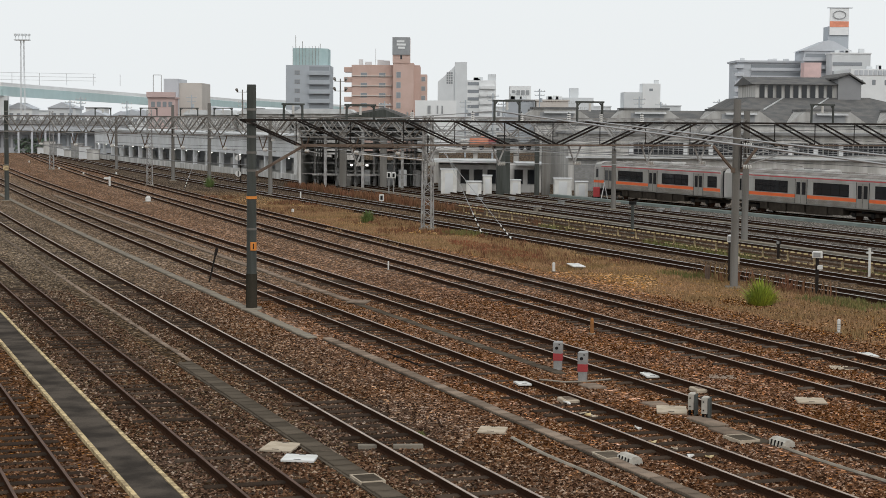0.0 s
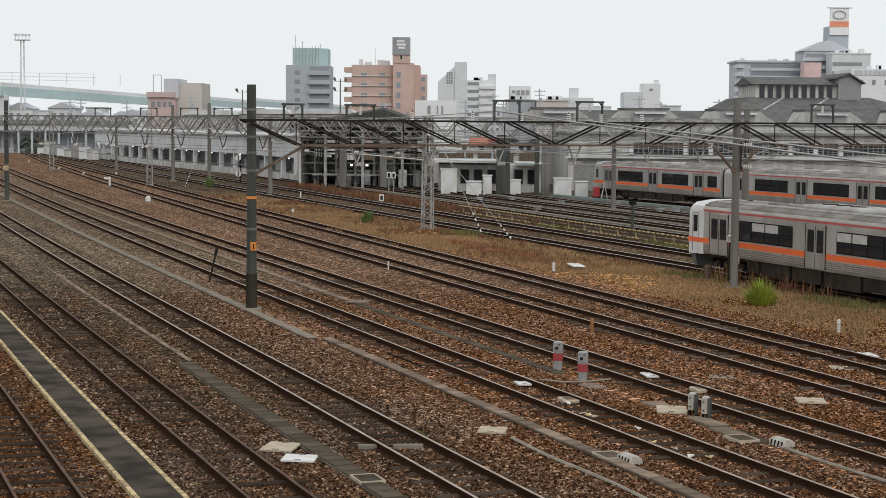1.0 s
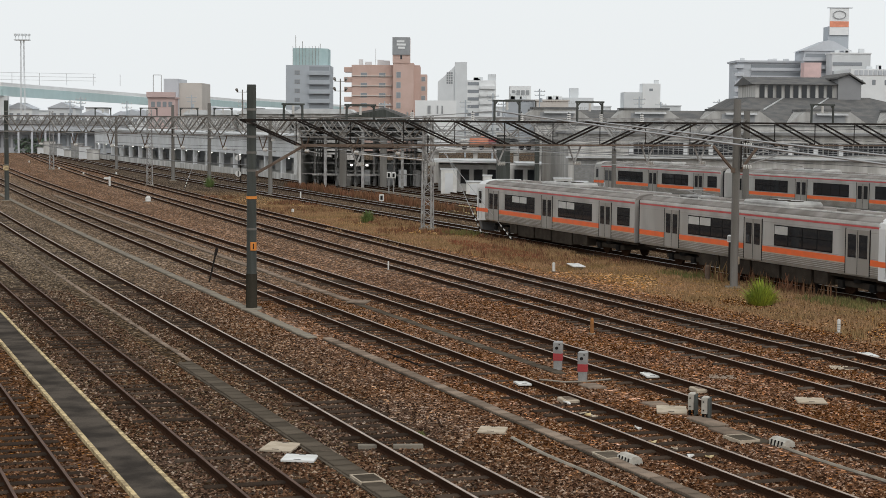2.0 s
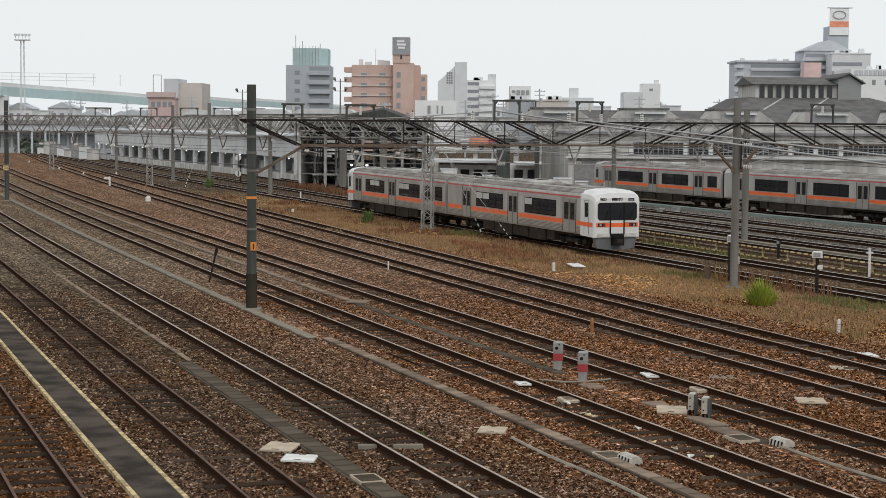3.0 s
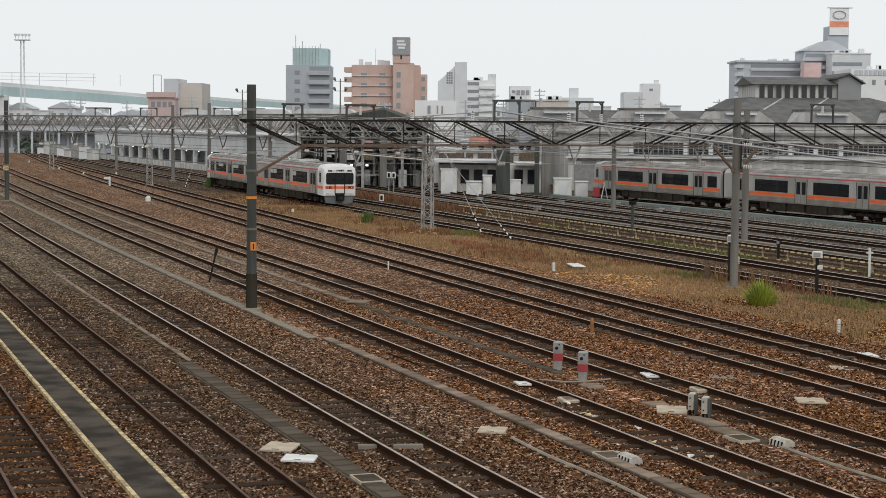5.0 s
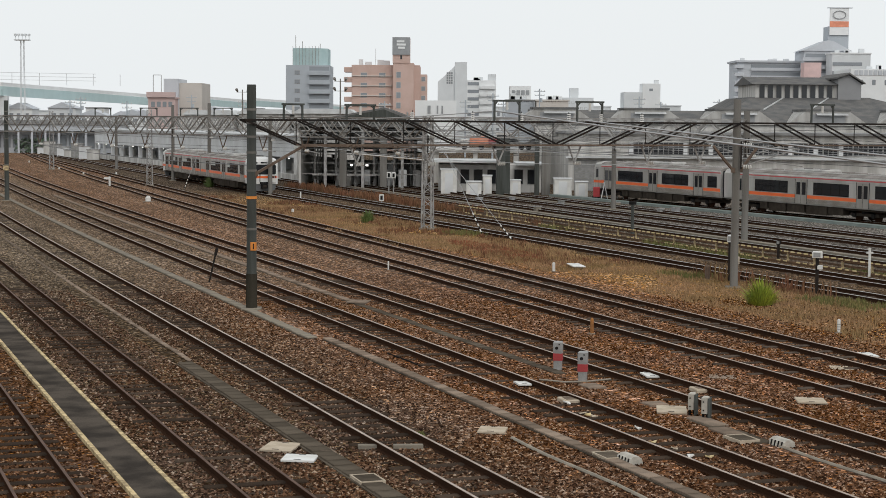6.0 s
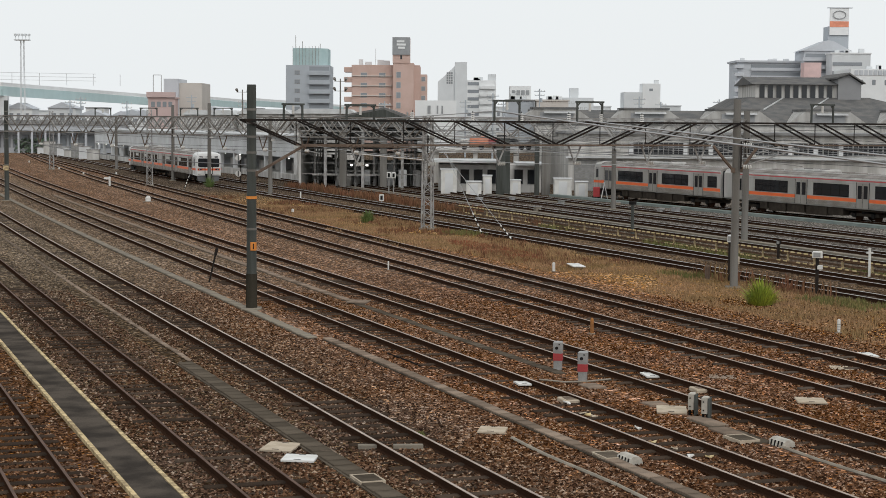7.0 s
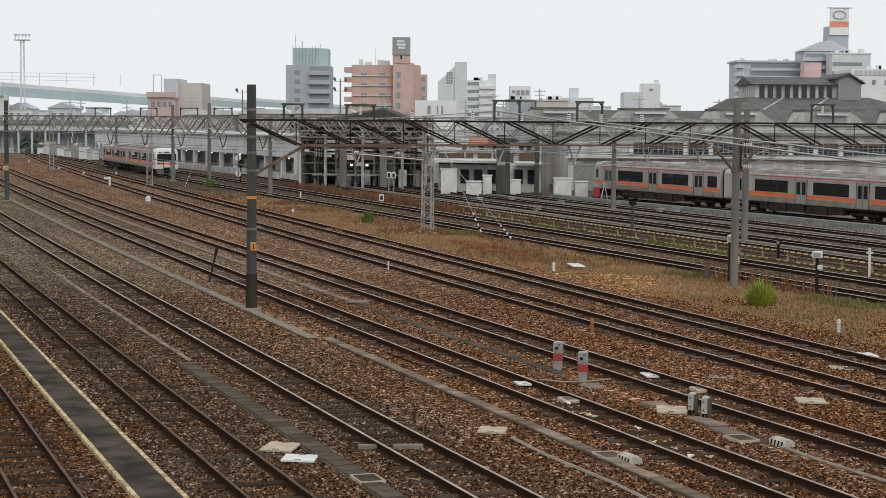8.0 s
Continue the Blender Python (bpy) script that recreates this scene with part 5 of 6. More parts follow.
def depot():
    t = thing("depot_hall", "long grey depot hall with a strip of windows", "depot", group="depot")
    part("wall", Shape().box(12.5, 75, 170, 186, BED, 5.5), M_WALLGREY, t)
    part("eave_board", Shape().box(12.2, 75, 169.5, 186, 5.5, 5.75), M_ROOFGREY, t)
    part("lower_canopy", Shape().box(12.2, 75, 169.3, 170, 3.1, 3.3), M_ROOFPALE, t, "pale canopy")
    n = 30
    for i in range(n):
        x = 18.5 + i * 1.5
        w = part("window", Shape().box(x, x + 1.46, 169.93, 170.02, 3.45, 4.75), M_BOXGREY, t)
        for k in range(3):
            part("pane", Shape().box(x + .06 + k * .47, x + .46 + k * .47, 169.9, 169.94, 3.52, 4.68), M_PANE if (i * 5 + k * 3) % 7 else M_WALLPALE, w)
    for k in range(2):
        sh = part("roller_shutter", Shape().box(13.1 + k * 2.6, 15.3 + k * 2.6, 169.92, 169.99, BED, 2.9), M_HOTELDARK, t, "grey roller shutter")
        for z in range(12):
            part("shutter_slat", Shape().box(13.15 + k * 2.6, 15.25 + k * 2.6, 169.88, 169.92, .0 + z * .24, .18 + z * .24), M_BOXGREY, sh)
    # dormered hall behind: dark roof rising between grey dormer fronts
    g = thing("dormer_hall", "grey workshop hall with dark roof valleys between dormers", "depot", group="depot")
    part("front_wall", Shape().box(10, 76, 186.0, 186.3, BED, 6.55), M_WALLGREY, g)
    part("main_roof", Shape().prism([(185.7, 6.45), (192.5, 8.05), (199.5, 6.45)], lambda u, w: (9.5, u, w), lambda u, w: (76.5, u, w)), M_ROOFDARK, g, "dark sheet roof")
    for i in range(7):
        x = 10.2 + i * 9.9
        d = part("dormer", Shape().prism([(x - 2.6, 6.5), (x + 6.6, 6.5), (x + 4.3, 8.1), (x - .3, 8.1)], lambda u, w: (u, 185.6, w), lambda u, w: (u, 192.4, w)), M_DORMER, g, "grey dormer front")
        part("dormer_cap", Shape().box(x - .5, x + 4.5, 185.4, 192.6, 8.1, 8.28), M_ROOFDARK, d)
        # flat panel: only its grey gives the recess its shade
        part("louvre", Shape().box(x + .3, x + 3.9, 185.5, 185.62, 6.72, 7.72), M_SHADEIN, d, "dark louvred opening")
        part("awning", Shape().prism([(185.0, 7.68), (185.6, 7.85), (185.6, 7.78), (185.0, 7.61)], lambda u, w: (x + .7, u, w), lambda u, w: (x + 4.1, u, w)), M_ROOFPALE, d, "pale awning strip")
        part("downpipe", Shape().bar((x - 2.0, 185.9, .2), (x - 2.0, 185.9, 6.5), .12), M_STEEL_GREY, g)
    # clerestory hall
    c = thing("clerestory_hall", "dark-roofed workshop hall with a glazed clerestory", "depot", group="depot")
    part("hall_wall", Shape().box(34.5, 58, 203, 226, BED, 8.2), M_WALLGREY, c)
    part("lower_roof", Shape().prism([(34.0, 8.0), (58.5, 8.0), (52.0, 9.9), (37.5, 9.9)], lambda u, w: (u, 201.8, w) if w < 9 else (u, 208.2, w), lambda u, w: (u, 226, w)), M_ROOFDARK, c, "dark hipped sheet roof")
    part("clerestory", Shape().box(38.0, 48.0, 208, 220, 9.4, 11.5), M_WALLGREY, c, "pale grey clerestory wall")
    part("upper_roof", Shape().prism([(207.2, 11.45), (214.0, 12.5), (220.8, 11.45)], lambda u, w: (37.5, u, w), lambda u, w: (48.0, u, w)), M_ROOFDARK, c, "dark clerestory roof")
    part("end_gable", Shape().prism([(48.0, 9.0), (50.8, 9.0), (50.8, 11.6), (49.2, 12.7), (48.0, 12.2)], lambda u, w: (u, 207.4, w), lambda u, w: (u, 220, w)), M_HOTELDARK, c, "grey end gable")
    part("gable_roof", Shape().prism([(47.6, 12.15), (49.2, 12.75), (51.2, 11.55), (51.2, 11.7), (49.2, 12.95), (47.6, 12.35)], lambda u, w: (u, 206.9, w), lambda u, w: (u, 220.4, w)), M_ROOFDARK, c)
    windows(c, 38.3, 47.6, 207.98, 9.75, 11.4, 9, 1, .58, .92, M_PANE, M_STEEL_GREY)
    for x in (38.0, 43.5):
        part("roof_pipe", Shape().bar((x, 202.5, 8.3), (x + 3.6, 208.2, 9.9), .14), M_ROOFPALE, c)


def parking_deck():
    t = thing("parking_deck", "grey raised parking deck behind the station", "parking deck", group="depot")
    part("deck", Shape().box(-1.5, 13, 188, 202, 3.2, 3.5), M_WALLGREY, t)
    for x in (-.8, 3.5, 8, 12):
        part("column", Shape().box(x - .25, x + .25, 188.2, 188.7, BED, 3.2), M_WALLGREY, t)
    part("railing", Shape().bar((-1.5, 188.1, 4.3), (13, 188.1, 4.3), .07), M_STEEL_GREY, t)
    truck = thing("box_truck", "orange and red box truck on the parking deck", "truck", group="parked vehicles")
    part("box", Shape().box(2.9, 5.0, 190, 192, 3.9, 5.0, .08), M_SIGNORANGE, truck)
    part("tarpaulin", Shape().box(5.05, 6.4, 190, 192, 3.9, 4.8, .15), M_RED, truck, "red tarpaulin")
    part("cab", Shape().box(1.9, 2.85, 190.1, 191.9, 3.8, 4.7, .15), M_WHITE, truck)
    for x in (2.3, 4.2, 5.8):
        part("wheel", Shape().cone((x, 189.95, 3.8), (x, 190.2, 3.8), .32, .32, 14), M_BLACK, truck)
    for x in (7.6, 10.6):
        car = thing("parked_car", "white parked car on the parking deck", "car", group="parked vehicles")
        part("body", Shape().prism([(-2, .3), (2, .3), (2, .8), (1.2, .9), (.7, 1.35), (-.9, 1.35), (-1.6, .9), (-2, .8)], lambda u, w: (x + u * .8, 190.0, 3.5 + w), lambda u, w: (x + u * .8, 191.7, 3.5 + w)), M_WHITE, car)
        part("side_glass", Shape().prism([(-1.3, .88), (1.0, .88), (.6, 1.27), (-.8, 1.27)], lambda u, w: (x + u * .8, 189.97, 3.5 + w), lambda u, w: (x + u * .8, 190.02, 3.5 + w)), M_PANE, car)
        for u in (-1.1, 1.1):
            part("wheel", Shape().cone((x + u, 189.95, 3.8), (x + u, 190.2, 3.8), .3, .3, 14), M_BLACK, car)


def huts():
    """Small station huts, boxes and pillars in front of the deck."""
    t = thing("platform_hut", "low grey platform hut with a pale canopy", "hut", group="station huts")
    part("wall", Shape().box(-.5, 9.5, 164, 170, BED, 2.5), M_WALLGREY, t)
    part("canopy", Shape().box(-1.2, 5.6, 161.5, 170, 2.75, 2.95), M_ROOFPALE, t, "pale flat canopy")
    part("canopy", Shape().box(7.0, 9.8, 162.0, 170, 2.5, 2.7), M_ROOFPALE, t, "pale flat canopy")
    windows(t, 1.4, 9.2, 163.98, .4, 2.3, 6, 1, .62, .7, M_PANE, M_STEEL_GREY)
    for x0, x1, y, z, lab in ((-.25, 1.25, 160, 2.1, "white equipment hut beside the tracks"), (2.1, 3.5, 156, 1.1, "white equipment cabinet beside the tracks"), (3.7, 4.5, 158, 1.6, "white locker beside the platform"),
                              (6.2, 7.2, 158, 1.2, "white locker beside the platform"), (10.2, 11.8, 156, 1.45, "white relay hut beside the tracks"), (12.1, 13.2, 155, 1.2, "white relay cabinet beside the tracks")):
        h = thing("relay_hut", lab, "hut", pose(x0, y, BED), group="station huts")
        part("body", Shape().box(0, x1 - x0, 0, 1.6, 0, z - BED, .03), M_WHITE, h)
        part("door", Shape().box((x1 - x0) * .25, (x1 - x0) * .75, -.03, 0, .1, (z - BED) * .85), M_WALLPALE, h)
        part("lid", Shape().box(-.06, x1 - x0 + .06, -.08, 1.66, z - BED, z - BED + .07), M_WALLPALE, h)
    for x, y, w, mat in ((5.56, 158.5, .62, M_POLE), (9.6, 159.2, .40, M_POLE_LIGHT), (8.75, 159.1, .22, M_POLE)):
        p_ = thing("pillar", "broad grey concrete pillar beside the platform", "pillar", pose(x, y, BED), group="station pillars")
        part("shaft", Shape().box(-w, w, -w, w, 0, 5.6, .04), mat, p_)
        part("cap", Shape().box(-w - .1, w + .1, -w - .1, w + .1, 5.6, 5.8), M_WALLGREY, p_)


brick_apartments()
grey_tower()
pale_town()
hotel()
expressway()
light_tower(-86.7, 350, 24.2, "tall pale floodlight tower in the mist")
yard_lamp(-16.0, 262, 13.2, 2, "dark yard lamp mast with clustered floodlights")
yard_lamp(-32.5, 274, 11.6, 1, "dark yard lamp mast with floodlights")
station()
work_shed()
depot()
parking_deck()
huts()
for x0, x1, y, z in ((-44, -35.5, 288, 7.9), (-34.5, -26, 286, 8.1), (-25, -15, 284, 8.2)):
    r = thing("flat_roofed_shed", "low station shed with a pale flat roof", "shed", group="station")
    part("wall", Shape().box(x0, x1, y, y + 12, BED, z - .5), M_WALLGREY, r)
    part("roof", Shape().prism([(x0 - .4, z - .5), (x1 + .4, z - .5), (x1 - .8, z + .3), (x0 + .8, z + .3)], lambda u, w: (u, y - .5, w), lambda u, w: (u, y + 12.5, w)), M_ROOFPALE, r, "pale sheet roof")


def goods_shed():
    """Low open-fronted shed at the far end of the yard."""
    t = thing("goods_shed", "low grey open-fronted goods shed far along the yard", "shed", group="station")
    x0, x1, y = -92.0, -61.0, 326.0
    part("back_wall", Shape().box(x0, x1, y + 3, y + 3.3, BED, 5.2), M_HOTEL, t)
    part("fascia", Shape().box(x0, x1, y - .1, y + .2, 4.2, 5.4), M_HOTEL, t, "dull grey fascia board")
    windows(t, x0 + 1, x1 - 1, y + 2.99, .6, 3.6, 16, 1, .7, .8, M_HAZEPANE, M_HOTELDARK)
    part("roof", Shape().prism([(y - .6, 5.4), (y + 3.6, 6.2), (y + 7.8, 5.4)], lambda u, w: (x0 - .4, u, w), lambda u, w: (x1 + .4, u, w)), M_ROOFDARK, t, "dark sheet roof")
    for i in range(13):
        x = x0 + (x1 - x0) * i / 12
        part("pillar", Shape().box(x - .18, x + .18, y - .1, y + .25, BED, 4.2), M_HOTEL, t)


goods_shed()


# far green embankment at the end of the yard
def hedge(x0, x1, y, h, n, seed, label):
    s, rnd = Shape(), random.Random(seed)
    for _ in range(n):
        x, z = rnd.uniform(x0, x1), rnd.uniform(0, 1) ** .8 * h
        yy = y + rnd.uniform(-2, 2)
        r = rnd.uniform(.25, .6)
        a_ = rnd.uniform(0, 6.28)
        n0 = len(s.v)
        s.v += [(x - r, yy, BED + z), (x + r * math.cos(a_), yy - r * .6, BED + z + r * .3), (x + r * .4, yy + r * .3, BED + z + r), (x - r * .3, yy - r * .4, BED + z - r * .4)]
        s.f += [(n0, n0 + 1, n0 + 2), (n0, n0 + 3, n0 + 1)]
    tagged(part("hedge", s, M_HEDGE), label, "hedge", kind="stuff")


M_HEDGE = surface("dull_green_leaves", (.20, .26, .19), .9, 0, .2, .6, (.15, .19, .14), .6, 0, island=0.4)
hedge(-83, -76, 330, 2.6, 700, 31, "dull green hedge at the far end of the yard")
for i in range(8):
    x, y = -72 + i * 2.6, 322 - i * 6.0
    t = thing("storage_box", "pale storage box beside the far tracks", "box", pose(x - 4, y, BED), group="far trackside boxes")
    part("box_body", Shape().box(-1.0, 1.0, -.6, .6, 0, 1.2 + (i * 3 % 4) * .4, .05), (M_WALLPALE, M_WALLGREY, M_BOXGREY)[i % 3], t)
    part("box_lid", Shape().box(-1.1, 1.1, -.7, .7, 1.2 + (i * 3 % 4) * .4, 1.32 + (i * 3 % 4) * .4), M_STEEL_GREY, t)

rnd = random.Random(41)
for i in range(15):
    x, y, h = -136 + i * 5.2 + rnd.uniform(-1, 1), rnd.uniform(438, 480), rnd.uniform(8.2, 11.2)
    w = rnd.uniform(5, 8)
    t = block("house", x, x + w, y, y + 8, h - 1.2, (M_FARGREY, M_FARWHITE, M_HOTEL)[i % 3], "pale grey house under the expressway", "house", "far houses")
    part("gable_roof", Shape().prism([(x - .4, h - 1.2), (x + w + .4, h - 1.2), (x + w / 2, h + .4)], lambda u, w_: (u, y - .4, w_), lambda u, w_: (u, y + 8.4, w_)), M_HOTEL, t)
    windows(t, x + .4, x + w - .4, y - .02, 5.2, h - 1.6, 3, 1, .5, .5, M_HAZEPANE)


def utility_pole(x, y, top):
    t = thing("utility_pole", "thin dark utility pole with cross arms", "utility pole", pose(x, y, BED), group="utility poles")
    part("shaft", Shape().cone((0, 0, 0), (0, 0, top), .17, .11, 8), M_TOWER, t)
    for k in range(2):
        part("cross_arm", Shape().box(-1.1 + .2 * k, 1.1 - .2 * k, -.06, .06, top - .6 - k * .8, top - .48 - k * .8), M_TOWER, t)
        for u in (-.9, -.3, .3, .9):
            part("pin_insulator", Shape().cone((u, 0, top - .5 - k * .8), (u, 0, top - .25 - k * .8), .07, .05, 6), M_PORCELAIN, t)
    part("transformer", Shape().cone((.3, 0, top - 2.6), (.3, 0, top - 1.8), .25, .25, 10), M_TOWER, t)


for x, y, top in ((-70.5, 330, 11.0), (-62.5, 335, 10.2), (-50.5, 340, 11.6), (-39.0, 330, 10.6), (8.6, 300, 11.8), (10.8, 310, 10.4), (4.0, 320, 10.8), (34.4, 300, 11.4), (39.5, 310, 10.6), (48.5, 300, 11.0), (52.5, 280, 10.8), (18.5, 330, 13.2), (-10.5, 300, 10.2), (-77, 350, 10.5), (-95, 340, 10.8)):
    utility_pole(x, y, top)

rnd = random.Random(55)
for x0, x1, y, z in ((-20, -12, 386, 19.0), (7.5, 13.5, 544, 19.6), (15, 20, 396, 11.75), (22, 28, 393, 11.75), (90, 108, 526, 25.8), (115, 125, 507, 27.75), (108, 125, 458, 21.2)):
    for k in range(4):
        x = rnd.uniform(x0, x1 - 1.5)
        h = rnd.uniform(.6, 1.5)
        t = thing("rooftop_unit", "small pale rooftop plant box", "rooftop unit", pose(x, y, z), group="rooftop units")
        part("unit_body", Shape().box(0, rnd.uniform(.8, 1.8), 0, 1.2, 0, h, .04), M_FARGREY, t)
        part("unit_base", Shape().box(-.1, 1.2, -.1, 1.3, -.02, .12), M_HOTEL, t)
# ---- trackside things ----
M_GRASS = surface("dry_tan_grass", (.37, .235, .135), .9, 0, .15, .35, (.27, .19, .09), .8, 0, island=0.4)
M_RUSTWEED = surface("russet_dry_weeds", (.20, .095, .058), .9, 0, .15, .5, (.17, .11, .06), .7, 0, island=0.45)
M_REDWEED = surface("reddish_ground_weeds", (.31, .105, .065), .9, 0, .15, .5, (.2, .09, .05), .7, 0, island=0.4)
M_GREEN = surface("fresh_green_blades", (.33, .37, .05), .75, 0, .12, 1.5, (.17, .24, .04), .7, 0, island=0.4)
M_WEEDGREEN = surface("olive_green_weeds", (.15, .16, .06), .85, 0, .12, .6, (.2, .16, .07), .7, 0, island=0.4)
M_BUSHGREEN = surface("leaf_green_blades", (.16, .22, .07), .8, 0, .12, 1.5, (.10, .15, .05), .7, 0, island=0.4)
M_PALEPIPE = surface("pale_cable_conduit", (.34, .30, .245), .85, 0, .1, 2.0, (.22, .195, .16), .7, .1)
M_GREENPATH = surface("pale_green_walkway", (.25, .285, .265), .85, 0, .08, .8, (.15, .18, .17), .6, .05)
M_STAKE = surface("weathered_orange_paint", (.40, .18, .06), .9, 0, .15, 5.0, (.2, .1, .05), .7, .05)
M_CABINET = surface("pale_cabinet_paint", (.50, .47, .41), .6, 0, .08, 6.0, (.30, .27, .23), .6, .05)
M_TRAY = surface("brown_tray_steel", (.15, .085, .045), .8, .1, .2, 3.0, (.07, .045, .03), .7, .1)
M_TAPE = surface("yellow_marking", (.66, .53, .30), .7, 0, .1, 3.0, (.5, .37, .16), .6, 0)


def post(name, x, y, h, r, material, label, category="post", lean=0.0, group="trackside posts"):
    t = thing(name, label, category, pose(x, y, BED, 0, lean, 0), group=group)
    part("shaft", Shape().cone((0, 0, -.1), (0, 0, h - r * .6), r, r, 10).cone((0, 0, h - r * .6), (0, 0, h), r, r * .55, 10), material, t)
    part("base", Shape().box(-r * 1.8, r * 1.8, -r * 1.8, r * 1.8, -.1, .03, .01), M_CONC, t)
    return t


def board(x, y, w, d, turn, material, label, z=BED + .045):
    w, d = w * .84, d * .84
    t = thing("cover_board", label, "board", pose(x, y, z, random.Random(int(x * 10)).uniform(-2, 2), 1.0, turn), group="cover boards")
    part("panel", Shape().box(-w / 2, w / 2, -d / 2, d / 2, -.03, .012, .006), material, t)
    for s in (-1, 1):
        part("grip_slot", Shape().box(s * w * .02 - .07, s * w * .02 + .07, s * d * .40 - .02, s * d * .40 + .02, .010, .016), M_BLACK, t, "dark grip slot")
    return t


board(-3.36, 35.0, .80, 1.05, -10, M_CREAM, "cream cover board lying beside the trough")
board(-2.86, 33.85, .80, .85, -4, M_WHITE, "white cover board lying beside the trough")
board(1.13, 37.15, .72, .85, -8, M_CREAM, "cream cover board lying on brown ballast")
board(2.10, 43.75, .42, .75, 10, M_WHITE, "white board lying between the rails", BED + .07)
board(5.61, 45.4, .42, .75, 12, M_WHITE, "white board lying between two rails", BED + .07)
board(5.48, 40.0, .85, 1.0, -6, M_CREAM, "cream cover board beside the grey cabinets")
board(9.12, 41.5, .85, 1.1, -6, M_CREAM, "cream cover board lying on brown ballast")
board(11.26, 47.4, .75, .9, -8, M_CREAM, "dirty cream board lying on brown ballast", BED + .0)
board(7.6, 45.5, .85, .8, -8, M_LID, "dull brown board lying on brown ballast", BED + .0)
board(12.57, 49.75, .55, .8, 12, M_WHITE, "white board lying beside a rail", BED + .07)
board(6.27, 79.4, .70, 1.6, 10, M_WHITE, "white board lying on the weedy strip", BED + .15)
board(-3.16, 63.6, .9, 1.6, -6, M_LID, "dull concrete slab beside a trough")
for x, y, mat, lab in ((3.16, 41.2, M_CREAM, "cream plank box lying between the rails"), (6.67, 43.0, M_CREAM, "cream plank box lying on a rail")):
    t = thing("plank_box", lab, "box", pose(x, y, -.115, 0, 0, 12), group="plank boxes")
    part("tray", Shape().box(-.26, .26, -.3, .3, -.06, .05, .02), mat, t)
    part("inset", Shape().box(-.16, .16, -.2, .2, .05, .06), M_LID, t)
t = thing("crossing_plank", "pale weathered plank across the rails", "plank", pose(-1.15, 35.1, BED + .05, 0, 0, 4), group="planks")
part("plank", Shape().box(-.60, -.18, -.07, .07, -.05, .04, .01), M_CONC, t)
part("plank", Shape().box(.14, .77, -.07, .07, -.05, .04, .01), M_CONC, t)

# red and grey marker posts
for x, y in ((3.21, 46.6), (3.73, 44.55)):
    t = thing("marker_post", "square grey marker post with a red band", "post", pose(x, y, BED, 0, 0, -14), group="marker posts")
    part("lower", Shape().box(-.11, .11, -.09, .09, -.05, .27, .01), M_BOXGREY, t, "blue-grey foot")
    part("red_band", Shape().box(-.125, .125, -.105, .105, .27, .47, .005), M_RED, t, "faded red band")
    part("head", Shape().box(-.13, .13, -.11, .11, .47, .80, .03), M_BOXGREY, t, "grey head")
    part("dial", Shape().cone((-.02, -.112, .62), (-.02, -.128, .62), .045, .045, 10), M_BLACK, t)
    part("bolt", Shape().cone((.05, -.112, .72), (.05, -.122, .72), .02, .02, 8), M_BLACK, t)
# grey cabinets on legs
for x, y in ((5.89, 39.5), (6.12, 38.95)):
    t = thing("trackside_cabinet", "small pale grey cabinet on short black legs", "cabinet", pose(x, y, BED, 0, 0, -20), group="trackside cabinets")
    part("cabinet_body", Shape().box(-.075, .075, -.13, .13, .14, .53, .02), M_CABINET, t)
    part("back_plate", Shape().box(.08, .12, -.14, .14, 0, .50, .005), M_POLE, t)
    for u in (-.05, .05):
        part("leg", Shape().box(u - .02, u + .02, -.05, .05, 0, .14), M_BLACK, t)
    for z in (.22, .42):
        part("latch", Shape().cone((-.02, -.131, z), (-.02, -.142, z), .018, .018, 8), M_BLACK, t)
# point machine housings with striped ends
for x, y, turn in ((3.81, 33.85, 112), (7.27, 35.75, 112)):
    t = thing("cable_housing", "pale metal cable housing with dark stripes", "housing", pose(x, y, BED, 0, 0, turn), group="cable housings")
    part("shell", Shape().prism([(-.16, 0), (.16, 0), (.13, .12), (.06, .17), (-.06, .17), (-.13, .12)], lambda u, w: (-.27, u, w), lambda u, w: (.27, u, w)), M_CABINET, t)
    for k in (-.2, -.07, .06, .19):
        part("stripe", Shape().prism([(-.165, 0), (.165, 0), (.134, .124), (-.134, .124)], lambda u, w: (k - .025, u, w), lambda u, w: (k + .025, u, w)), M_BLACK, t)
    part("end_cap", Shape().box(.27, .33, -.12, .12, 0, .12, .02), M_WALLPALE, t)
# inspection pits with pale frames
for x, y, turn in ((-1.40, 31.85, 20), (6.5, 36.3, 20), (3.45, 34.3, 20)):
    t = thing("inspection_cover", "dark inspection cover in a pale frame", "cover", pose(x, y, BED + .065, 0, 0, turn), group="inspection covers")
    part("cover", Shape().box(-.22, .22, -.33, .33, -.12, 0), M_LID_DARK, t)
    for u0, u1, v0, v1 in ((-.25, -.22, -.36, .36), (.22, .25, -.36, .36), (-.22, .22, -.36, -.33), (-.22, .22, .33, .36)):
        part("frame_bar", Shape().box(u0, u1, v0, v1, -.12, .012), M_CREAM, t)
# slabs round the cabinets
for x, y, w, d in ((6.1, 38.5, .45, 1.2), (6.35, 37.2, .45, 1.0), (5.2, 40.9, .5, .5), (3.9, 43.6, .5, .7), (-2.35, 34.6, .3, .4)):
    t = thing("concrete_slab", "worn grey concrete slab set in the ballast", "slab", pose(x, y, BED, 0, 0, 20), group="concrete slabs")
    part("slab", Shape().box(-w / 2, w / 2, -d / 2, d / 2, -.1, .05, .015), M_LID, t)


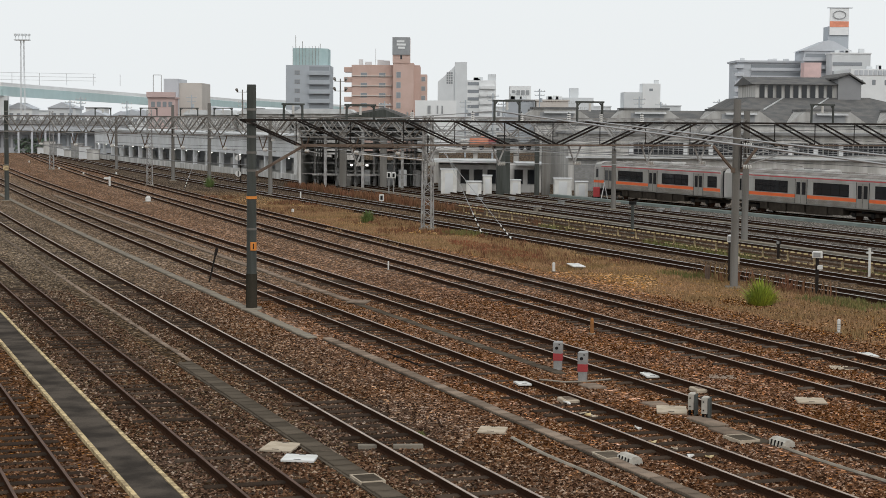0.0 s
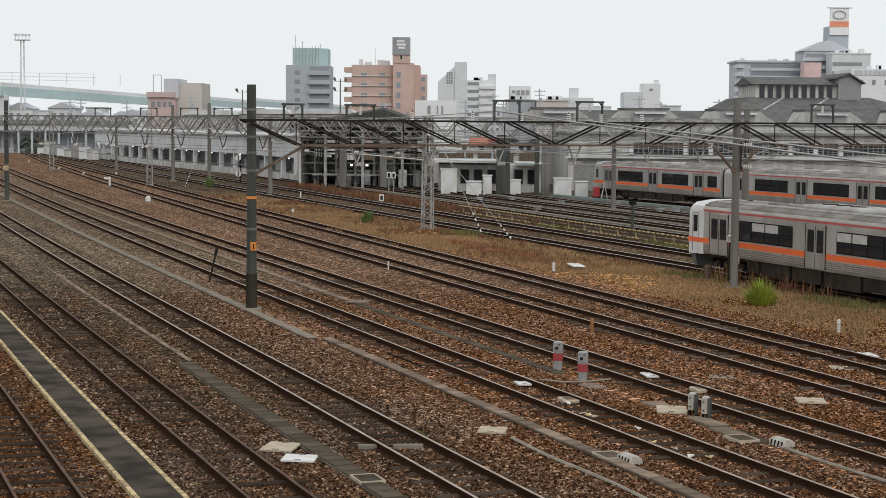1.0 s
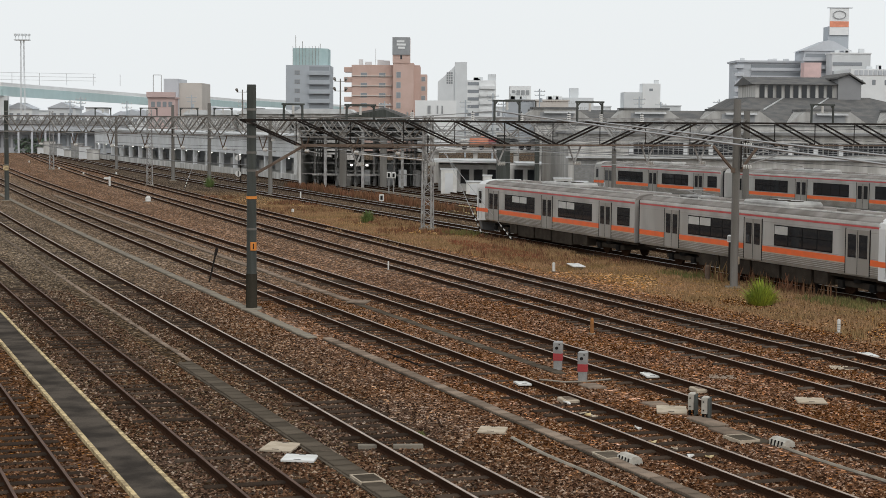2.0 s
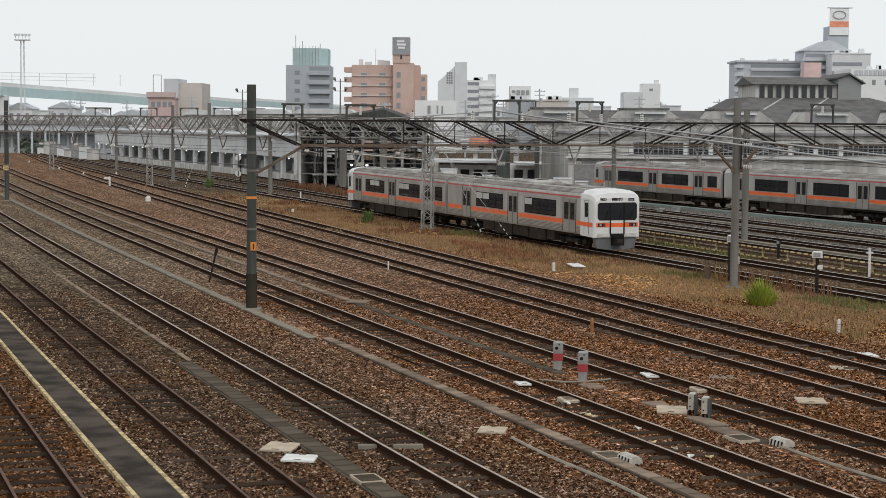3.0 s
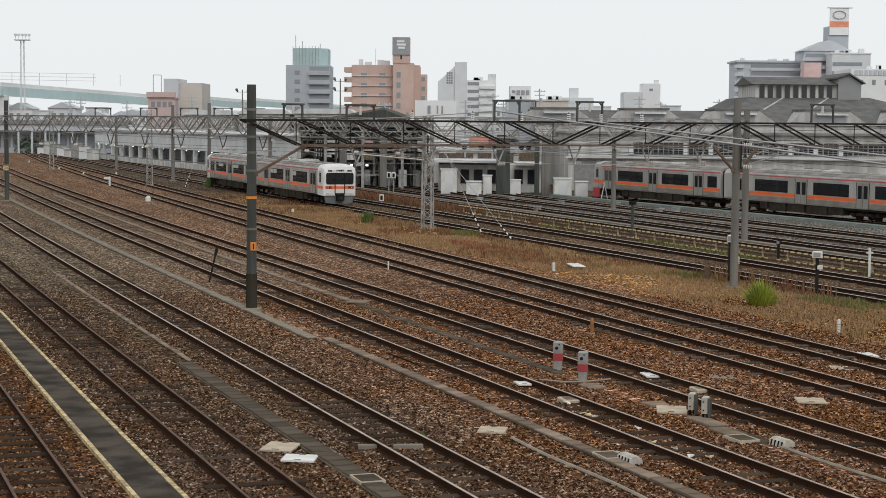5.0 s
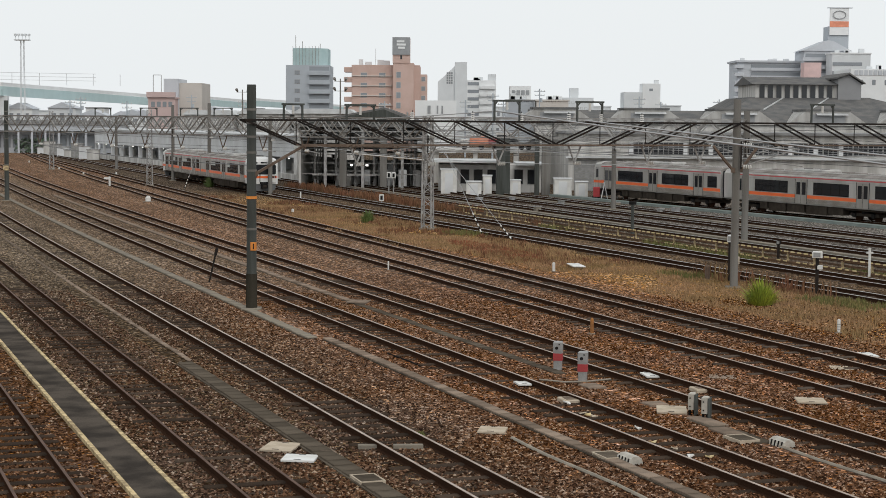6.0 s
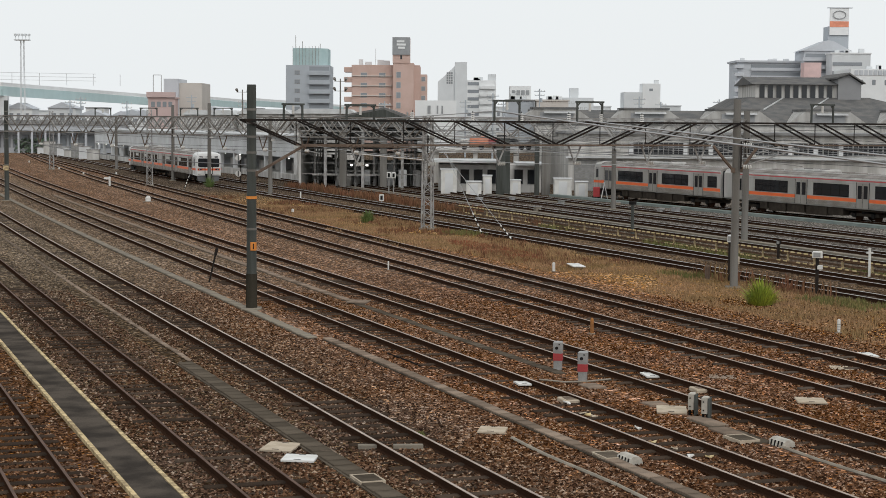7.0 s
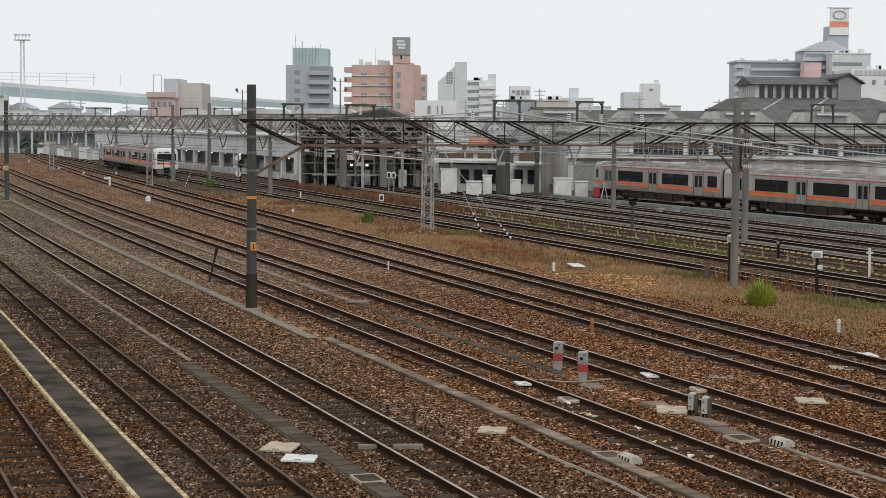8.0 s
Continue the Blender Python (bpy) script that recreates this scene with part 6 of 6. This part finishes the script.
for a, ya, yb, lab in ((-7.38, 25, 36.3, "pale cable conduit lying on the ballast"), (-1.95, 25, 36.0, "pale cable conduit beside the track")):
    pts = [(across(ya + (yb - ya) * i / 12, a) + .05 * math.sin(i * 1.1), ya + (yb - ya) * i / 12, BED + .02) for i in range(13)]
    tagged(part("cable_conduit", tube(pts, .042), M_PALEPIPE), lab, "conduit", "cable conduits")
tagged(part("cable_conduit", tube([(2.6, 44.6, BED + .03), (3.2, 44.1, BED + .05), (3.8, 44.2, BED + .05), (4.5, 44.8, BED + .03)], .025), M_PALEPIPE), "short pale conduit at the marker posts", "conduit", "cable conduits")
tagged(part("cable_conduit", tube([(-1.6, 49.5, BED + .02), (-.9, 47.8, BED + .03), (-.6, 46.9, BED + .02)], .022), M_BLACK), "short black cable lying on the ballast", "conduit", "cable conduits")

# scraps of pale litter between the rails of the near track
rnd = random.Random(19)
for k in range(9):
    y_ = rnd.uniform(33.5, 41.5)
    w_ = rnd.uniform(.05, .10)
    t = thing("paper_scrap", "crumpled pale scrap of litter between the rails", "litter", pose(across(y_, -4.35 + rnd.uniform(-.4, .4)), y_, BED + .05, rnd.uniform(-20, 20), rnd.uniform(-20, 20), rnd.uniform(0, 180)), group="litter")
    part("sheet", Shape().add([(-w_, -.08, 0), (w_, -.06, .03), (w_ * .8, .09, 0), (-w_ * .7, .07, .03), (-w_, -.08, -.03), (w_, -.06, 0), (w_ * .8, .09, -.03), (-w_ * .7, .07, 0)],
                              [(0, 1, 2, 3), (7, 6, 5, 4), (0, 4, 5, 1), (1, 5, 6, 2), (2, 6, 7, 3), (3, 7, 4, 0)]), (M_CREAM, M_TAPE, M_WHITE)[k % 3], t)
# small posts
post("distance_post", 5.09, 77.5, .42, .07, M_WHITE, "short white post on the weedy strip")
p_ = post("distance_post", 13.04, 55.4, .46, .055, M_WHITE, "short white ribbed post beside the strip")
for z in (.12, .2, .28):
    part("rib_ring", Shape().cone((0, 0, z), (0, 0, z + .02), .06, .06, 10), M_BOXGREY, p_)
post("marker_stake", 4.85, 54.6, .52, .055, M_STAKE, "short rusty orange stake in ballast")
post("marker_stake", 11.6, 74.0, .66, .11, M_STEEL_RUST, "short rusty post stub in dry grass")
post("marker_stake", -24.43, 140.1, .45, .22, M_WHITE, "small white marker block beside a track")
post("marker_stake", -2.5, 77.5, .42, .035, M_WHITE, "thin white-topped stake between tracks")
post("marker_stake", -12.42, 147.3, .6, .06, M_WHITE, "thin white-topped stake beside a track")
for x, y in ((-11.1, 124.8), (-63.2, 258.6), (-51.2, 225.8), (-43.8, 206.2), (-40.0, 207.2)):
    post("marker_stake", x, y, .3, .1, M_WHITE, "tiny white marker block beside a track")
t = thing("distance_post", "white post with a short arm beside a track", "post", pose(-33.67, 170.9, BED), group="trackside posts")
part("shaft", Shape().box(-.09, .09, -.06, .06, -.05, .98, .02), M_WHITE, t)
part("arm", Shape().box(-.55, .1, -.07, .05, .72, .9, .02), M_WHITE, t)
t = thing("lever_post", "leaning black lever post beside a trough", "post", pose(-9.83, 71.0, BED, 0, 13, 0), group="trackside posts")
part("shaft", Shape().bar((0, 0, -.05), (0, 0, 1.35), .07), M_STEEL_DARK, t)
part("bracket", Shape().bar((-.16, 0, .55), (.12, 0, .62), .05), M_STEEL_RUST, t)
part("head", Shape().box(-.06, .06, -.06, .06, 1.2, 1.5, .02), M_STEEL_DARK, t)


def box_post(x, y, h, bw, bh, boxmat, label, second=None):
    t = thing("signal_box_post", label, "signal post", pose(x, y, BED, 0, 0, -20), group="signal box posts")
    part("post_shaft", Shape().box(-.06, .06, -.06, .06, -.1, h - bh * .5), M_STEEL_DARK, t)
    part("box", Shape().box(-bw / 2, bw / 2, -.16, .12, h - bh, h, .03), boxmat, t)
    part("box_door", Shape().box(-bw * .35, bw * .35, -.175, -.16, h - bh * .85, h - bh * .15), M_BOXGREY, t)
    if second:
        part("lower_box", Shape().box(.02, .22, -.15, .05, second, second + .16, .02), boxmat, t)
    return t


p_ = box_post(12.38, 72.9, 2.05, .2, .3, M_WALLPALE, "grey post with a small white box")
box_post(12.45, 71.6, 1.22, .22, .32, M_CREAM, "short dark post with a cream box")
box_post(15.14, 68.3, 1.72, .40, .26, M_WHITE, "dark post with a white box beside a track", 1.0)
box_post(16.71, 84.2, 1.05, .2, .2, M_BLACK, "thin dark signal post among the weeds")
t = thing("whistle_post", "white wooden post with a short cross arm", "post", pose(19.22, 76.1, BED), group="trackside posts")
part("shaft", Shape().box(-.05, .05, -.05, .05, -.05, 1.3, .01), M_WHITE, t)
part("arm", Shape().box(-.15, .15, -.06, .04, 1.05, 1.13, .01), M_WHITE, t)
t = thing("yard_post", "grey post with a small dark lamp head", "post", pose(11.44, 102.3, BED), group="trackside posts")
part("shaft", Shape().cone((0, 0, -.05), (0, 0, 2.0), .11, .09, 10), M_POLE, t)
part("head", Shape().box(-.22, .22, -.1, .1, 1.9, 2.12, .04), M_BLACK, t)
# round white discs on a post near the dark pole
t = thing("disc_signal", "dark post with two round white discs", "signal", pose(-21.68, 181.2, BED), group="signals")
part("shaft", Shape().bar((0, 0, 0), (0, 0, 3.0), .12), M_STEEL_DARK, t)
for z in (1.05, 2.75):
    part("disc", Shape().cone((-.25, -.1, z), (-.25, -.16, z), .32, .32, 16), M_WHITE, t, "white disc")
    part("disc_bar", Shape().box(-.3, -.2, -.18, -.161, z - .28, z + .28), M_BLACK, t)
for x, y, h in ((-11.9, 183, 3.2), (-5.05, 156.6, 2.1), (-4.6, 156.0, 2.1), (-5.2, 142.4, .65)):
    t = thing("dwarf_signal", "thin post with a pale signal head", "signal", pose(x, y, BED), group="signals")
    part("shaft", Shape().bar((0, 0, 0), (0, 0, h), .1), M_STEEL_GREY, t)
    part("head", Shape().box(-.2, .2, -.14, .1, h - .55, h, .05), M_WHITE, t)
    part("face", Shape().box(-.1, .1, -.16, -.14, h - .45, h - .1, .02), M_BLACK, t)

# stay wires of the mast with striped sleeves
for (gx, gy), (tx, ty, tz) in (((2.39, 101.2), (-.7, 106.9, 6.5)), ((4.03, 96.7), (-.8, 106.8, 5.7)), ((-25.4, 166, ), (-24.0, 173, 6.0))):
    a_, b_ = Vector((gx, gy, BED)), Vector((tx, ty, tz))
    t = thing("stay_wire", "taut stay wire with a striped guard sleeve", "stay wire", group="stay wires")
    part("cable", Shape().bar(a_, b_, .03, .03, 6), M_WIRE_LIGHT, t)
    d_ = (b_ - a_).normalized()
    for k in range(8):
        part("sleeve_ring", Shape().bar(a_ + d_ * (.1 + k * .22), a_ + d_ * (.1 + k * .22 + .2), .085, .085, 8), M_WHITE if k % 2 else M_BLACK, t)

# low cable tray with yellow markings behind the second main track
t = thing("cable_tray", "low brown cable tray with yellow markings on posts", "cable tray", kind="structure")
TR = (25.9, -22.25, .2)
part("tray_top", sweep(Shape(), [(-.12, .26), (.12, .26), (.12, .38), (-.12, .38)], TR[0], 50, 128, TR[1], TR[2]), M_TRAY, t)
part("tray_bottom", sweep(Shape(), [(-.14, BED), (.14, BED), (.14, BED + .12), (-.14, BED + .12)], TR[0] - .35, 50, 128, TR[1], TR[2]), M_TRAY, t)
part("tray_middle", sweep(Shape(), [(-.05, .02), (.05, .02), (.05, .12), (-.05, .12)], TR[0], 50, 128, TR[1], TR[2]), M_TRAY, t)
marks_a, marks_b = Shape(), Shape()
y, i = 50.0, 0
rnd = random.Random(12)
while y < 127:
    sweep(marks_a, [(-.16, .35), (-.11, .35), (-.11, .42), (-.16, .42)], TR[0], y, y + .30, TR[1], TR[2], step=1.0)
    if rnd.random() < .8:
        sweep(marks_b, [(-.18, BED + .10), (-.13, BED + .10), (-.13, BED + .16), (-.18, BED + .16)], TR[0] - .35, y, y + .28, TR[1], TR[2], step=1.0)
    if i % 4 == 0:
        part("tray_post", Shape().box(-.05, .05, -.05, .05, BED - .1, .30), M_YELLOW, t, at=pose(across(y, *TR) - .1, y, 0))
    y += .56
    i += 1
tagged(part("edge_marks", marks_a, M_TAPE, t), "dashed yellow edge marks", kind="stuff")
tagged(part("edge_marks", marks_b, M_TAPE, t), "dashed yellow edge marks", kind="stuff")
t = thing("walkway", "pale green walkway beside the parked train", "walkway", kind="structure")
part("walkway_slab", sweep(Shape(), [(-.38, BED - .1), (.38, BED - .1), (.38, BED + .2), (-.38, BED + .2)], 51.18, 60, 156, -25.68, .0), M_GREENPATH, t)
for a_, mat in ((31.4, M_CONC), (39.8, M_CONC)):
    t = thing("cable_trough", "pale concrete cable trough among the back tracks", "cable trough", kind="structure")
    part("trough_body", sweep(Shape(), [(-.25, BED - .1), (.25, BED - .1), (.25, BED + .12), (-.25, BED + .12)], a_, 60, 190, -22.3, .3), mat, t)


# clutter beside the relay huts
t = thing("barrow", "small red barrow standing beside the huts", "barrow", pose(13.6, 150.5, BED), group="yard clutter")
part("barrow_body", Shape().box(-.3, .3, -.25, .25, .25, 1.1, .06), M_RED, t)
for u in (-.22, .22):
    part("barrow_wheel", Shape().cone((u, -.05, .18), (u, .05, .18), .18, .18, 12), M_BLACK, t)
t = thing("trestle", "pale steel trestle beside the huts", "trestle", pose(14.9, 149.5, BED), group="yard clutter")
for u in (-.7, .7):
    for w_ in (-.3, .3):
        part("trestle_leg", Shape().bar((u + w_, 0, 0), (u, 0, 1.5), .07), M_WALLPALE, t)
part("trestle_rail", Shape().bar((-.8, 0, 1.5), (.8, 0, 1.5), .08), M_WALLPALE, t)
rnd = random.Random(77)
for k in range(7):
    yy = rnd.uniform(128, 152)
    vv = rnd.uniform(27.5, 44)
    t = thing("equipment_crate", "small grey equipment crate among the back tracks", "crate", pose(across(yy, vv + 2.0, -22.3, .3), yy, BED, 0, 0, rnd.uniform(0, 40)), group="yard clutter")
    w_, h_ = rnd.uniform(.15, .3), rnd.uniform(.2, .4)
    part("crate_body", Shape().box(-w_, w_, -.25, .25, 0, h_, .03), (M_HOTELDARK, M_BOXGREY, M_CONC)[k % 3], t)
    part("crate_lid", Shape().box(-w_ - .03, w_ + .03, -.28, .28, h_, h_ + .05), M_STEEL_GREY, t)

# ---- plants ----
def blades(s, rnd, x, y, n, spread, h0, h1, wide, lean=.35):
    for _ in range(n):
        a_ = rnd.uniform(0, 2 * math.pi)
        r = spread * math.sqrt(rnd.random())
        px, py = x + r * math.cos(a_), y + r * math.sin(a_)
        h = rnd.uniform(h0, h1)
        b_ = rnd.uniform(0, 2 * math.pi)
        lx, ly = math.cos(b_) * h * lean * rnd.random(), math.sin(b_) * h * lean * rnd.random()
        w = wide * rnd.uniform(.6, 1.3)
        ux, uy = math.cos(a_ + 1.3) * w, math.sin(a_ + 1.3) * w
        n0 = len(s.v)
        s.v += [(px - ux, py - uy, BED), (px + ux, py + uy, BED), (px + lx * .4 + ux * .6, py + ly * .4 + uy * .6, BED + h * .6), (px + lx, py + ly, BED + h)]
        s.f += [(n0, n0 + 1, n0 + 2), (n0, n0 + 2, n0 + 3)]


def weeds(material, label, count, lo, hi, y0, y1, h0, h1, seed, patch=None, n=9, thresh=0.0, wide=.012):
    s, rnd = Shape(), random.Random(seed)
    for _ in range(count):
        y = y0 + (y1 - y0) * rnd.random()
        v = rnd.uniform(lo, hi)
        x = across(y, v, -22.2, .2)
        if abs(x) > .30 * y + 2 or noise.noise(Vector((x * .16 + seed, y * .09, seed))) < thresh:
            continue
        blades(s, rnd, x, y, n, .22, h0, h1, wide * (1 + y / 90))
    tagged(part("dry_grass", s, material), label, "grass", kind="stuff")


weeds(M_GRASS, "dry tan grass on the strip between tracks", 13000, 11.2, 17.8, 48, 135, .03, .15, 21, thresh=-.12, wide=.009)
weeds(M_RUSTWEED, "russet dry weeds on the strip between tracks", 1500, 11.0, 17.8, 80, 150, .06, .28, 22, thresh=.08)
weeds(M_RUSTWEED, "russet dry weeds behind the main tracks", 900, 25.2, 27.8, 112, 175, .15, .65, 23, thresh=-.1)
weeds(M_WEEDGREEN, "olive green weeds along the main track", 1300, 16.0, 17.9, 56, 104, .08, .28, 24, thresh=.16)
weeds(M_WEEDGREEN, "olive green weeds at the cable tray", 900, 24.3, 26.4, 60, 125, .08, .28, 25, thresh=.02)
s, rnd = Shape(), random.Random(63)
for k in range(650):
    a_, r_ = rnd.uniform(0, 6.28), math.sqrt(rnd.random())
    px = 2.6 + 2.4 * r_ * math.cos(a_)
    blades(s, rnd, px, 90.5 - (px - 2.6) * 2.5 + 3.0 * r_ * math.sin(a_), 5, .3, .05, .17, .018)
tagged(part("red_weeds", s, M_REDWEED), "low patch of reddish weeds on the strip", "weeds", kind="stuff")
weeds(M_GRASS, "sparse dry stalks beside the ballast", 900, 9.6, 11.6, 48, 110, .05, .18, 26, thresh=.1)
weeds(M_GRASS, "tall pale dry stalks beside the main track", 120, 16.9, 18.0, 66, 74, .35, .95, 27, thresh=-.3, n=3)
weeds(M_RUSTWEED, "tall russet stalks beside the main track", 70, 16.9, 18.0, 66, 76, .3, .8, 28, thresh=-.3, n=4)
for x, y, h, r, n, lab in ((12.06, 63.9, 1.08, .66, 620, "bright green grassy bush on the dry strip"), (-5.08, 113.2, .95, .45, 420, "green grassy bush beside the lattice mast"), (-23.6, 171.0, 1.3, .6, 260, "green bush beside a far pole")):
    rnd = random.Random(int(n))
    t = thing("grass_bush", lab, "bush", pose(x, y, 0), group="green bushes")
    s = Shape()
    for k in range(n):
        a_, rr = rnd.uniform(0, 6.28), r * math.sqrt(rnd.random())
        px, py = rr * math.cos(a_) * .62, rr * math.sin(a_) * .62
        hh = h * (1 - .55 * (rr / r) ** 2) * rnd.uniform(.35, 1.12)
        lx, ly = math.cos(a_) * rr * .75 + rnd.uniform(-.2, .2), math.sin(a_) * rr * .75 + rnd.uniform(-.2, .2)
        w = .013 * rnd.uniform(.6, 1.5)
        ux, uy = math.cos(a_ + 1.5) * w, math.sin(a_ + 1.5) * w
        n0 = len(s.v)
        s.v += [(px - ux, py - uy, BED - .02), (px + ux, py + uy, BED - .02), (px + lx * .5 + ux, py + ly * .5 + uy, BED + hh * .7), (px + lx * .5 - ux, py + ly * .5 - uy, BED + hh * .7), (px + lx, py + ly, BED + hh)]
        s.f += [(n0, n0 + 1, n0 + 2, n0 + 3), (n0 + 3, n0 + 2, n0 + 4)]
    tagged(part("foliage", s, M_GREEN if x > 0 else M_BUSHGREEN, t), "bright yellow-green blades", kind="stuff")
s = Shape()
rnd = random.Random(5)
for k in range(60):
    blades(s, rnd, -.47, 36.35, 1, .13, .05, .16, .03)
tagged(part("small_weed", s, M_WEEDGREEN), "small dark green weed between the rails", "weed")


# ---- loose stones on the nearest ballast ----
def stones():
    r = np.random.RandomState(7)
    n = 170000
    y = 27 + 40 * r.rand(n) ** 1.35
    x = (r.rand(n) * 2 - 1) * (.275 * y + .3)
    q = (y - 60) / 60
    v = x - SLOPE * q - BEND * q * q
    keep = (np.abs(v + 16.28) > .62) & (np.abs(v + 6.3) > .22) & (np.abs(v + 12.0) > .3) & (np.abs(v + 2.05) > .2)
    for a in (-18.35, -14.2, -10.1, -4.35, -.3):
        for o in (-.6, .6):
            keep &= np.abs(v - a - o) > .09
    x, y = x[keep], y[keep]
    n = len(x)
    size = .022 + .030 * r.rand(n) ** 1.4
    base = np.array([(1, 0, 0), (0, 1, 0), (-1, 0, 0), (0, -1, 0), (0, 0, 1)], float)
    ang = r.rand(n) * 6.283
    c, s_ = np.cos(ang), np.sin(ang)
    jit = 1 + .45 * (r.rand(n, 5, 3) - .5)
    pts = base[None] * jit * size[:, None, None] * np.array([1.25, .9, .8])
    px = pts[:, :, 0] * c[:, None] - pts[:, :, 1] * s_[:, None] + x[:, None]
    py = pts[:, :, 0] * s_[:, None] + pts[:, :, 1] * c[:, None] + y[:, None]
    pz = pts[:, :, 2] + BED - .004
    verts = np.stack([px, py, pz], -1).reshape(-1, 3)
    tri = np.array([(0, 1, 4), (1, 2, 4), (2, 3, 4), (3, 0, 4)])
    faces = (tri[None] + (np.arange(n) * 5)[:, None, None]).reshape(-1, 3)
    me = bpy.data.meshes.new("ballast_stones")
    me.from_pydata(verts.tolist(), [], faces.tolist())
    me.materials.append(M_STONE)
    me.update()
    tagged(new("ballast_stones", me), "loose brown ballast stones between the near tracks", "stones", kind="stuff")


stones()
motions()
